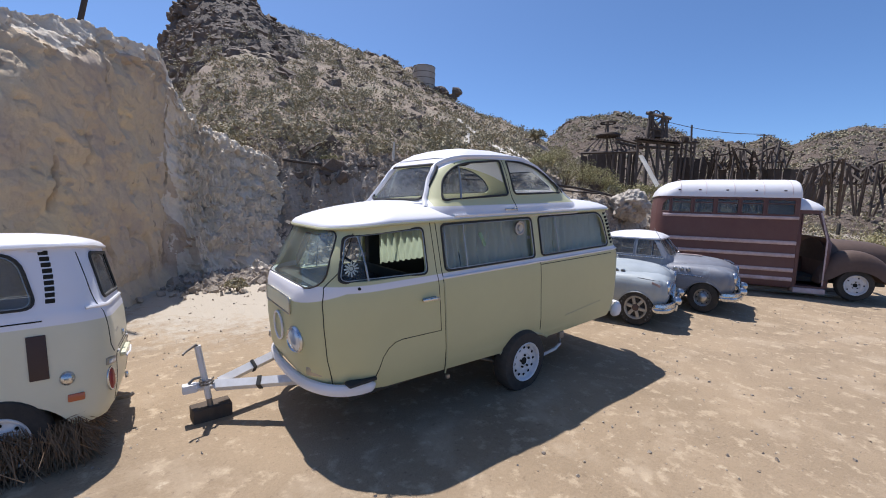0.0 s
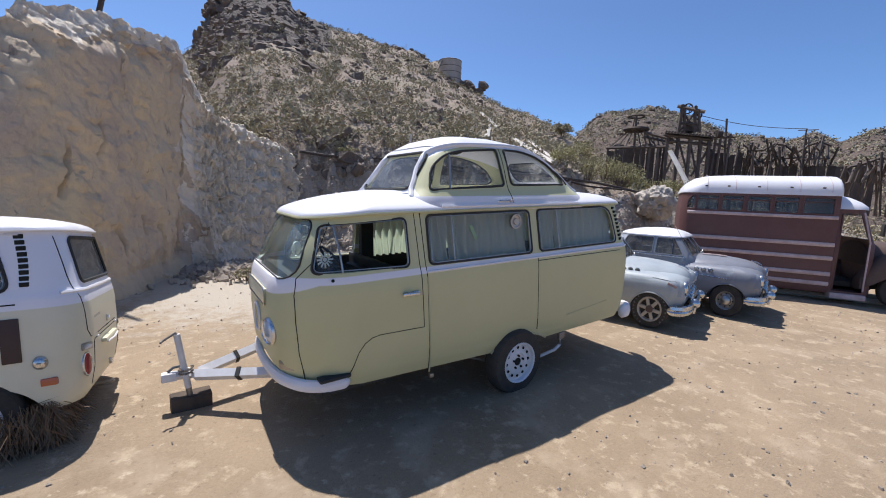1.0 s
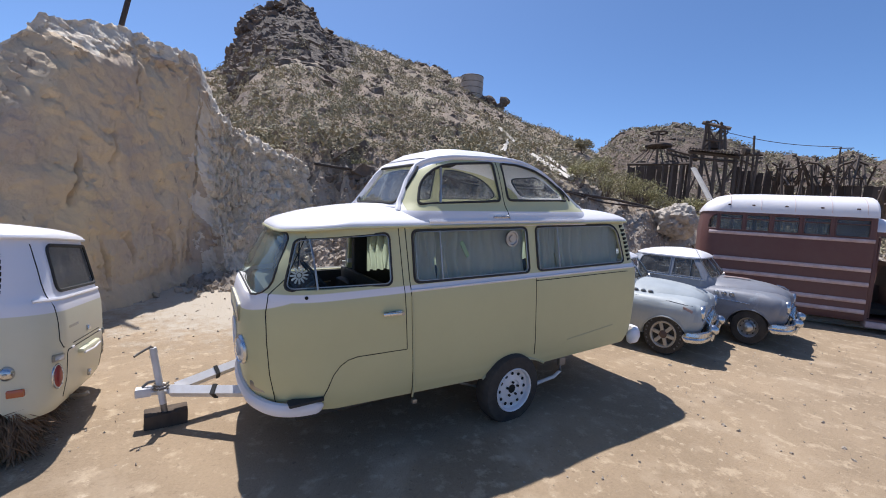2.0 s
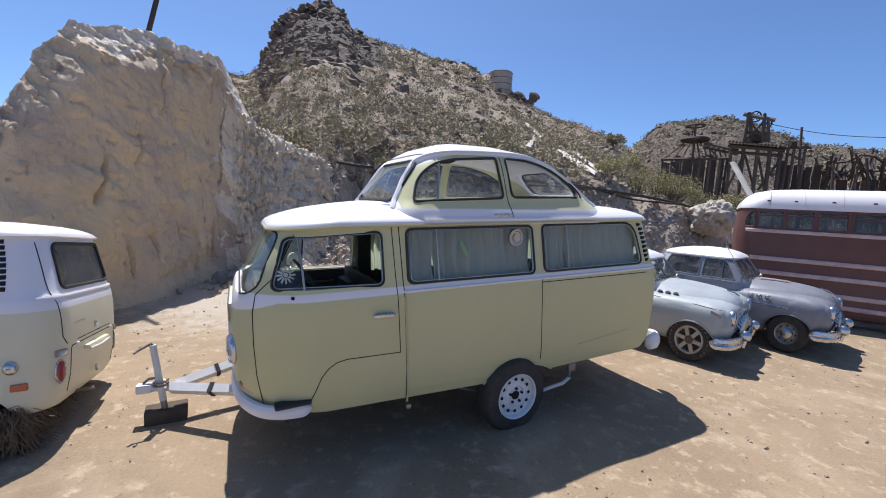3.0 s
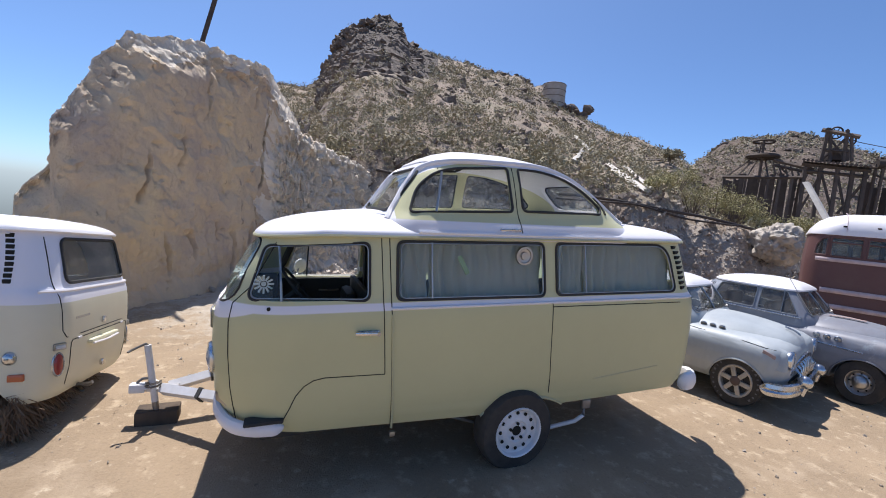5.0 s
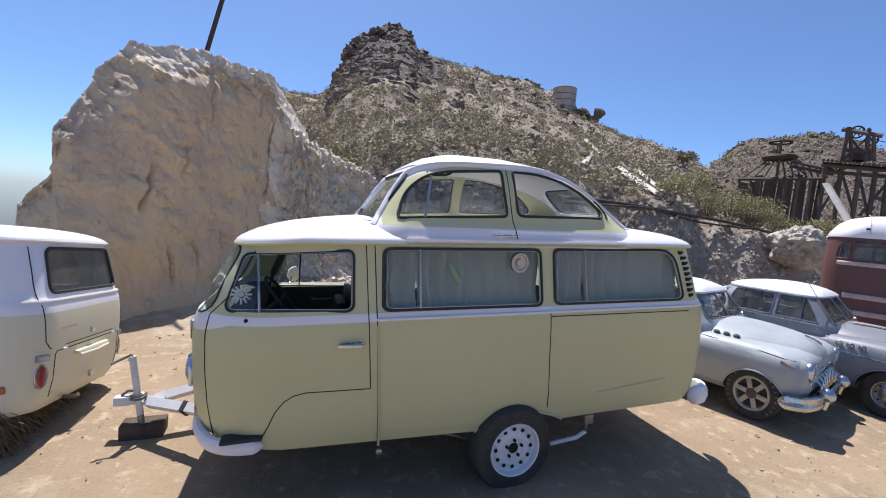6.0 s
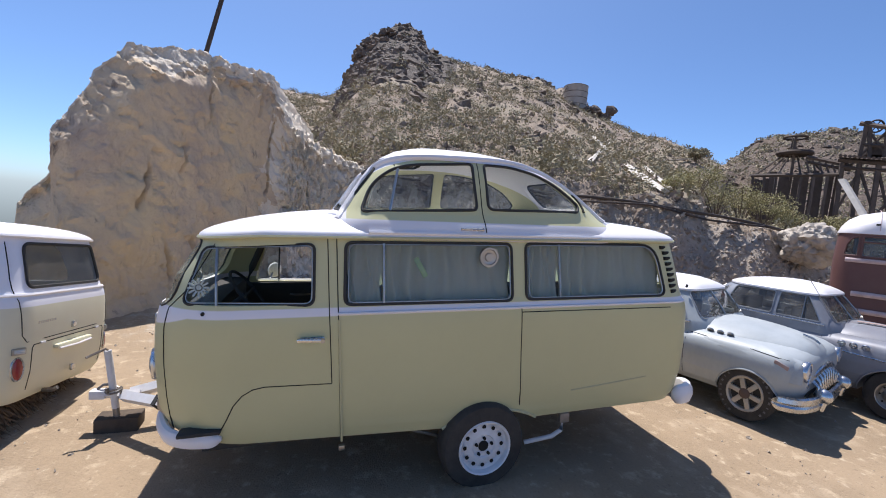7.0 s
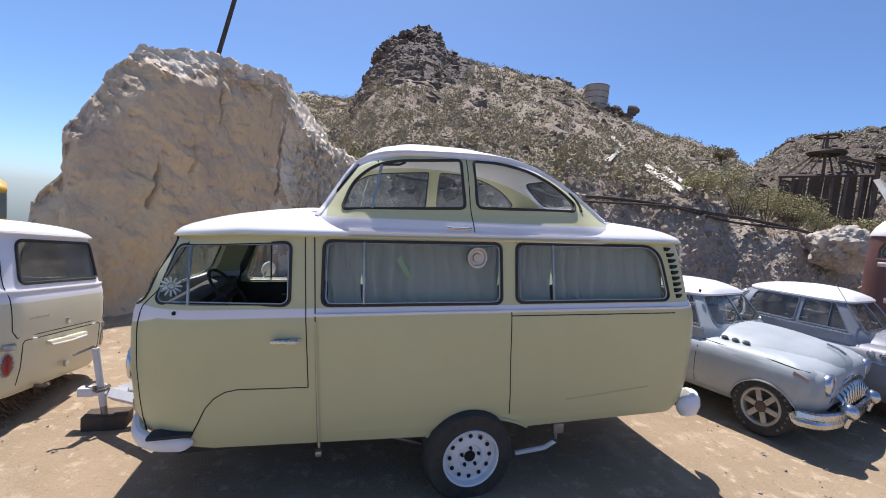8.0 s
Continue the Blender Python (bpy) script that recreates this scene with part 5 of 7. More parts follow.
def build_straw():
    """A slumped bale of straw under the van's tail."""
    bm = bmesh.new()
    rnd = random.Random(5)
    add_box(bm, (-0.60, -0.55, 0.0), (0.02, 0.55, 0.27), 0.06)
    for j in range(5200):
        x, y = rnd.uniform(-0.6, 0.10), rnd.gauss(0, 0.30)
        if j % 2:  # the face that shows: straws hang down and splay outwards
            x, y = rnd.uniform(-0.02, 0.08), rnd.uniform(-0.6, 0.6)
            if j % 4 == 1:
                x, y = rnd.uniform(-0.6, 0.06), -0.56 - rnd.uniform(0, 0.05)
        z = rnd.uniform(0.05, 0.33)
        a, el, l = rnd.uniform(-2.2, 0.6), rnd.gauss(-1.0, 0.35), rnd.uniform(0.08, 0.24)
        d = Vector((math.cos(a) * math.cos(el), math.sin(a) * math.cos(el), math.sin(el))) * l
        s = d.cross(Vector((rnd.uniform(-1, 1), rnd.uniform(-1, 1), 1))).normalized() * 0.0026
        p = Vector((x, y, z + 0.02))
        q = p + d
        q.z = max(0.003, q.z)
        bm.faces.new([bm.verts.new(c) for c in (p - s, p + s, q + s, q - s)])
    ob = finish("straw_bale", bm, M_STRAW, label="slumped loose straw bale under the van tail", smooth=False)
    ob.matrix_world = pose(-1.30, 1.62, 0.0, 0, 0, 4)
    return tagged(ob, category="straw bale")


build_straw()

# ---------------------------------------------------------------- saloons
M_SILVER = material("faded_silver_primer", (0.43, 0.46, 0.47), 0.5, 0.05, var=(0.33, 0.36, 0.375), grain=5, stain=1.3, amount=0.6, coat=0.05, speck=(0.36, 0.34, 0.33), speck_scale=3.0, speck_at=0.66)
M_SLATE = material("faded_slate_paint", (0.25, 0.275, 0.315), 0.45, 0.15, var=(0.20, 0.195, 0.215), grain=3, stain=1.1, amount=0.6, speck=(0.30, 0.33, 0.36), speck_scale=2.0, speck_at=0.60)
M_TAN_RIM = material("tan_mag_wheel", (0.46, 0.43, 0.38), 0.4, 0.3, var=(0.3, 0.25, 0.2), grain=16)
M_PINKISH = material("scuffed_primer", (0.42, 0.30, 0.27), 0.6, var=(0.3, 0.22, 0.2), grain=10)

CAR_LOW = Shell([  # height, rear, front, inset, rear corner, front corner
    (0.27, 0.40, 4.72, 0.16, 0.3, 0.35), (0.36, 0.22, 4.86, 0.07, 0.35, 0.38), (0.50, 0.13, 4.94, 0.02, 0.4, 0.40), (0.66, 0.10, 4.97, 0.0, 0.4, 0.38), (0.78, 0.12, 4.96, 0.01, 0.4, 0.36),
    (0.86, 0.18, 4.90, 0.04, 0.4, 0.34), (0.91, 0.28, 4.78, 0.09, 0.4, 0.32), (0.945, 0.42, 4.60, 0.15, 0.36, 0.3), (0.96, 0.6, 4.30, 0.22, 0.3, 0.26)], 1.95)
CAR_CAB = Shell([(0.90, 0.50, 3.26, 0.09, 0.5, 0.34), (1.04, 0.58, 3.16, 0.105, 0.5, 0.34), (1.10, 0.64, 3.09, 0.125, 0.5, 0.34), (1.30, 0.84, 2.86, 0.20, 0.5, 0.32), (1.44, 1.05, 2.66, 0.255, 0.5, 0.30), (1.47, 1.10, 2.62, 0.265, 0.5, 0.30)], 1.95)
CAR_ROOF = Shell([(1.425, 1.00, 2.74, 0.23, 0.52, 0.36), (1.45, 1.0, 2.74, 0.235, 0.52, 0.36), (1.49, 1.08, 2.68, 0.285, 0.52, 0.42), (1.535, 1.24, 2.54, 0.42, 0.5, 0.40), (1.57, 1.46, 2.34, 0.55, 0.4, 0.32), (1.59, 1.7, 2.1, 0.75, 0.2, 0.18), (1.595, 1.8, 2.0, 0.85, 0.1, 0.1)], 1.95)


def along(rows, n=14, cy=0.975):
    """A skin lofted along x from half-oval sections: rows of (x, half width, foot height, crown height)."""
    bm = bmesh.new()
    rings = []
    for x, w, z0, z1 in rows:
        rings.append([bm.verts.new((x, cy - w * math.copysign(abs(math.cos(a)) ** 0.75, math.cos(a)), z0 + (z1 - z0) * math.sin(a) ** 0.8)) for a in (math.pi * j / n for j in range(n + 1))])
    for A_, B_ in zip(rings, rings[1:]):
        for j in range(n):
            bm.faces.new((A_[j], A_[j + 1], B_[j + 1], B_[j]))
    bm.faces.new(rings[0])
    bm.faces.new(rings[-1][::-1])
    return bm


def spread(p, n=6):
    """More rows between the given ones, on a smooth curve."""
    P = [np.array(q, float) for q in p]
    P = [2 * P[0] - P[1]] + P + [2 * P[-1] - P[-2]]
    out = []
    for i in range(1, len(P) - 2):
        a, b, c, d = P[i - 1:i + 3]
        for j in range(n):
            t = j / n
            out.append(tuple(0.5 * (2 * b + (c - a) * t + (2 * a - 5 * b + 4 * c - d) * t * t + (3 * b - a - 3 * c + d) * t ** 3)))
    return out + [tuple(P[-2])]


def spoke_wheel(parent, m, tyre_r, rim_r, width, s):
    """A six-spoke mag wheel with raised bars on the tyre wall."""
    hub = part("wheel", lathe([(rim_r * 0.98, -width * 0.5), (rim_r * 1.12, -width * 0.52), (tyre_r * 0.93, -width * 0.46), (tyre_r, -width * 0.2), (tyre_r, width * 0.2), (tyre_r * 0.93, width * 0.46), (rim_r * 1.12, width * 0.52), (rim_r * 0.98, width * 0.5)], m, 40, False), M_TYRE, parent)
    o = s * width * 0.5
    rim = part("rim", lathe([(rim_r * 1.03, o), (rim_r * 0.98, o + s * 0.01), (rim_r * 0.88, o), (rim_r * 0.84, o - s * 0.05), (rim_r * 0.5, o - s * 0.07), (0.0, o - s * 0.07)], m, 36, False), M_TAN_RIM, hub)
    part("well", lathe([(rim_r * 0.82, o - s * 0.045), (rim_r * 0.4, o - s * 0.05)], m, 30, False), M_DARK, rim)
    for j in range(6):
        a = 60 * j + 12
        part("spoke", box((rim_r * 0.25, o - s * 0.045, -rim_r * 0.14), (rim_r * 0.90, o - s * 0.005, rim_r * 0.14), 0.008, m @ pose(0, 0, 0, 0, a, 0)), M_TAN_RIM, rim)
    part("hub_cap", lathe([(0.0, o + s * 0.012), (rim_r * 0.2, o + s * 0.01), (rim_r * 0.3, o - s * 0.005), (rim_r * 0.33, o - s * 0.05)], m, 20, False), M_RUST, rim)
    bm = bmesh.new()
    for j in range(28):
        if j % 14 < 9:
            a = 360 / 28 * j + 30
            w_ = 0.006 + 0.004 * (j % 3)
            add_box(bm, (-w_, o + s * 0.002, rim_r * 1.27), (w_, o + s * 0.006, rim_r * 1.39), 0, m @ pose(0, 0, 0, 0, a, 0))
    tagged(part("wall_bars", bm, M_MARK, hub), kind="stuff")
    return hub


M_RUST = material("rusty_red_iron", (0.13, 0.085, 0.065), 0.75, var=(0.09, 0.06, 0.05), grain=10, stain=1.4, amount=0.6)


def build_saloon(name, m, paint, label, chrome_ports, mag):
    car = thing(name, m, label, "car", "old saloon cars")
    low = part("body", CAR_LOW.mesh([0.27, 0.31, 0.36, 0.43, 0.5, 0.58, 0.66, 0.72, 0.78, 0.82, 0.86, 0.89, 0.91, 0.93, 0.945, 0.96], 10), paint, car)
    cuts = []
    for xc in (1.05, 4.13):
        arch = [(xc + 0.54 * math.cos(a), 0.28 + 0.36 * math.sin(a)) for a in (2 * math.pi * j / 48 for j in range(48))]
        cuts += [prism(arch, "y", -0.3, 0.42), prism(arch, "y", 1.53, 2.3)]
    carve(low, cuts)
    for xc in (1.05, 4.13):
        for far in (False, True):
            f = on_far if far else on_near
            part("arch_lip", tube([f(CAR_LOW, 0.004)(xc + 0.545 * math.cos(a), 0.28 + 0.365 * math.sin(a)) for a in np.linspace(radians(5), radians(175), 22)], 0.014, 6), paint, car)
    part("bonnet", along(spread([(3.0, 0.80, 0.80, 1.09), (3.4, 0.79, 0.80, 1.10), (3.9, 0.74, 0.80, 1.085), (4.4, 0.64, 0.78, 1.05), (4.7, 0.54, 0.74, 0.99), (4.86, 0.43, 0.70, 0.91), (4.95, 0.28, 0.68, 0.80)])), paint, car, "faded rounded bonnet")
    part("boot", along(spread([(0.10, 0.42, 0.70, 0.80), (0.18, 0.55, 0.72, 0.90), (0.40, 0.66, 0.78, 0.99), (0.75, 0.70, 0.85, 1.06), (1.1, 0.70, 0.88, 1.10)])), paint, car)
    # fender crowns
    for cyv in (0.235, 1.715):
        part("front_fender", along(spread([(2.3, 0.14, 0.75, 0.90), (2.9, 0.19, 0.75, 0.935), (3.6, 0.22, 0.72, 0.955), (4.2, 0.225, 0.68, 0.95), (4.6, 0.21, 0.64, 0.92), (4.84, 0.17, 0.62, 0.87), (4.93, 0.12, 0.62, 0.82)]), cy=cyv), paint, car)
        part("rear_fender", along(spread([(0.12, 0.10, 0.6, 0.78), (0.3, 0.18, 0.6, 0.88), (0.9, 0.22, 0.62, 0.93), (1.5, 0.20, 0.66, 0.92), (2.0, 0.12, 0.7, 0.88)]), cy=cyv), paint, car)
    cabin = part("cabin", CAR_CAB.mesh([0.90, 0.97, 1.04, 1.07, 1.10, 1.17, 1.24, 1.30, 1.37, 1.44, 1.47], 10), paint, car)
    sidew = [([(1.99, 1.075), (1.99, 1.415), (2.52, 1.415), (2.84, 1.075)], 0.04), ([(1.16, 1.085), (1.26, 1.40), (1.90, 1.415), (1.90, 1.075)], 0.05), ([(0.83, 1.10), (1.02, 1.33), (1.13, 1.375), (1.07, 1.09)], 0.03)]
    ws = rounded([(0.25, 1.09), (0.36, 1.425), (1.59, 1.425), (1.70, 1.09)], 0.08)
    bw_ = rounded([(0.45, 1.12), (0.52, 1.38), (1.43, 1.38), (1.50, 1.12)], 0.1)
    carve(cabin, [prism(rounded(p, r), "y", a, b) for p, r in sidew for a, b in ((-0.2, 0.55), (1.4, 2.2))] + [prism(ws, "x", 2.35, 3.4), prism(bw_, "x", 0.3, 1.2)], 0.03)
    roof = part("roof", CAR_ROOF.mesh([1.425, 1.45, 1.47, 1.49, 1.512, 1.535, 1.555, 1.57, 1.582, 1.59, 1.595], 10), M_WHITE, car, "chalky white roof")
    for far in (False, True):
        f = on_far if far else on_near
        for p, r in sidew:
            poly = rounded(p, r)
            w = part("window", tube([f(CAR_CAB, 0.004)(*q) for q in poly], 0.011, 6, True), M_DULL_CHROME, car)
            clear(part("pane", pane(poly, f(CAR_CAB, -0.01)), M_SMOKE, w))
        part("quarter_bar", tube([f(CAR_CAB, 0.004)(2.50, 1.08), f(CAR_CAB, 0.004)(2.47, 1.41)], 0.010, 6), M_DULL_CHROME, car)
        part("belt_chrome", tube([f(CAR_CAB, 0.012)(x, 1.045) for x in np.linspace(0.9, 2.92, 18)], 0.012, 6), M_CHROME, car)
        part("side_strip", tube([f(CAR_LOW, 0.008)(x, 0.765 - 0.03 * (x - 3.3)) if chrome_ports else f(CAR_LOW, 0.001)(x, 0.915 - 0.02 * (x - 3.0) - 0.03 * max(0, x - 4.2)) for x in np.linspace(2.75 if chrome_ports else 1.95, 4.1 if chrome_ports else 4.72, 18)], 0.011 if chrome_ports else 0.005, 6), M_CHROME if chrome_ports else M_SEAM, car)
        part("bonnet_seam", tube([(x, (0.235 if not far else 1.715) + 0.06 * ((x - 3) / 1.8) ** 2 * (1 if not far else -1), 0.955 - 0.055 * max(0, x - 3.6)) for x in np.linspace(3.0, 4.75, 14)], 0.007, 6), M_SEAM, car)
        part("door_seam", tube([f(CAR_LOW, 0.0)(2.92, z) for z in np.linspace(0.36, 0.90, 8)], 0.005, 6), M_SEAM, car)
        part("door_seam", tube([f(CAR_LOW, 0.0)(1.93, z) for z in np.linspace(0.36, 0.90, 8)], 0.005, 6), M_SEAM, car)
        for x in (2.02, 1.75):
            part("door_handle", tube([f(CAR_LOW, 0.0)(x, 0.885), f(CAR_LOW, 0.05)(x + 0.02, 0.89), f(CAR_LOW, 0.05)(x + 0.14, 0.89)], 0.010, 6), M_CHROME, car)
        for j in range(3):
            x, zz = 3.28 + 0.19 * j, (0.865 if chrome_ports else 0.975)
            yv = (0.012 if chrome_ports else 0.215)
            yv = yv if not far else 1.95 - yv
            q = Matrix.Translation((x, yv, zz)) @ pose(0, 0, 0, (18 if chrome_ports else 35) * (1 if not far else -1), 0, 0)
            pr = part("porthole", tube([q @ Vector((0.060 * math.cos(a), 0, 0.030 * math.sin(a))) for a in (2 * math.pi * i / 20 for i in range(20))], 0.014 if chrome_ports else 0.011, 6, True), M_CHROME if chrome_ports else M_DULL_CHROME, car)
            bm = bmesh.new()
            bmesh.ops.create_uvsphere(bm, u_segments=14, v_segments=8, radius=1.0, matrix=q @ Matrix.Diagonal((0.05, 0.012, 0.026, 1)))
            part("port_disc", bm, M_CHROME if chrome_ports else M_GREY_STEEL, pr)
    # screen frames

    def fx(y, z, front):
        r_, f_, v, rr, rf = CAR_CAB.at(z)
        r = rf if front else rr
        t = max(0.0, (v + r - y) / r, (y - (1.95 - v - r)) / r)
        q = r * (1 - math.sqrt(max(0.0, 1 - min(1.0, t) ** 2)))
        return f_ - q if front else r_ + q
    w = part("windscreen", tube([(fx(p[0], p[1], True) + 0.004, p[0], p[1]) for p in ws], 0.013, 6, True), M_DULL_CHROME, car)
    clear(part("pane", pane(ws, lambda a, b: (fx(a, b, True) - 0.01, a, b)), M_SMOKE, w))
    part("screen_post", tube([(fx(0.975, z, True) + 0.005, 0.975, z) for z in (1.10, 1.25, 1.42)], 0.014, 6), M_DULL_CHROME, w)
    for yv in (0.6, 1.2):
        part("wiper", tube([(3.12, yv, 1.10), (3.06, yv + 0.18, 1.17), (2.98, yv + 0.3, 1.24)], 0.007, 5), M_SEAM, w)
    w = part("rear_window", tube([(fx(p[0], p[1], False) - 0.004, p[0], p[1]) for p in bw_], 0.013, 6, True), M_DULL_CHROME, car)
    clear(part("pane", pane(bw_, lambda a, b: (fx(a, b, False) + 0.01, a, b)), M_SMOKE, w))
    # lamps, grille, bumper
    for yv in (0.245, 1.705):
        c = pose(4.86, yv, 0.755, 0, 0, -90)
        ring_ = part("headlamp", lathe([(0.112, 0.02), (0.122, 0.09), (0.110, 0.112), (0.098, 0.10)], c, 28, False), M_CHROME, car)
        part("lens", lathe([(0.0, 0.135), (0.05, 0.128), (0.08, 0.118), (0.100, 0.10)], c, 28, False), M_LAMP, ring_)
        part("parking_lamp", lathe([(0.0, 0.10), (0.05, 0.095), (0.06, 0.06)], pose(4.86, yv + (0.10 if yv < 1 else -0.10), 0.60, 0, 0, -90), 18, False), M_LAMP, car)
    part("grille_surround", tube([(4.93 + 0.06 * math.sin(math.pi * t), 0.36 + 1.23 * t, 0.60 + 0.14 * math.sin(math.pi * t)) for t in np.linspace(0, 1, 22)], 0.032, 8, flat=1.3), M_CHROME, car)
    part("grille_recess", box((4.80, 0.40, 0.42), (4.935, 1.55, 0.70), 0.02), M_DARK, car)
    for j in range(11):
        t = (j + 0.5) / 11
        yv = 0.44 + 1.07 * t
        zt = 0.60 + 0.12 * math.sin(math.pi * t)
        part("grille_tooth", tube([(4.95, yv, zt), (5.035, yv, zt - 0.05), (5.06, yv, 0.56), (5.05, yv, 0.47)], 0.030, 8, flat=0.9), M_CHROME, car)
    half = [(4.58, -0.03), (4.75, -0.01), (4.93, 0.07), (5.04, 0.24), (5.10, 0.50), (5.13, 0.975)]
    bm = bmesh.new()
    sweep(bm, smooth_path(half + [(x, 1.95 - y) for x, y in half[-2::-1]], 4), [(-0.02, 0.30), (0.03, 0.31), (0.045, 0.36), (0.03, 0.385), (0.045, 0.41), (0.035, 0.46), (-0.02, 0.47)])
    bump = part("front_bumper", bm, M_CHROME, car, "chrome wraparound bumper")
    for yv in (0.50, 1.45):
        bm = bmesh.new()
        bmesh.ops.create_uvsphere(bm, u_segments=18, v_segments=12, radius=1.0, matrix=Matrix.Translation((5.14, yv, 0.47)) @ Matrix.Diagonal((0.15, 0.075, 0.085, 1)))
        part("bumper_guard", bm, M_CHROME, bump)
        part("guard_foot", tube([(5.13, yv, 0.50), (5.16, yv, 0.40), (5.13, yv, 0.30)], 0.055, 8, taper=0.8), M_CHROME, bump)
    bm = bmesh.new()
    half = [(0.5, -0.02), (0.2, 0.05), (0.03, 0.25), (-0.03, 0.6), (-0.05, 0.975)]
    sweep(bm, smooth_path(half + [(x, 1.95 - y) for x, y in half[-2::-1]], 4), [(0.02, 0.36), (-0.03, 0.37), (-0.045, 0.44), (-0.03, 0.52), (0.02, 0.53)])
    part("rear_bumper", bm, M_CHROME, car)
    part("bonnet_ornament", tube([(4.55, 0.975, 1.055), (4.72, 0.975, 1.03), (4.84, 0.975, 0.985)], 0.014, 6), M_CHROME, car)
    # inside
    part("cabin_floor", box((0.8, 0.3, 0.45), (3.1, 1.65, 0.5), 0.02), M_DARK, car)
    part("dashboard", box((2.75, 0.32, 0.92), (3.0, 1.63, 1.06), 0.04), M_DARK, car)
    for x in (1.15, 2.1):
        s_ = part("bench_seat", box((x, 0.35, 0.55), (x + 0.5, 1.6, 0.85), 0.06), M_SEAT, car)
        part("seat_back", box((x - 0.08, 0.36, 0.80), (x + 0.10, 1.59, 1.18), 0.06), M_SEAT, s_)
    wm = pose(2.62, 1.40, 1.07, 0, -55, 0)
    part("steering_wheel", tube([wm @ Vector((0.2 * math.cos(a), 0.2 * math.sin(a), 0)) for a in (2 * math.pi * j / 28 for j in range(28))], 0.011, 6, True), M_RUBBER, car)
    for xc in (0.71, 4.13):
        for yv, s in ((0.12, -1), (1.83, 1)):
            if mag:
                spoke_wheel(car, pose(xc, yv, 0.345) @ Matrix.Diagonal((1.45, 1, 1, 1)), 0.345, 0.215, 0.20, s)
            else:
                steel_wheel(car, pose(xc, yv, 0.32) @ Matrix.Diagonal((1.38, 1, 1, 1)), 0.32, 0.175, 0.19, 8, M_DULL_CHROME, cap=True, side=s)
    if mag:
        part("paint_scar", tube([CAR_LOW_P(4.52, 0.83), CAR_LOW_P(4.66, 0.80), CAR_LOW_P(4.74, 0.78)], 0.012, 6, flat=2.2), M_PINKISH, car)
        part("aerial_stub", lathe([(0.0, -0.02), (0.02, -0.015), (0.022, 0.02)], pose(2.62, 0.30, 1.49, 60), 12), M_RUBBER, car)
    else:
        part("aerial", tube([(3.05, 0.32, 1.10), (2.80, 0.25, 1.35), (2.50, 0.18, 1.68)], 0.006, 5), M_DULL_CHROME, car)
        part("bonnet_rust", tube([(3.25, 0.75, 1.117), (3.6, 0.85, 1.118), (3.9, 0.9, 1.108)], 0.05, 8, flat=0.18), M_PINKISH, car)
    for ob in car.children:  # the long tail
        if not ob.name.startswith("wheel"):
            for me in [ob.data] + [c.data for c in ob.children]:
                for v in me.vertices:
                    if v.co.x < 1.9:
                        v.co.x = 1.9 - (1.9 - v.co.x) * 1.4
    return car


def CAR_LOW_P(x, z):
    return (x, CAR_LOW.side(x, z) - 0.001, z)


def car_pose(wx, wy, heading, k, z=0.0):
    """Puts the near front wheel's foot at (wx, wy); k scales length, width and height."""
    return pose(wx, wy, z, 0, 0, heading) @ Matrix.Diagonal((k[0], k[1], k[2], 1)) @ Matrix.Translation((-4.13, -0.06, 0))


build_saloon("silver_saloon", car_pose(5.84, 0.57, -70.5, (0.56, 0.945, 0.92)), M_SILVER, "faded silver old saloon with chrome grille and tan mag wheels", False, True)
build_saloon("slate_saloon", car_pose(7.87, 0.30, -74.5, (0.59, 0.86, 0.945)), M_SLATE, "weathered slate blue old saloon with a white roof", True, False)

# ---------------------------------------------------------------- the old bus
M_MAROON = material("faded_maroon_paint", (0.12, 0.052, 0.05), 0.6, var=(0.15, 0.08, 0.068), grain=5, stain=0.9, amount=0.6, speck=(0.19, 0.10, 0.06), speck_scale=3, speck_at=0.64)
M_RAIL = material("pink_white_rail", (0.62, 0.50, 0.50), 0.6, var=(0.42, 0.30, 0.28), grain=12, stain=3, amount=0.5)
BUS_LOW = Shell([(0.20, 0.16, 3.19, 0.05, 0.32, 0.03), (0.30, 0.07, 3.19, 0.01, 0.34, 0.03), (0.50, 0.03, 3.19, 0.0, 0.36, 0.03), (1.85, 0.0, 3.19, 0.0, 0.36, 0.03), (2.35, 0.03, 3.19, 0.03, 0.38, 0.03)], 2.2)
BUS_ROOF = Shell([(2.335, 0.0, 3.21, 0.005, 0.42, 0.05), (2.36, 0.0, 3.21, 0.005, 0.42, 0.05), (2.48, 0.05, 3.21, 0.025, 0.44, 0.05), (2.60, 0.14, 3.20, 0.085, 0.46, 0.05), (2.70, 0.29, 3.19, 0.20, 0.46, 0.05), (2.77, 0.55, 3.18, 0.42, 0.40, 0.05), (2.80, 0.95, 3.17, 0.68, 0.3, 0.05), (2.81, 1.3, 3.16, 0.95, 0.1, 0.05)], 2.2)


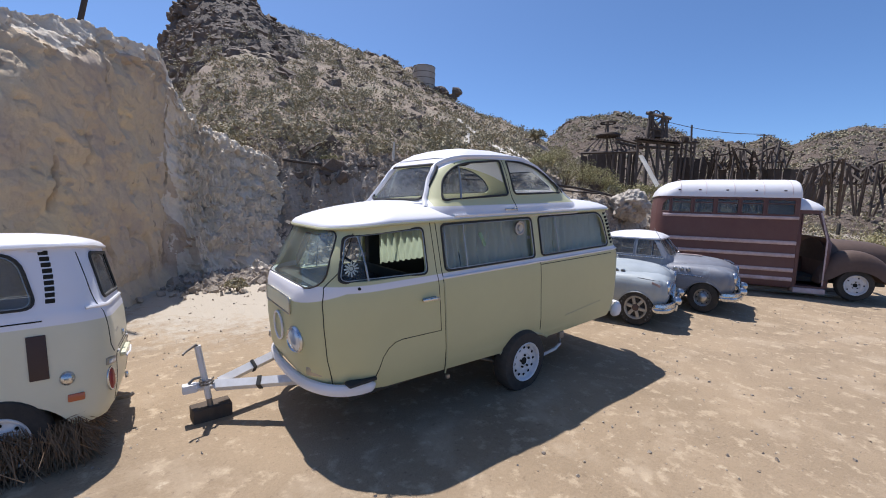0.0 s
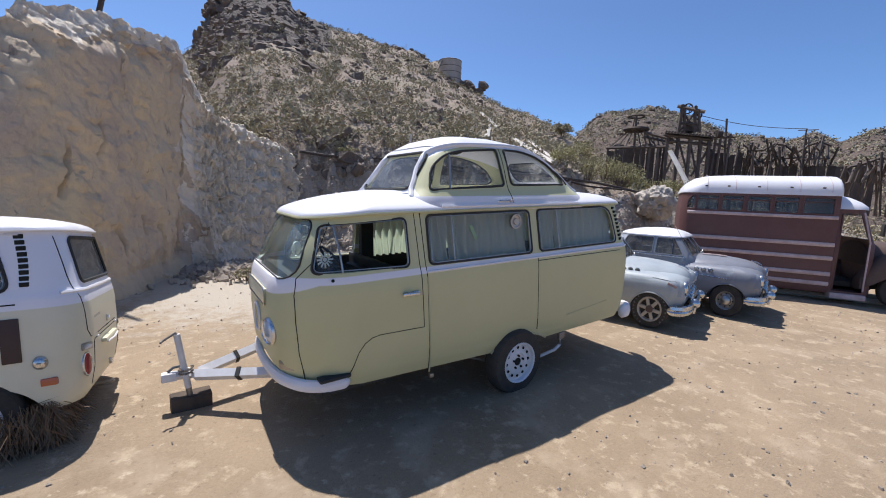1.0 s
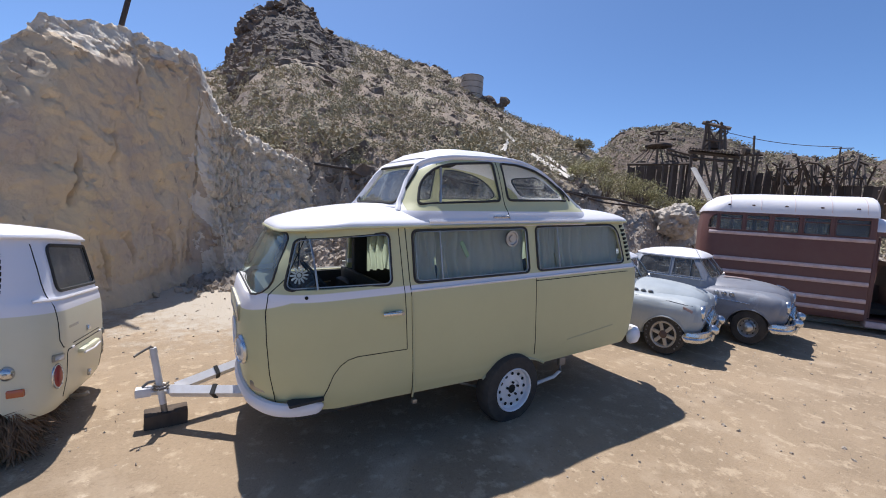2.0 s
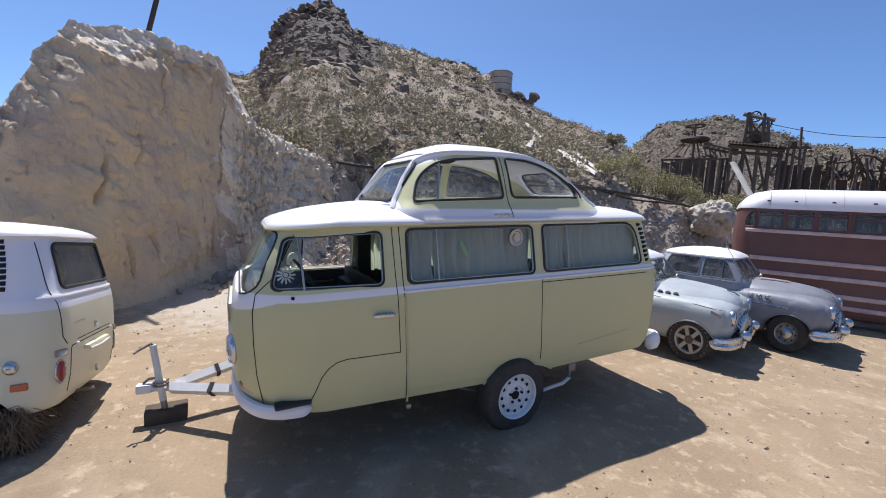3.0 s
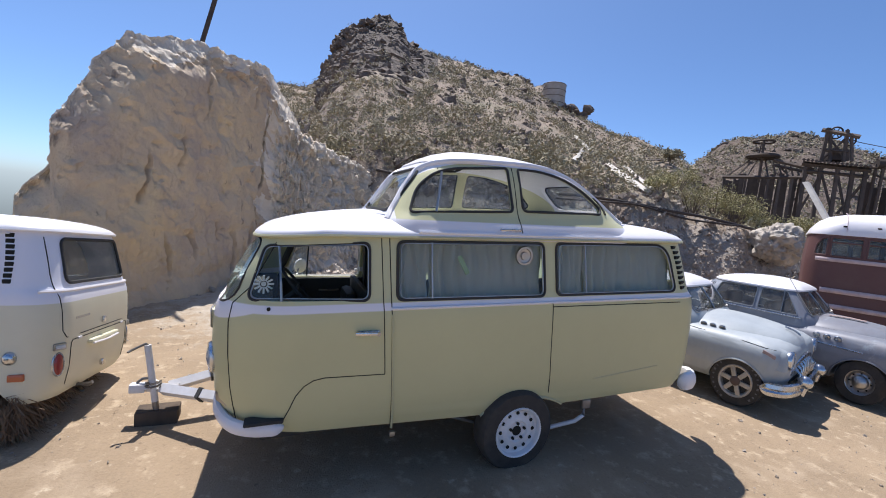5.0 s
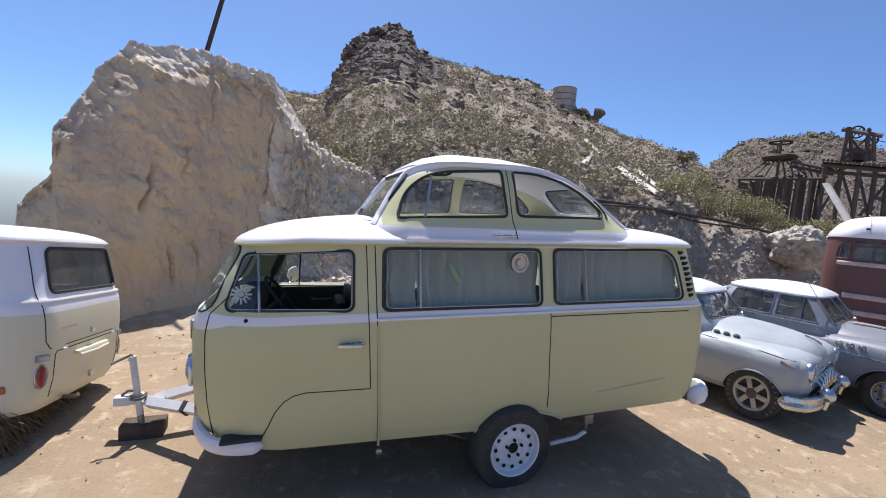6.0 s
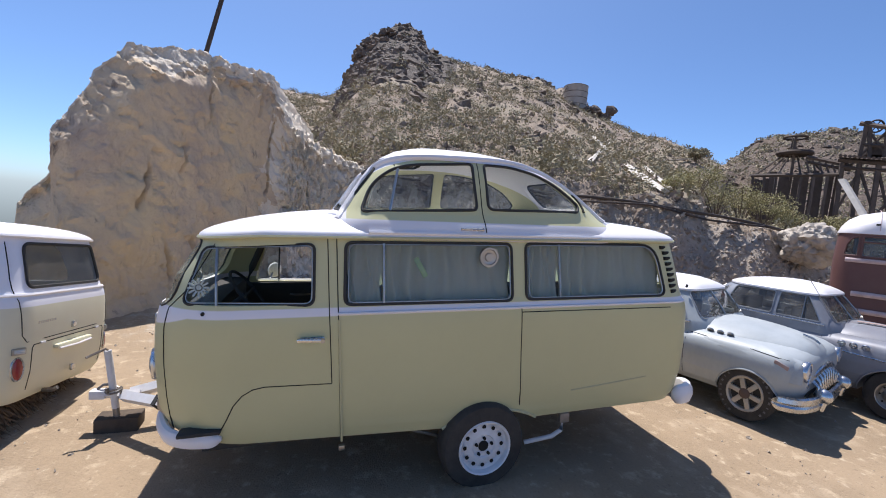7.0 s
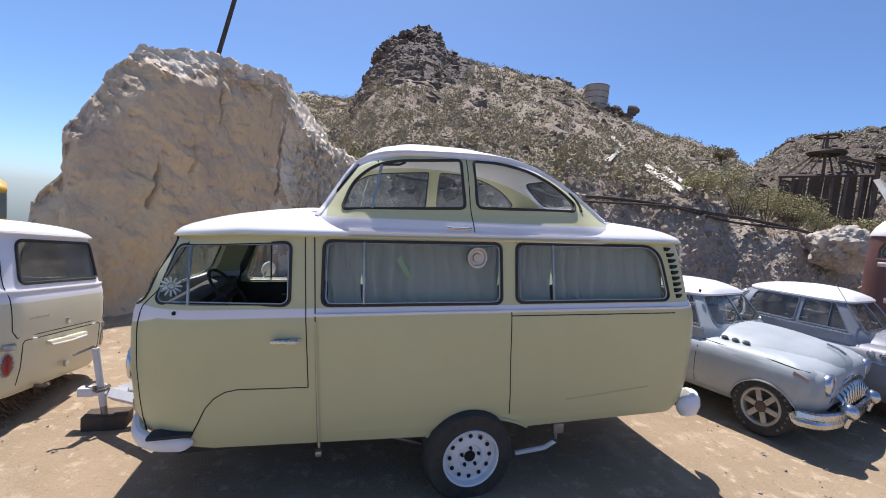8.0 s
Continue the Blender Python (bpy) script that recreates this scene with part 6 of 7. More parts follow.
def build_old_bus():
    bus = thing("old_bus", pose(12.24, -1.24, 0.0, 0, 0, -60.0) @ Matrix.Diagonal((0.94, 1, 1, 1)) @ Matrix.Translation((-4.45, -0.05, 0)), "faded maroon old bus with a chalky white roof", "bus")
    body = part("body", BUS_LOW.mesh([0.20, 0.25, 0.30, 0.4, 0.5, 0.9, 1.3, 1.6, 1.85, 2.0, 2.2, 2.35], 10), M_MAROON, bus)
    wins = [(0.36, 0.82), (0.89, 1.34), (1.42, 1.89), (1.96, 2.43), (2.51, 3.08)]
    quarter = [(0.13, 1.94), (0.15, 2.14), (0.22, 2.26), (0.31, 2.29), (0.31, 1.94)]
    cuts = [prism(rounded([(a, 1.93), (a, 2.29), (b, 2.29), (b, 1.93)], 0.03), "y", lo, hi) for a, b in wins for lo, hi in ((-0.3, 0.4), (1.8, 2.5))]
    cuts += [prism(rounded(quarter, 0.03), "y", lo, hi) for lo, hi in ((-0.3, 0.55), (1.65, 2.5))]
    carve(body, cuts, 0.04)
    part("roof", BUS_ROOF.mesh([2.335, 2.36, 2.42, 2.48, 2.54, 2.6, 2.65, 2.7, 2.74, 2.77, 2.787, 2.80, 2.81], 10), M_WHITE, bus, "chalky white domed roof")
    for x in (0.55, 1.15, 1.78, 2.42, 3.0):
        part("roof_seam", tube([(x, y, z) for y, z in [(0.01, 2.40), (0.025, 2.48), (0.085, 2.60), (0.20, 2.70), (0.42, 2.77), (0.68, 2.80)]], 0.006, 5), M_RAIL, bus)
    # small dark boxes added to stand in for holes in the roof
    for x in (0.52, 1.0, 1.62, 2.25, 2.85):
        part("roof_lamp", box((x - 0.03, 0.02, 2.49), (x + 0.03, 0.07, 2.52), 0.008), M_RUST if x > 0.6 else M_SEAM, bus)
    for z in (1.86, 1.27, 0.97, 0.62, 0.40):
        for far in (False, True):
            f = on_far if far else on_near
            part("rub_rail", tube([f(BUS_LOW, 0.012)(x, z) for x in np.linspace(0.30 if z < 1.8 else 0.16, 3.17, 26)], 0.024 if z < 1.8 else 0.02, 8, flat=1.9), M_RAIL, bus)
    for far in (False, True):
        f = on_far if far else on_near
        for a, b in wins:
            poly = rounded([(a, 1.93), (a, 2.29), (b, 2.29), (b, 1.93)], 0.03)
            w = part("window", tube([f(BUS_LOW, 0.002)(*q) for q in poly], 0.014, 6, True), M_MAROON, bus)
            clear(part("pane", pane(poly, f(BUS_LOW, -0.02)), M_SMOKE, w))
            part("sash", tube([f(BUS_LOW, 0.0)(a + 0.01, 2.19), f(BUS_LOW, 0.0)(b - 0.01, 2.19)], 0.014, 6), M_MAROON, w)
        poly = rounded(quarter, 0.03)
        w = part("window", tube([f(BUS_LOW, 0.002)(*q) for q in poly], 0.014, 6, True), M_MAROON, bus)
        clear(part("pane", pane(poly, f(BUS_LOW, -0.02)), M_SMOKE, w))
    # tail: white above the belt
    tail = part("tail_corner", Shell([(1.88, -0.012, 0.17, -0.012, 0.38, 0.02), (2.34, 0.016, 0.17, 0.016, 0.40, 0.02)], 2.2).mesh([1.88, 2.0, 2.1, 2.2, 2.34], 10), M_WHITE, bus, "chalky white corner round the rear window")
    carve(tail, [prism(rounded(quarter, 0.03), "y", lo, hi) for lo, hi in ((-0.3, 0.55), (1.65, 2.5))], 0.03)
    part("floor", box((0.2, 0.1, 0.55), (3.15, 2.1, 0.62), 0.02), M_DARK, bus)
    for j in range(4):
        s_ = part("bench", box((0.6 + 0.62 * j, 0.15, 0.95), (1.0 + 0.62 * j, 2.05, 1.10), 0.04), M_SEAT, bus)
        part("bench_back", box((0.55 + 0.62 * j, 0.15, 1.08), (0.64 + 0.62 * j, 2.05, 1.60), 0.04), M_SEAT, s_)
    # cab: low roof, door opening, screen pillar
    cabsh = Shell([(0.22, 3.19, 3.98, 0.06, 0.02, 0.2), (1.30, 3.19, 3.98, 0.03, 0.02, 0.3), (1.34, 3.19, 3.96, 0.04, 0.02, 0.3), (2.10, 3.19, 3.72, 0.10, 0.02, 0.3)], 2.2)
    cab = part("cab", cabsh.mesh([0.22, 0.6, 1.0, 1.3, 1.34, 1.6, 1.9, 2.1], 8), M_MAROON, bus)
    carve(cab, [prism(rounded([(3.25, 0.26), (3.25, 1.98), (3.60, 1.98), (3.80, 1.36), (3.80, 0.26)], 0.04), "y", lo, hi) for lo, hi in ((-0.2, 0.5), (1.7, 2.5))] + [prism(rounded([(0.28, 1.42), (0.34, 1.98), (1.86, 1.98), (1.92, 1.42)], 0.08), "x", 3.5, 4.3)], 0.035)
    croof = Shell([(2.06, 3.17, 3.80, 0.06, 0.03, 0.35), (2.12, 3.17, 3.80, 0.08, 0.03, 0.36), (2.22, 3.17, 3.70, 0.16, 0.03, 0.36), (2.32, 3.17, 3.52, 0.32, 0.03, 0.3), (2.37, 3.17, 3.36, 0.6, 0.03, 0.1)], 2.2)
    part("cab_roof", croof.mesh([2.06, 2.12, 2.17, 2.22, 2.27, 2.32, 2.35, 2.37], 8), M_WHITE, bus)
    dr = part("folding_door", box((3.27, 0.10, 0.28), (3.30, 0.45, 1.95), 0.008), M_MAROON, bus)
    part("door_edge", tube([(3.80, 0.04, 0.30), (3.80, 0.05, 1.36), (3.64, 0.09, 2.0)], 0.018, 8), M_RAIL, bus)
    part("step_board", box((3.22, -0.02, 0.10), (3.86, 0.30, 0.22), 0.02), M_RAIL, bus)
    wm = pose(3.55, 1.60, 1.35, 0, -50, 0)
    part("steering_wheel", tube([wm @ Vector((0.24 * math.cos(a), 0.24 * math.sin(a), 0)) for a in (2 * math.pi * j / 28 for j in range(28))], 0.013, 6, True), M_RUBBER, bus)
    part("driver_seat", box((3.0, 1.35, 0.9), (3.4, 1.85, 1.6), 0.06), M_SEAT, bus)
    part("mirror", box((3.90, -0.14, 1.52), (3.94, -0.02, 1.78), 0.015), M_DARK, bus)
    # bonnet and fenders
    part("bonnet", along(spread([(3.90, 0.72, 0.85, 1.36), (4.3, 0.66, 0.85, 1.37), (4.8, 0.58, 0.82, 1.35), (5.2, 0.50, 0.78, 1.30), (5.36, 0.44, 0.7, 1.22)]), cy=1.1), M_RUST, bus, "rusty brown bonnet")
    for cyv in (0.28, 1.92):
        part("front_fender", along(spread([(3.75, 0.20, 0.35, 0.62), (3.98, 0.26, 0.50, 0.98), (4.2, 0.28, 0.66, 1.13), (4.45, 0.28, 0.70, 1.16), (4.75, 0.27, 0.62, 1.08), (5.0, 0.24, 0.45, 0.90), (5.15, 0.18, 0.40, 0.66)]), cy=cyv), M_RUST, bus)
    part("front_bumper", box((5.40, 0.2, 0.42), (5.48, 2.0, 0.60), 0.02), M_RUST, bus)
    part("radiator", box((5.25, 0.72, 0.6), (5.40, 1.48, 1.22), 0.05), M_RUST, bus)
    part("chassis", box((0.4, 0.5, 0.32), (5.2, 1.7, 0.44), 0.02), M_DARK, bus)
    for xc in (0.95, 4.45):
        for yv, s in ((0.16, -1), (2.04, 1)):
            steel_wheel(bus, pose(xc, yv, 0.37), 0.37, 0.23, 0.2, 5, M_STEEL, side=s)
    return bus


build_old_bus()

# ---------------------------------------------------------------- things on the hills


def spot(az, el, lo=9.0):
    """The place where the line of sight from HUB at that bearing and height meets the land."""
    ca, sa, te = math.cos(radians(az)), math.sin(radians(az)), math.tan(radians(el))
    r = lo
    while r < 240:
        if HUB[2] + r * te < land(HUB[0] + r * ca, HUB[1] + r * sa):
            break
        r *= 1.012
    return Vector((HUB[0] + r * ca, HUB[1] + r * sa, HUB[2] + r * te))


def at(az, el, r):
    return Vector((HUB[0] + r * math.cos(radians(az)), HUB[1] + r * math.sin(radians(az)), HUB[2] + r * math.tan(radians(el))))


M_LEAF = material("dry_shrub_leaves", (0.29, 0.265, 0.165), 0.9, var=(0.36, 0.31, 0.21), grain=0.9, stain=0.2, amount=0.6)
M_LEAF_GREEN = material("olive_bush_leaves", (0.27, 0.26, 0.115), 0.85, var=(0.40, 0.35, 0.19), grain=3, stain=0.5, amount=0.6)
M_TWIG = material("grey_twigs", (0.20, 0.16, 0.12), 0.9, var=(0.12, 0.09, 0.07), grain=5)
M_ROCK = material("loose_rock", (0.29, 0.23, 0.178), 0.95, var=(0.19, 0.15, 0.12), grain=3, stain=0.7, amount=0.6, bump=0.02, bump_scale=18)
M_DARK_ROCK = material("dark_crag", (0.20, 0.155, 0.122), 0.95, var=(0.12, 0.095, 0.08), grain=1.2, stain=0.3, amount=0.6, bump=0.1, bump_scale=4)
M_BLEACHED = material("bleached_plank", (0.62, 0.58, 0.52), 0.85, var=(0.42, 0.38, 0.33), grain=12, stain=2, amount=0.5)
M_TIMBER = material("dark_mine_timber", (0.09, 0.072, 0.062), 0.9, var=(0.16, 0.125, 0.105), grain=6, stain=1.0, amount=0.6, piece=0.35)
M_IRON = material("dark_iron", (0.05, 0.045, 0.045), 0.7, 0.3, var=(0.1, 0.07, 0.05), grain=6)
M_TANK = material("pale_rusty_tank", (0.55, 0.48, 0.41), 0.7, var=(0.40, 0.33, 0.27), grain=3, stain=0.6, amount=0.6)


def leaf_cluster(verts, faces, rnd, c, rx, rz, count, leaf):
    """Small leaves on the shell of an uneven mound round c."""
    for _ in range(count):
        a, u = rnd.uniform(0, 6.283), rnd.uniform(0.05, 1.0)
        k = rnd.uniform(0.55, 1.05)
        h = math.sqrt(1 - u * u)
        p = c + Vector((rx * k * h * math.cos(a), rx * k * h * math.sin(a), rz * k * u))
        d1 = Vector((rnd.uniform(-1, 1), rnd.uniform(-1, 1), rnd.uniform(-0.4, 1))).normalized() * leaf * rnd.uniform(0.6, 1.3)
        d2 = d1.cross(Vector((rnd.uniform(-1, 1), rnd.uniform(-1, 1), rnd.uniform(-1, 1)))).normalized() * leaf * 0.45
        n = len(verts)
        verts += [p - d2, p + d2, p + d1]
        faces.append((n, n + 1, n + 2))


def stuff(name, verts, faces, mat, label, category, smooth=False):
    me = bpy.data.meshes.new(name)
    me.from_pydata([tuple(v) for v in verts], [], faces)
    me.materials.append(mat)
    if smooth:
        me.polygons.foreach_set("use_smooth", [True] * len(faces))
    return tagged(new(name, me), label, category, kind="stuff")


def scatter_shrubs():
    rnd = random.Random(11)
    v, f = [], []
    for _ in range(11000):
        az = rnd.uniform(2, 99)
        r0, r1 = curve_at(FOOT, az) + 2.6, curve_at(CREST, az)
        r = r0 + (r1 - r0) * rnd.random() ** 1.25
        x, y = HUB[0] + r * math.cos(radians(az)), HUB[1] + r * math.sin(radians(az))
        if fbm(x * 0.07, y * 0.07, 3.0, 3) < -0.12 and rnd.random() < 0.75:
            continue
        if 74 < az < 89 and math.degrees(math.atan2(land(x, y, False) - HUB[2], r)) > 16.9 and rnd.random() < 0.85:
            continue  # the bare crag
        s = rnd.uniform(0.14, 0.40) * (1 + 0.005 * r) * rnd.choice((0.6, 0.8, 1, 1.0, 1.5))
        n = int(60 if r < 35 else 34 if r < 70 else 22)
        leaf_cluster(v, f, rnd, Vector((x, y, land(x, y) - 0.05)), s, s * rnd.uniform(0.8, 1.5), n, s * (0.22 if r < 35 else 0.30))
    for _ in range(1800):  # the far hill behind the mine
        az, r = rnd.uniform(3, 39.5), rnd.uniform(34, 185)
        x, y = HUB[0] + r * math.cos(radians(az)), HUB[1] + r * math.sin(radians(az))
        s = rnd.uniform(0.3, 0.9) * (0.5 + 0.008 * r)
        leaf_cluster(v, f, rnd, Vector((x, y, land(x, y) - 0.1)), s, s * rnd.uniform(0.7, 1.1), 18, s * 0.36)
    stuff("hill_scrub", v, f, M_LEAF, "dry grey-green desert scrub on the hillside", "shrubs")


def rock_mesh(verts, faces, rnd, c, s):
    base = [Vector(q) for q in ((1, 0, 0), (-1, 0, 0), (0, 1, 0), (0, -1, 0), (0, 0, 1), (0, 0, -1), (0.6, 0.6, 0.5), (-0.6, 0.6, 0.5), (-0.6, -0.6, 0.5), (0.6, -0.6, 0.5))]
    tri = ((0, 2, 6), (6, 2, 4), (6, 4, 0), (2, 1, 7), (7, 1, 4), (7, 4, 2), (1, 3, 8), (8, 3, 4), (8, 4, 1), (3, 0, 9), (9, 0, 4), (9, 4, 3), (2, 0, 5), (1, 2, 5), (3, 1, 5), (0, 3, 5))
    rot = Euler((rnd.uniform(0, 6), rnd.uniform(0, 6), rnd.uniform(0, 6))).to_matrix()
    sc = Vector((rnd.uniform(0.6, 1.3), rnd.uniform(0.6, 1.2), rnd.uniform(0.45, 0.9))) * s
    n = len(verts)
    for b in base:
        q = b * rnd.uniform(0.75, 1.15)
        verts.append(c + rot @ Vector((q.x * sc.x, q.y * sc.y, q.z * sc.z)))
    faces += [tuple(n + i for i in t) for t in tri]


def boulder_kinds(count, seed):
    """A few weathered boulder shapes as (points, faces)."""
    out = []
    for k in range(count):
        bm = bmesh.new()
        rnd = random.Random(seed * 10 + k)
        bmesh.ops.create_icosphere(bm, subdivisions=2, radius=1.0)
        cuts = [(Vector((rnd.gauss(0, 1), rnd.gauss(0, 1), rnd.gauss(0, 1))).normalized(), rnd.uniform(0.45, 0.8)) for _ in range(14)]
        for v in bm.verts:
            for nrm, d in cuts:  # broken faces
                over = v.co.dot(nrm) - d
                if over > 0:
                    v.co -= nrm * over
            c = v.co.copy()
            v.co = c * (1 + 0.35 * fbm(c.x * 2.6 + 7 * k, c.y * 2.6, c.z * 2.6 + seed, 4, 0.6))
        bm.verts.index_update()
        out.append(([v.co.copy() for v in bm.verts], [tuple(q.index for q in f.verts) for f in bm.faces]))
        bm.free()
    return out


KINDS = boulder_kinds(8, 3)


def boulder(verts, faces, rnd, c, s):
    pts, tri = rnd.choice(KINDS)
    m = Euler((rnd.uniform(-0.5, 0.5), rnd.uniform(-0.5, 0.5), rnd.uniform(0, 6))).to_matrix() @ Matrix.Diagonal((s * rnd.uniform(0.7, 1.4), s * rnd.uniform(0.7, 1.2), s * rnd.uniform(0.5, 0.9)))
    n = len(verts)
    verts += [c + m @ p for p in pts]
    faces += [tuple(n + i for i in t) for t in tri]


def scatter_rocks():
    rnd = random.Random(21)
    v, f, v2, f2, v3, f3 = [], [], [], [], [], []
    for _ in range(20000):  # talus on the cut bank
        az = rnd.uniform(8, 92)
        r = curve_at(FOOT, az) + abs(rnd.gauss(1.4, 1.2)) - 0.4
        x, y = HUB[0] + r * math.cos(radians(az)), HUB[1] + r * math.sin(radians(az))
        rock_mesh(v, f, rnd, Vector((x, y, land(x, y))), rnd.choice((0.018, 0.022, 0.03, 0.03, 0.04, 0.05, 0.065, 0.11)) * rnd.uniform(0.7, 1.2))
    for _ in range(7000):  # hillside
        az = rnd.uniform(12, 98)
        r0, r1 = curve_at(FOOT, az) + 2.0, curve_at(CREST, az)
        r = r0 + (r1 - r0) * rnd.random() ** 1.5
        x, y = HUB[0] + r * math.cos(radians(az)), HUB[1] + r * math.sin(radians(az))
        if 73 < az < 90 and math.degrees(math.atan2(land(x, y, False) - HUB[2], r)) > 16.8:
            continue
        rock_mesh(v2, f2, rnd, Vector((x, y, land(x, y))), rnd.choice((0.05, 0.07, 0.09, 0.12, 0.16, 0.24)) * (0.7 + 0.010 * r) * rnd.uniform(0.7, 1.2))
    for az0, az1, s0, s1, count, size in ((75.5, 88.0, 0.82, 0.985, 420, 1.25), (75.0, 88.5, 0.22, 0.90, 1500, 0.85), (73.0, 77.0, 0.30, 0.80, 160, 0.7), (58.5, 69.5, 0.95, 1.0, 170, 1.2), (54.0, 58.0, 0.90, 0.97, 60, 1.0), (88.0, 96.0, 0.94, 1.0, 60, 1.1), (28.0, 38.0, 0.9, 1.0, 160, 2.4)):
        for _ in range(count):  # crags along the crest
            az = rnd.uniform(az0, az1)
            r0, r1 = curve_at(FOOT, az), curve_at(CREST, az)
            r = r0 + (r1 - r0) * rnd.uniform(s0, s1)
            x, y = HUB[0] + r * math.cos(radians(az)), HUB[1] + r * math.sin(radians(az))
            boulder(v3, f3, rnd, Vector((x, y, land(x, y) - size * 0.35)), size * rnd.uniform(0.3, 1.0))
    for az, el, n_, sz in ((69.8, 11.1, 34, 1.5), (63.0, 11.9, 30, 1.3), (72.0, 8.4, 30, 1.0), (66.1, 13.1, 22, 1.3), (77.4, 14.8, 26, 1.5), (58.0, 14.6, 40, 2.2), (71.8, 18.2, 60, 2.6), (69.0, 18.5, 60, 2.8), (65.0, 17.8, 50, 2.6), (74.5, 10.2, 60, 2.0), (68.2, 9.4, 50, 1.8), (76.0, 7.6, 50, 1.3), (60.0, 13.2, 40, 1.5), (82.0, 17.6, 80, 3.0), (80.0, 16.2, 60, 2.4)):
        c = spot(az, el)  # outcrops on the slope
        for _ in range(n_):
            x, y = c.x + rnd.gauss(0, sz * 2.2), c.y + rnd.gauss(0, sz)
            boulder(v3, f3, rnd, Vector((x, y, land(x, y) - sz * 0.22)), sz * rnd.uniform(0.10, 0.42))
    for _ in range(1500):  # stones on the far hill
        az, r = rnd.uniform(3, 39.5), rnd.uniform(32, 185)
        x, y = HUB[0] + r * math.cos(radians(az)), HUB[1] + r * math.sin(radians(az))
        boulder(v3, f3, rnd, Vector((x, y, land(x, y) - 0.1)), rnd.uniform(0.2, 0.9) * (0.4 + 0.006 * r))
    for _ in range(6500):  # small stones on the yard and at the cliff's foot
        x, y = rnd.uniform(-3, 16), rnd.uniform(-3.2, 10.5)
        if math.hypot(x - HUB[0], y - HUB[1]) > 12 or (x > -0.4 and x < 4.7 and -0.4 < y < 2.0):
            continue
        rock_mesh(v, f, rnd, Vector((x, y, land(x, y) + 0.002)), rnd.choice((0.004, 0.005, 0.006, 0.007, 0.009, 0.012, 0.02)) * rnd.uniform(0.7, 1.3) * (1.4 if y > 4.5 else 1.0))
    for _ in range(4200):  # rubble heap at the foot of the broken bank beside the cliff
        t = rnd.random()
        x, y = 0.0 + 3.4 * t + rnd.gauss(0, 0.35), 8.3 + 1.6 * t - abs(rnd.gauss(0, 0.8))
        rock_mesh(v, f, rnd, Vector((x, y, land(x, y) + 0.02)), rnd.choice((0.015, 0.02, 0.03, 0.05, 0.08, 0.14)) * rnd.uniform(0.7, 1.3))
    stuff("bank_rubble", v, f, M_BANK, "pale loose rubble lying on the cut bank", "rubble")
    stuff("hill_rocks", v2, f2, M_ROCK, "brown broken rocks strewn over the hillside", "rocks")
    stuff("crest_crags", v3, f3, M_DARK_ROCK, "dark jagged crags along the hill crest", "crags")


scatter_shrubs()
scatter_rocks()


def build_bush(name, c, rx, rz, count, leaf, mat, label, seed):
    """A bush: several stems with a crown of small leaves."""
    rnd = random.Random(seed)
    ob = thing(name, Matrix.Translation(c), label, "bush", "bushes by the bank")
    v, f = [], []
    for j in range(22):
        a, k = rnd.uniform(0, 6.28), rnd.uniform(0.35, 0.95)
        tip = Vector((rx * k * math.cos(a), rx * k * math.sin(a), rz * rnd.uniform(0.55, 1.0)))
        if j % 2:
            part("stem", tube([Vector((0, 0, -0.1)), tip * 0.5 + Vector((0, 0, 0.1 * rz)), tip], 0.012 * rz + 0.006, 5, taper=0.35), M_TWIG, ob)
        leaf_cluster(v, f, rnd, tip - Vector((0, 0, rz * 0.25)), rx * 0.34, rz * 0.34, count // 22, leaf)
    me = bpy.data.meshes.new("crown")
    me.from_pydata([tuple(q) for q in v], [], f)
    me.materials.append(mat)
    cr = new("crown", me)
    cr.parent = ob
    return ob


BUSHES = [(38.8, 4.2, 1.25, 1.6, 1), (36.6, 4.0, 1.2, 1.7, 2), (34.4, 3.6, 1.1, 1.5, 3), (32.2, 3.0, 0.9, 1.1, 4), (40.8, 5.0, 1.0, 1.2, 5), (26.4, 3.2, 1.0, 1.2, 6), (24.0, 3.0, 0.8, 0.9, 7), (42.6, 5.0, 0.7, 0.8, 8),
          (7.6, 2.4, 1.3, 1.8, 9), (5.2, 2.2, 1.2, 1.6, 10), (11.0, 2.6, 0.9, 1.0, 11), (29.6, 3.2, 0.8, 1.0, 12)]
for az, el, rx_, rz_, sd in BUSHES:
    p = spot(az, el)
    if (p - Vector(HUB)).length > 30:
        p = at(az, el, 18.5)
        p.z = land(p.x, p.y)
    build_bush("bush", p, rx_ * 0.75, rz_ * 0.85, 1700, 0.05, M_LEAF_GREEN, "olive green leafy bush on the bank", sd)
p = spot(41.9, 8.7)
build_bush("bush", p, 0.85, 1.15, 1300, 0.13, M_LEAF, "dark rounded shrub on the ridge", 31)
build_bush("bush", spot(73.4, 4.7), 0.35, 0.4, 500, 0.05, M_LEAF_GREEN, "yellow-green small bush above the bank", 32)
build_bush("bush", (0.80, 6.45, 0.0), 0.24, 0.26, 420, 0.05, M_LEAF, "small dry bush at the foot of the bank", 33)


def beam(parent, a, b, w, name="beam", mat=None, n=4):
    return part(name, tube([a, b], w * 0.55, n), mat or M_TIMBER, parent, smooth=False)


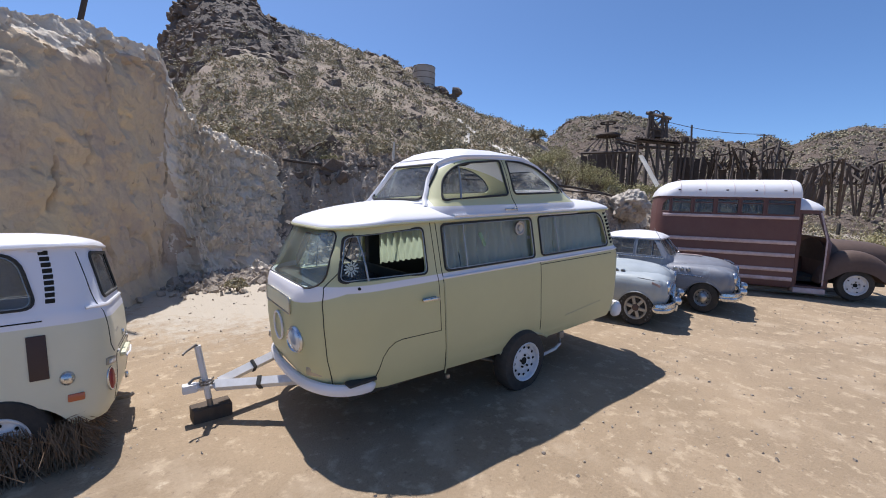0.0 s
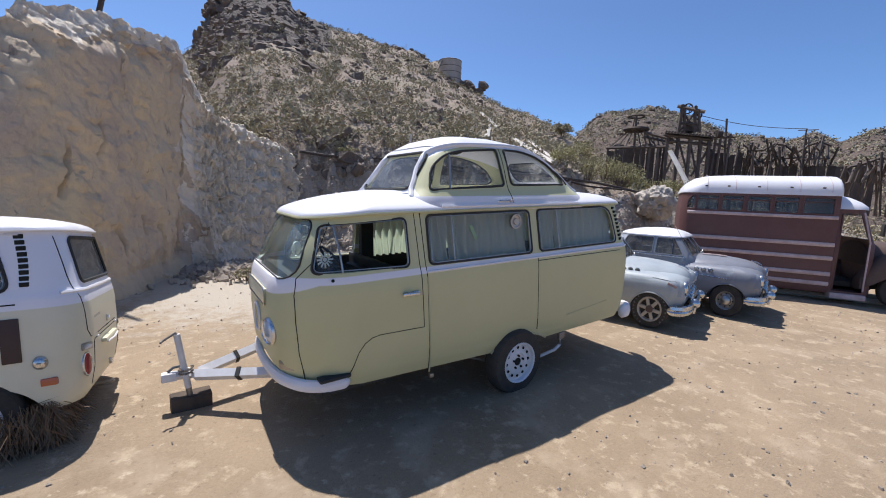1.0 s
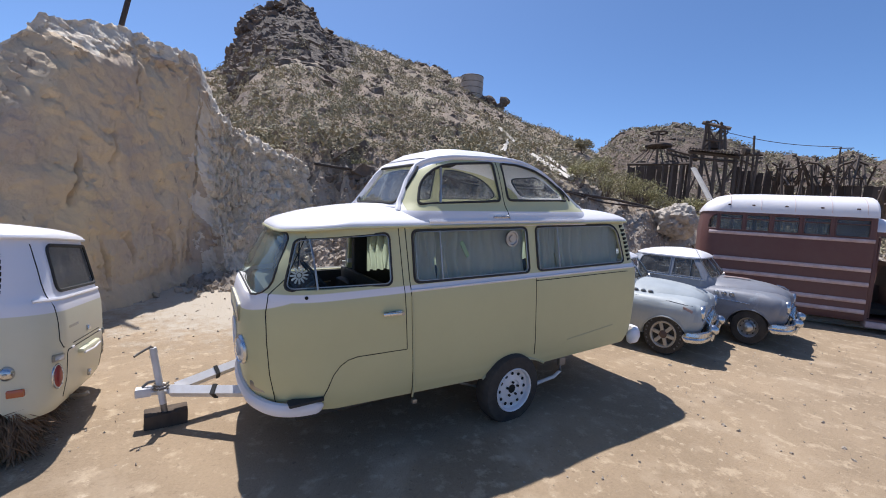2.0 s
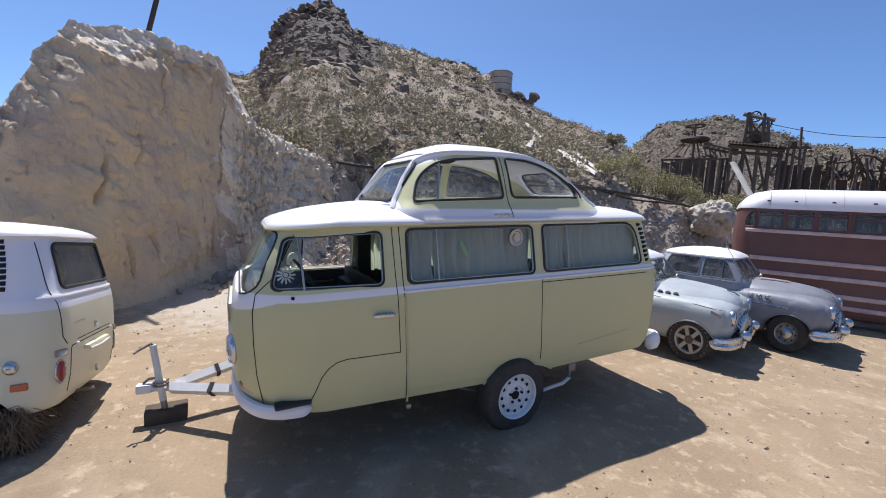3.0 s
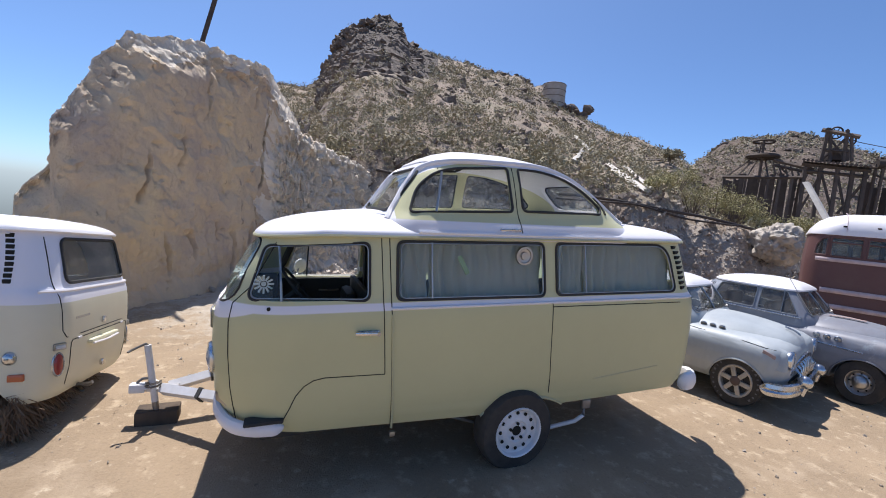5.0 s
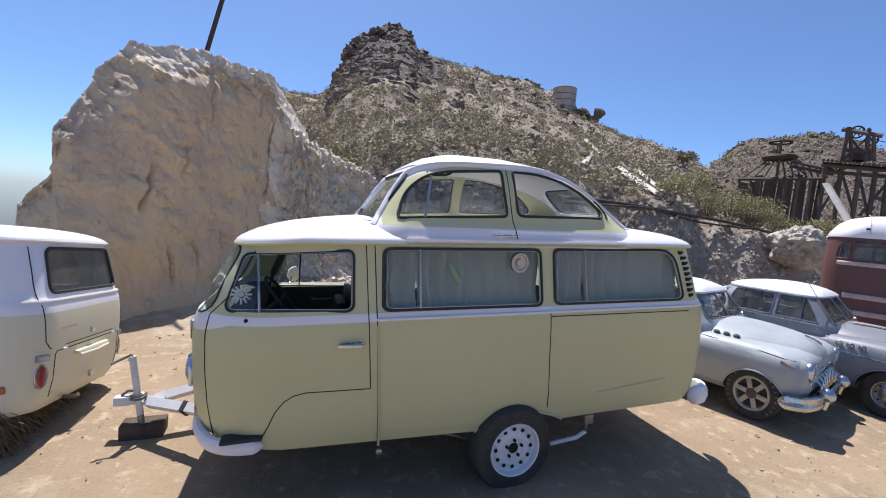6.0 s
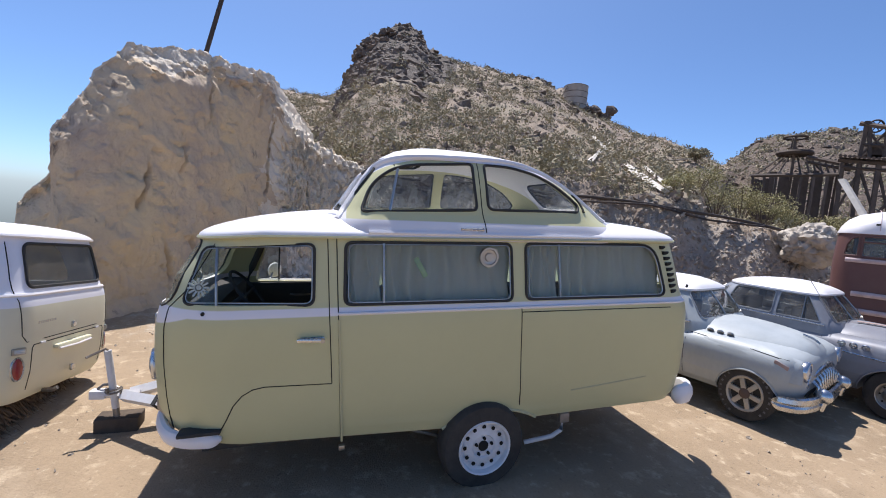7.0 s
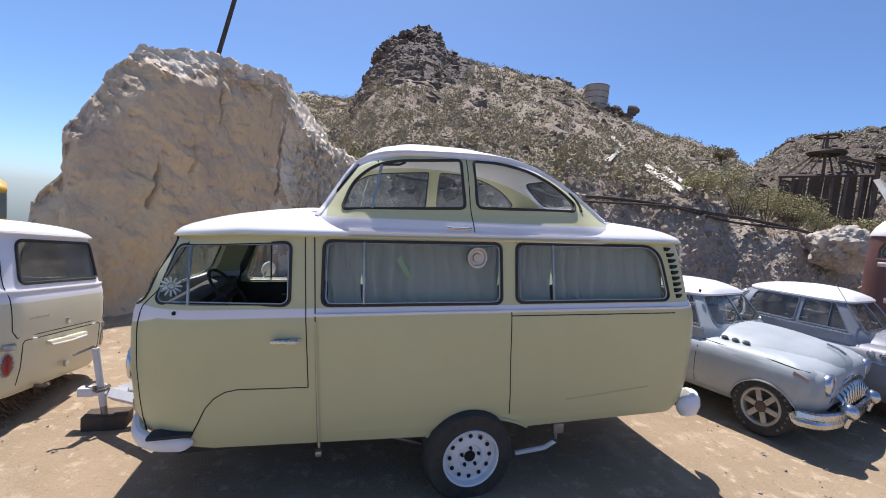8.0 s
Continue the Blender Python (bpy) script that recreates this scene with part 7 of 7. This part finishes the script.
def build_tank():
    c = spot(57.0, 15.6)
    r = (c - Vector(HUB)).length * math.tan(radians(1.48))
    h = r * 1.65
    ob = thing("water_tank", Matrix.Translation(c), "pale rusty round water tank on the hill", "water tank")
    shell = part("shell", lathe([(r * 0.98, -r * 0.3), (r, 0.0), (r, h), (r * 0.97, h * 1.01), (0.0, h * 1.06)], pose(0, 0, 0, 90), 40), M_TANK, ob)
    for k in (0.03, 0.36, 0.66, 0.98):
        part("hoop", tube([(r * 1.005 * math.cos(a), r * 1.005 * math.sin(a), h * k) for a in (2 * math.pi * j / 40 for j in range(40))], r * 0.02, 6, True), M_IRON, shell)
    part("pipe", tube([(-r * 1.0, -r * 0.2, h * 0.9), (-r * 1.9, -r * 0.6, -h * 0.1), (-r * 2.5, -r * 0.8, -h * 0.35)], r * 0.035, 6), M_IRON, ob)
    # crag that carries it
    rnd = random.Random(3)
    v, f = [], []
    for _ in range(70):
        q = Vector((rnd.gauss(0.5, 1.1) * r, rnd.gauss(-0.3, 0.6) * r, -rnd.uniform(0.2, 1.0) * r))
        boulder(v, f, rnd, c + q, r * rnd.uniform(0.3, 0.7))
    stuff("tank_crag", v, f, M_DARK_ROCK, "dark rock outcrop under the water tank", "crag")


build_tank()


def build_planks():
    """Bleached planks and dark poles lying on the slope."""
    def lie(name, a, b, w, mat, label, group):
        p, q = spot(*a), spot(*b)
        d = (q - p)
        if d.length > 12:
            q = p + d.normalized() * 6
        ob = finish(name, tube([p + Vector((0, 0, w)), q + Vector((0, 0, w))], w, 4, flat=0.5), mat, label=label, smooth=False)
        tagged(ob, category="plank", group=group)
    for a, b, w in (((48.9, 8.2), (43.9, 5.0), 0.14), ((48.4, 7.6), (45.0, 5.5), 0.11), ((47.0, 8.2), (43.5, 5.5), 0.10), ((53.5, 11.6), (51.2, 9.7), 0.15), ((51.8, 11.0), (53.3, 8.4), 0.13), ((55.6, 9.6), (54.2, 7.9), 0.07)):
        lie("plank", a, b, w, M_BLEACHED, "bleached loose plank lying on the slope", "planks on the slope")
    for a, b, w in (((48.5, 6.5), (42.6, 4.1), 0.07), ((45.5, 8.9), (42.5, 9.2), 0.10), ((58.5, 9.6), (56.0, 7.2), 0.05)):
        lie("pole", a, b, w, M_TIMBER, "dark weathered pole lying on the slope", "poles on the slope")
    st = finish("stake", tube([spot(65.1, 5.6), spot(65.1, 5.6) + Vector((0.05, 0, 0.75))], 0.06, 6, taper=0.5), M_BLEACHED, label="short bleached stake standing in the slope")
    tagged(st, category="stake")


build_planks()


def build_pipe():
    pts = []
    for az, el in ((80, 5.3), (76, 5.0), (70, 4.7), (64, 4.6), (58, 4.5), (52, 4.4), (47.2, 4.1), (44, 3.7), (40.6, 3.2), (38, 2.9), (35.2, 2.4), (33, 1.9), (30.5, 1.3), (27.7, 1.1)):
        r = curve_at(FOOT, az) + 2.3
        p = at(az, el, r)
        pts.append((p.x, p.y, max(p.z, land(p.x, p.y) + 0.03)))
    pts = smooth_path(pts, 5)
    tagged(finish("pipeline", tube(pts, 0.045, 8), M_IRON, label="black sagging pipe along the top of the bank"), category="pipe")
    tagged(finish("pipeline", tube([(x + 0.05, y - 0.12 - 0.1 * math.sin(i * 0.2), z - 0.10 - 0.06 * math.sin(i * 0.31)) for i, (x, y, z) in enumerate(pts[18:52])], 0.03, 8), M_IRON, label="thin black hose below the bank pipe"), category="pipe")


build_pipe()


def build_white_rock():
    c = at(30.4, 1.9, 15.8) - Vector((0, 0, 0.36))
    bm = bmesh.new()
    bmesh.ops.create_icosphere(bm, subdivisions=5, radius=1.0)
    for v in bm.verts:
        d = 1 + 0.28 * fbm(v.co.x * 1.6, v.co.y * 1.6, v.co.z * 1.6, 6, 0.6) + 0.22 * (0.3 - abs(fbm(v.co.x * 3, v.co.y * 3, v.co.z * 3, 5)))
        v.co = Vector((v.co.x * 0.62, v.co.y * 0.62, v.co.z * 0.56)) * d
    ob = finish("pale_boulder", bm, material("chalky_rock", (0.52, 0.46, 0.39), 0.95, var=(0.34, 0.30, 0.25), grain=4, stain=1, amount=0.5, bump=0.03, bump_scale=14), label="chalky white boulder on the bank", angle=60)
    ob.matrix_world = Matrix.Translation(c)
    tagged(ob, category="boulder")


build_white_rock()

# ---------------------------------------------------------------- the old mine
R_MINE = 25.0


def build_headframe():
    r = R_MINE
    base = at(27.0, 4.0, r)
    ob = thing("headframe", Matrix.Translation(base), "dark timber mine headframe with pulley wheels", "headframe")

    def P(az, el, dr=0.0):
        return at(az, el, r + dr) - base
    for dr in (0.0, 2.2):
        beam(ob, P(28.2, 9.2, dr), P(28.0, 12.5, dr), 0.16, "tower_leg")
        beam(ob, P(27.5, 9.2, dr), P(27.85, 12.4, dr), 0.13, "tower_leg")
        beam(ob, P(26.5, 9.2, dr), P(26.6, 12.2, dr), 0.15, "tower_leg")
        beam(ob, P(25.9, 9.2, dr), P(26.25, 11.8, dr), 0.12, "tower_leg")
        beam(ob, P(28.5, 12.35, dr), P(25.6, 11.5, dr), 0.17, "cross_arm")
        beam(ob, P(28.2, 10.4, dr), P(26.3, 10.1, dr), 0.14, "cross_arm")
        beam(ob, P(28.1, 9.4, dr), P(26.5, 11.6, dr), 0.08, "brace")
        beam(ob, P(26.5, 9.6, dr), P(28.0, 11.8, dr), 0.08, "brace")
    for az, el in ((28.1, 12.4), (26.6, 12.2), (26.2, 11.7)):
        beam(ob, P(az, el, -0.1), P(az, el, 2.4), 0.13, "cap_beam")
    c = P(27.4, 12.0, 1.1)
    for cc, rr in ((c, 0.26), (P(26.3, 11.2, 1.1), 0.22)):
        w = part("pulley_wheel", tube([cc + Vector((rr * 0.9 * math.cos(a) * 0.5, rr * 0.9 * math.cos(a) * -0.85, rr * math.sin(a))) for a in (2 * math.pi * j / 24 for j in range(24))], 0.035, 6, True), M_IRON, ob)
        for j in range(3):
            a = math.pi * j / 3
            d = Vector((rr * 0.45 * math.cos(a), -rr * 0.76 * math.cos(a), rr * math.sin(a)))
            part("spoke", tube([cc - d, cc + d], 0.02, 5), M_IRON, w)
    part("ore_box", box((-0.38, -0.35, -0.28), (0.38, 0.35, 0.22), 0.03, Matrix.Translation(P(27.2, 9.85, 0.6)) @ pose(0, 0, 0, 0, 0, -30)), M_TIMBER, ob)
    # deck on posts
    beam(ob, P(29.6, 9.05), P(24.4, 8.3), 0.20, "deck_beam")
    beam(ob, P(29.6, 9.05, 2.6), P(24.4, 8.3, 2.6), 0.20, "deck_beam")
    beam(ob, P(29.4, 8.3), P(24.5, 7.7), 0.14, "deck_beam")
    for k in range(16):
        az = 29.5 - k * 0.33
        beam(ob, P(az, 9.1 - 0.05 * k + 0.35, -0.4), P(az, 9.1 - 0.05 * k + 0.3, 2.8), 0.13, "deck_plank")
    for az in (29.2, 28.0, 26.7, 25.6, 24.7):
        for dr in (0.0, 2.6):
            beam(ob, P(az, 0.0, dr), P(az + 0.1, 8.7, dr), 0.17, "post")
    for a, b in (((29.2, 4.0), (28.0, 8.0)), ((26.7, 4.2), (28.0, 8.2)), ((25.6, 3.6), (26.7, 7.8)), ((24.7, 7.4), (26.3, 4.0))):
        beam(ob, P(*a), P(*b), 0.10, "brace")
    return ob


build_headframe()


def build_plank_wall(az0, az1, el0, el1, r, seed, label):
    """A wall of upright planks, ragged along the top."""
    rnd = random.Random(seed)
    base = at((az0 + az1) / 2, 3.0, r)
    ob = thing("plank_wall", Matrix.Translation(base), label, "timber wall", "mine walls")
    az = az0
    while az > az1:
        w = rnd.uniform(0.45, 0.75)
        el = el0 + (el1 - el0) * (az0 - az) / (az0 - az1) + rnd.choice((-0.3, -0.12, 0.0, 0.0, 0.08, 0.3)) + rnd.uniform(-0.1, 0.1)
        a, b = at(az, 0.0, r + rnd.uniform(-0.1, 0.1)) - base, at(az + rnd.uniform(-0.1, 0.1), el, r + rnd.uniform(-0.1, 0.1)) - base
        half_w = r * math.tan(radians(w * 0.5))
        part("plank", box((-half_w, -0.05, 0), (half_w, 0.05, (b - a).length), 0.0, Matrix.Translation(a) @ pose(0, 0, 0, 0, rnd.uniform(-1.5, 1.5), az - 90)), M_TIMBER, ob, smooth=False)
        az -= w * 0.97
    return ob


build_plank_wall(36.0, 29.3, 7.4, 7.8, R_MINE + 1.5, 4, "dark upright plank wall of the mine")
build_plank_wall(24.6, 18.6, 6.9, 5.9, R_MINE + 3.0, 5, "dark low plank wall beside the headframe")
build_plank_wall(18.6, 10.2, 5.2, 4.9, R_MINE + 3.0, 6, "dark plank fence behind the old bus")


def build_wheel_gear():
    """The big level wheel on a trestle."""
    r = R_MINE + 0.5
    base = at(33.0, 5.0, r)
    ob = thing("bull_wheel", Matrix.Translation(base), "large level iron cable wheel on a timber trestle", "cable wheel")

    def P(az, el, dr=0.0):
        return at(az, el, r + dr) - base
    c, R = P(33.0, 9.75), r * math.tan(radians(1.35))
    rim = part("rim", tube([c + Vector((R * math.cos(a), R * math.sin(a), 0)) for a in (2 * math.pi * j / 36 for j in range(36))], 0.10, 6, True), M_IRON, ob)
    for j in range(5):
        a = math.pi * j / 5 + 0.3
        d = Vector((R * math.cos(a), R * math.sin(a), 0))
        part("spoke", tube([c - d, c + d], 0.06, 5), M_IRON, rim)
    beam(ob, P(33.0, 7.0), P(33.1, 11.5), 0.13, "mast")
    beam(ob, P(33.4, 9.6), P(33.3, 11.3), 0.07, "mast_stay")
    part("top_ring", tube([P(33.1, 11.35) + Vector((0.42 * math.cos(a), 0.42 * math.sin(a), 0)) for a in (2 * math.pi * j / 20 for j in range(20))], 0.06, 6, True), M_IRON, ob)
    for az in (36.2, 35.2, 34.2, 32.2, 31.2, 30.2):
        beam(ob, P(az, 7.4, -0.5), P(33.0 + (az - 33.0) * 0.35, 9.4, 0.2), 0.07, "strut")
        beam(ob, P(az, 0.0, -0.5), P(az, 7.6, -0.5), 0.12, "post")
    beam(ob, P(36.4, 7.5, -0.5), P(29.4, 7.6, -0.5), 0.15, "sill_beam")
    beam(ob, P(32.0, 9.4, -0.3), P(28.6, 8.4, -0.3), 0.15, "chute_beam")
    beam(ob, P(32.0, 8.9, -0.3), P(28.6, 8.0, -0.3), 0.12, "chute_beam")
    for k in range(6):
        az = 31.6 - k * 0.5
        beam(ob, P(az, 7.6, -0.4), P(az + 0.4, 9.2 - 0.15 * k, -0.3), 0.07, "lath")


build_wheel_gear()


def build_trestle(az0, az1, el_foot, el_top, r, seed, label):
    """A collapsed tangle of trestle timbers."""
    rnd = random.Random(seed)
    base = at((az0 + az1) / 2, el_foot, r)
    ob = thing("trestle", Matrix.Translation(base), label, "trestle", "mine trestles")
    n = int(abs(az1 - az0) * 8)
    for j in range(n):
        t = j / max(1, n - 1)
        az = az0 + (az1 - az0) * t
        hump = el_foot + (el_top - el_foot) * (0.45 + 0.55 * abs(math.sin(2.3 * math.pi * t + seed)))
        p = at(az + rnd.uniform(-0.6, 0.6), 0.0 if j % 3 == 0 else el_foot - 0.3, r + rnd.uniform(-1.5, 1.5)) - base
        q = at(az + rnd.uniform(-1.3, 1.3), el_foot + (hump - el_foot) * rnd.uniform(0.6, 1.0), r + rnd.uniform(-1.5, 1.5)) - base
        beam(ob, p, q, rnd.uniform(0.06, 0.11), "timber")
    pts = [at(az0 + (az1 - az0) * t, el_foot + (el_top - el_foot) * (0.35 + 0.45 * abs(math.sin(2.3 * math.pi * t + seed))), r) - base for t in np.linspace(0.02, 0.98, 9)]
    for a, b in zip(pts, pts[1:]):
        beam(ob, a, b, 0.12, "rail")
    for a, b in zip(pts[::2], pts[2::2]):
        beam(ob, a - Vector((0, 0, 0.7)), b - Vector((0, 0, 0.6)), 0.09, "rail")
    return ob


build_trestle(21.5, 13.6, 5.4, 8.2, R_MINE + 2, 8, "collapsed dark timber trestle of the mine")
build_trestle(12.5, 3.0, 3.6, 6.4, R_MINE - 1, 9, "tangled grey timber trestle beside the road")


def build_small_frame():
    r = R_MINE + 1.0
    base = at(23.4, 6.5, r)
    ob = thing("winch_frame", Matrix.Translation(base), "dark small winch frame with a tall mast", "winch frame")

    def P(az, el, dr=0.0):
        return at(az, el, r + dr) - base
    beam(ob, P(22.7, 0.0), P(23.3, 10.6), 0.10, "mast")
    for az in (24.3, 23.8, 22.9):
        beam(ob, P(az, 0.0), P(az - 0.15, 8.9), 0.12, "post")
    beam(ob, P(24.6, 8.6), P(22.3, 8.5), 0.14, "cap_beam")
    beam(ob, P(24.3, 8.0), P(22.8, 7.2), 0.09, "brace")
    part("drum", lathe([(0.0, -0.12), (0.2, -0.12), (0.2, 0.12), (0.0, 0.12)], Matrix.Translation(P(23.9, 8.9)) @ pose(0, 0, 0, 0, 0, 50), 16), M_IRON, ob)
    m = thing("signal_mast", Matrix.Translation(at(16.0, 6.0, r)), "thin dark mast with a short cross arm", "mast")
    o = at(16.0, 6.0, r)
    beam(m, at(16.0, 0.0, r) - o, at(16.0, 9.0, r) - o, 0.06, "pole")
    beam(m, at(16.7, 8.9, r) - o, at(15.0, 8.85, r) - o, 0.04, "cross_arm")


build_small_frame()
wire_pts = [at(25.9 - (25.9 - 15.9) * t, 11.1 - 2.1 * t - 0.35 * math.sin(math.pi * t), R_MINE + 0.5 * t) for t in np.linspace(0, 1, 14)]
tagged(finish("cable", tube(wire_pts, 0.016, 5), M_IRON, label="thin slack cable from the headframe to a mast"), category="cable")
wire_pts = [at(85.2 - 10.5 * t, 15.5 + 1.5 * t - 0.12 * math.sin(math.pi * t), 58.0) for t in np.linspace(0, 1, 10)]
tagged(finish("cable", tube(wire_pts, 0.035, 5), M_IRON, label="taut dark line across the hillside"), category="cable")
tagged(finish("fallen_plank", tube([at(29.0, 7.1, 21.5), at(26.7, 3.0, 20.5)], 0.16, 4, flat=0.4), M_BLEACHED, label="bleached plank leaning against the mine wall", smooth=False), category="plank")

# pole on the cliff
pb = Vector((-1.62, 7.6, 4.55))
pole = thing("leaning_pole", Matrix.Translation(pb), "dark leaning pole standing on the cliff top", "pole")
part("shaft", tube([(0, 0, 0), (0.50, 0.12, 2.4), (0.66, 0.16, 3.1)], 0.048, 10, taper=0.8), M_IRON, pole)
part("collar", tube([(0.02, 0, 0.10), (0.04, 0, 0.2)], 0.075, 10), M_IRON, pole)

# yellow bus beyond the cliff
M_YELLOW = material("school_yellow", (0.62, 0.36, 0.03), 0.45, var=(0.5, 0.28, 0.03), grain=4)
M_TEAL = material("grey_teal_panel", (0.16, 0.22, 0.23), 0.5, var=(0.12, 0.16, 0.17), grain=4)


def build_yellow_bus():
    o = at(124.6, 0, 17.0)
    o.z = 0.0
    ob = thing("yellow_bus", Matrix.Translation(o) @ pose(0, 0, 0, 0, 0, 35), "yellow and grey bus standing beyond the cliff", "bus")
    Z = -0.95
    part("body", box((-2.6, -1.1, 0.45 + Z + 0.5), (1.1, 1.1, 1.60), 0.08), M_TEAL, ob)
    part("roof", along([(-2.6, 1.1, 1.58, 1.9), (-2.5, 1.12, 1.58, 2.0), (0.9, 1.12, 1.58, 2.0), (1.1, 1.05, 1.58, 1.86)], cy=0.0), M_YELLOW, ob)
    for j in range(6):
        x = -2.3 + 0.55 * j
        w = part("window", box((x, -1.125, 1.12), (x + 0.44, -1.095, 1.5), 0.02), M_RUBBER, ob)
        part("pane", box((x + 0.04, -1.135, 1.16), (x + 0.40, -1.12, 1.46)), M_LAMP, w)
    part("skirt", box((-2.6, -1.12, 0.35), (1.1, 1.12, 0.9), 0.05), M_YELLOW, ob)
    for x in (-1.9, 0.5):
        for y, s in ((-0.95, -1), (0.95, 1)):
            steel_wheel(ob, pose(x, y, 0.4), 0.4, 0.25, 0.22, 6, side=s)


build_yellow_bus()
# white boards under the old bus
for a, b, lab in (((10.9, 1.75), (12.55, -0.70), "chalky white board lying under the old bus"), ((12.3, -0.55), (12.75, -1.15), "broken white board beside the bus step")):
    tagged(finish("board", tube([(a[0], a[1], 0.05), (b[0], b[1], 0.05)], 0.085, 4, flat=0.7), M_BLEACHED, label=lab, smooth=False), category="board", group="white boards")
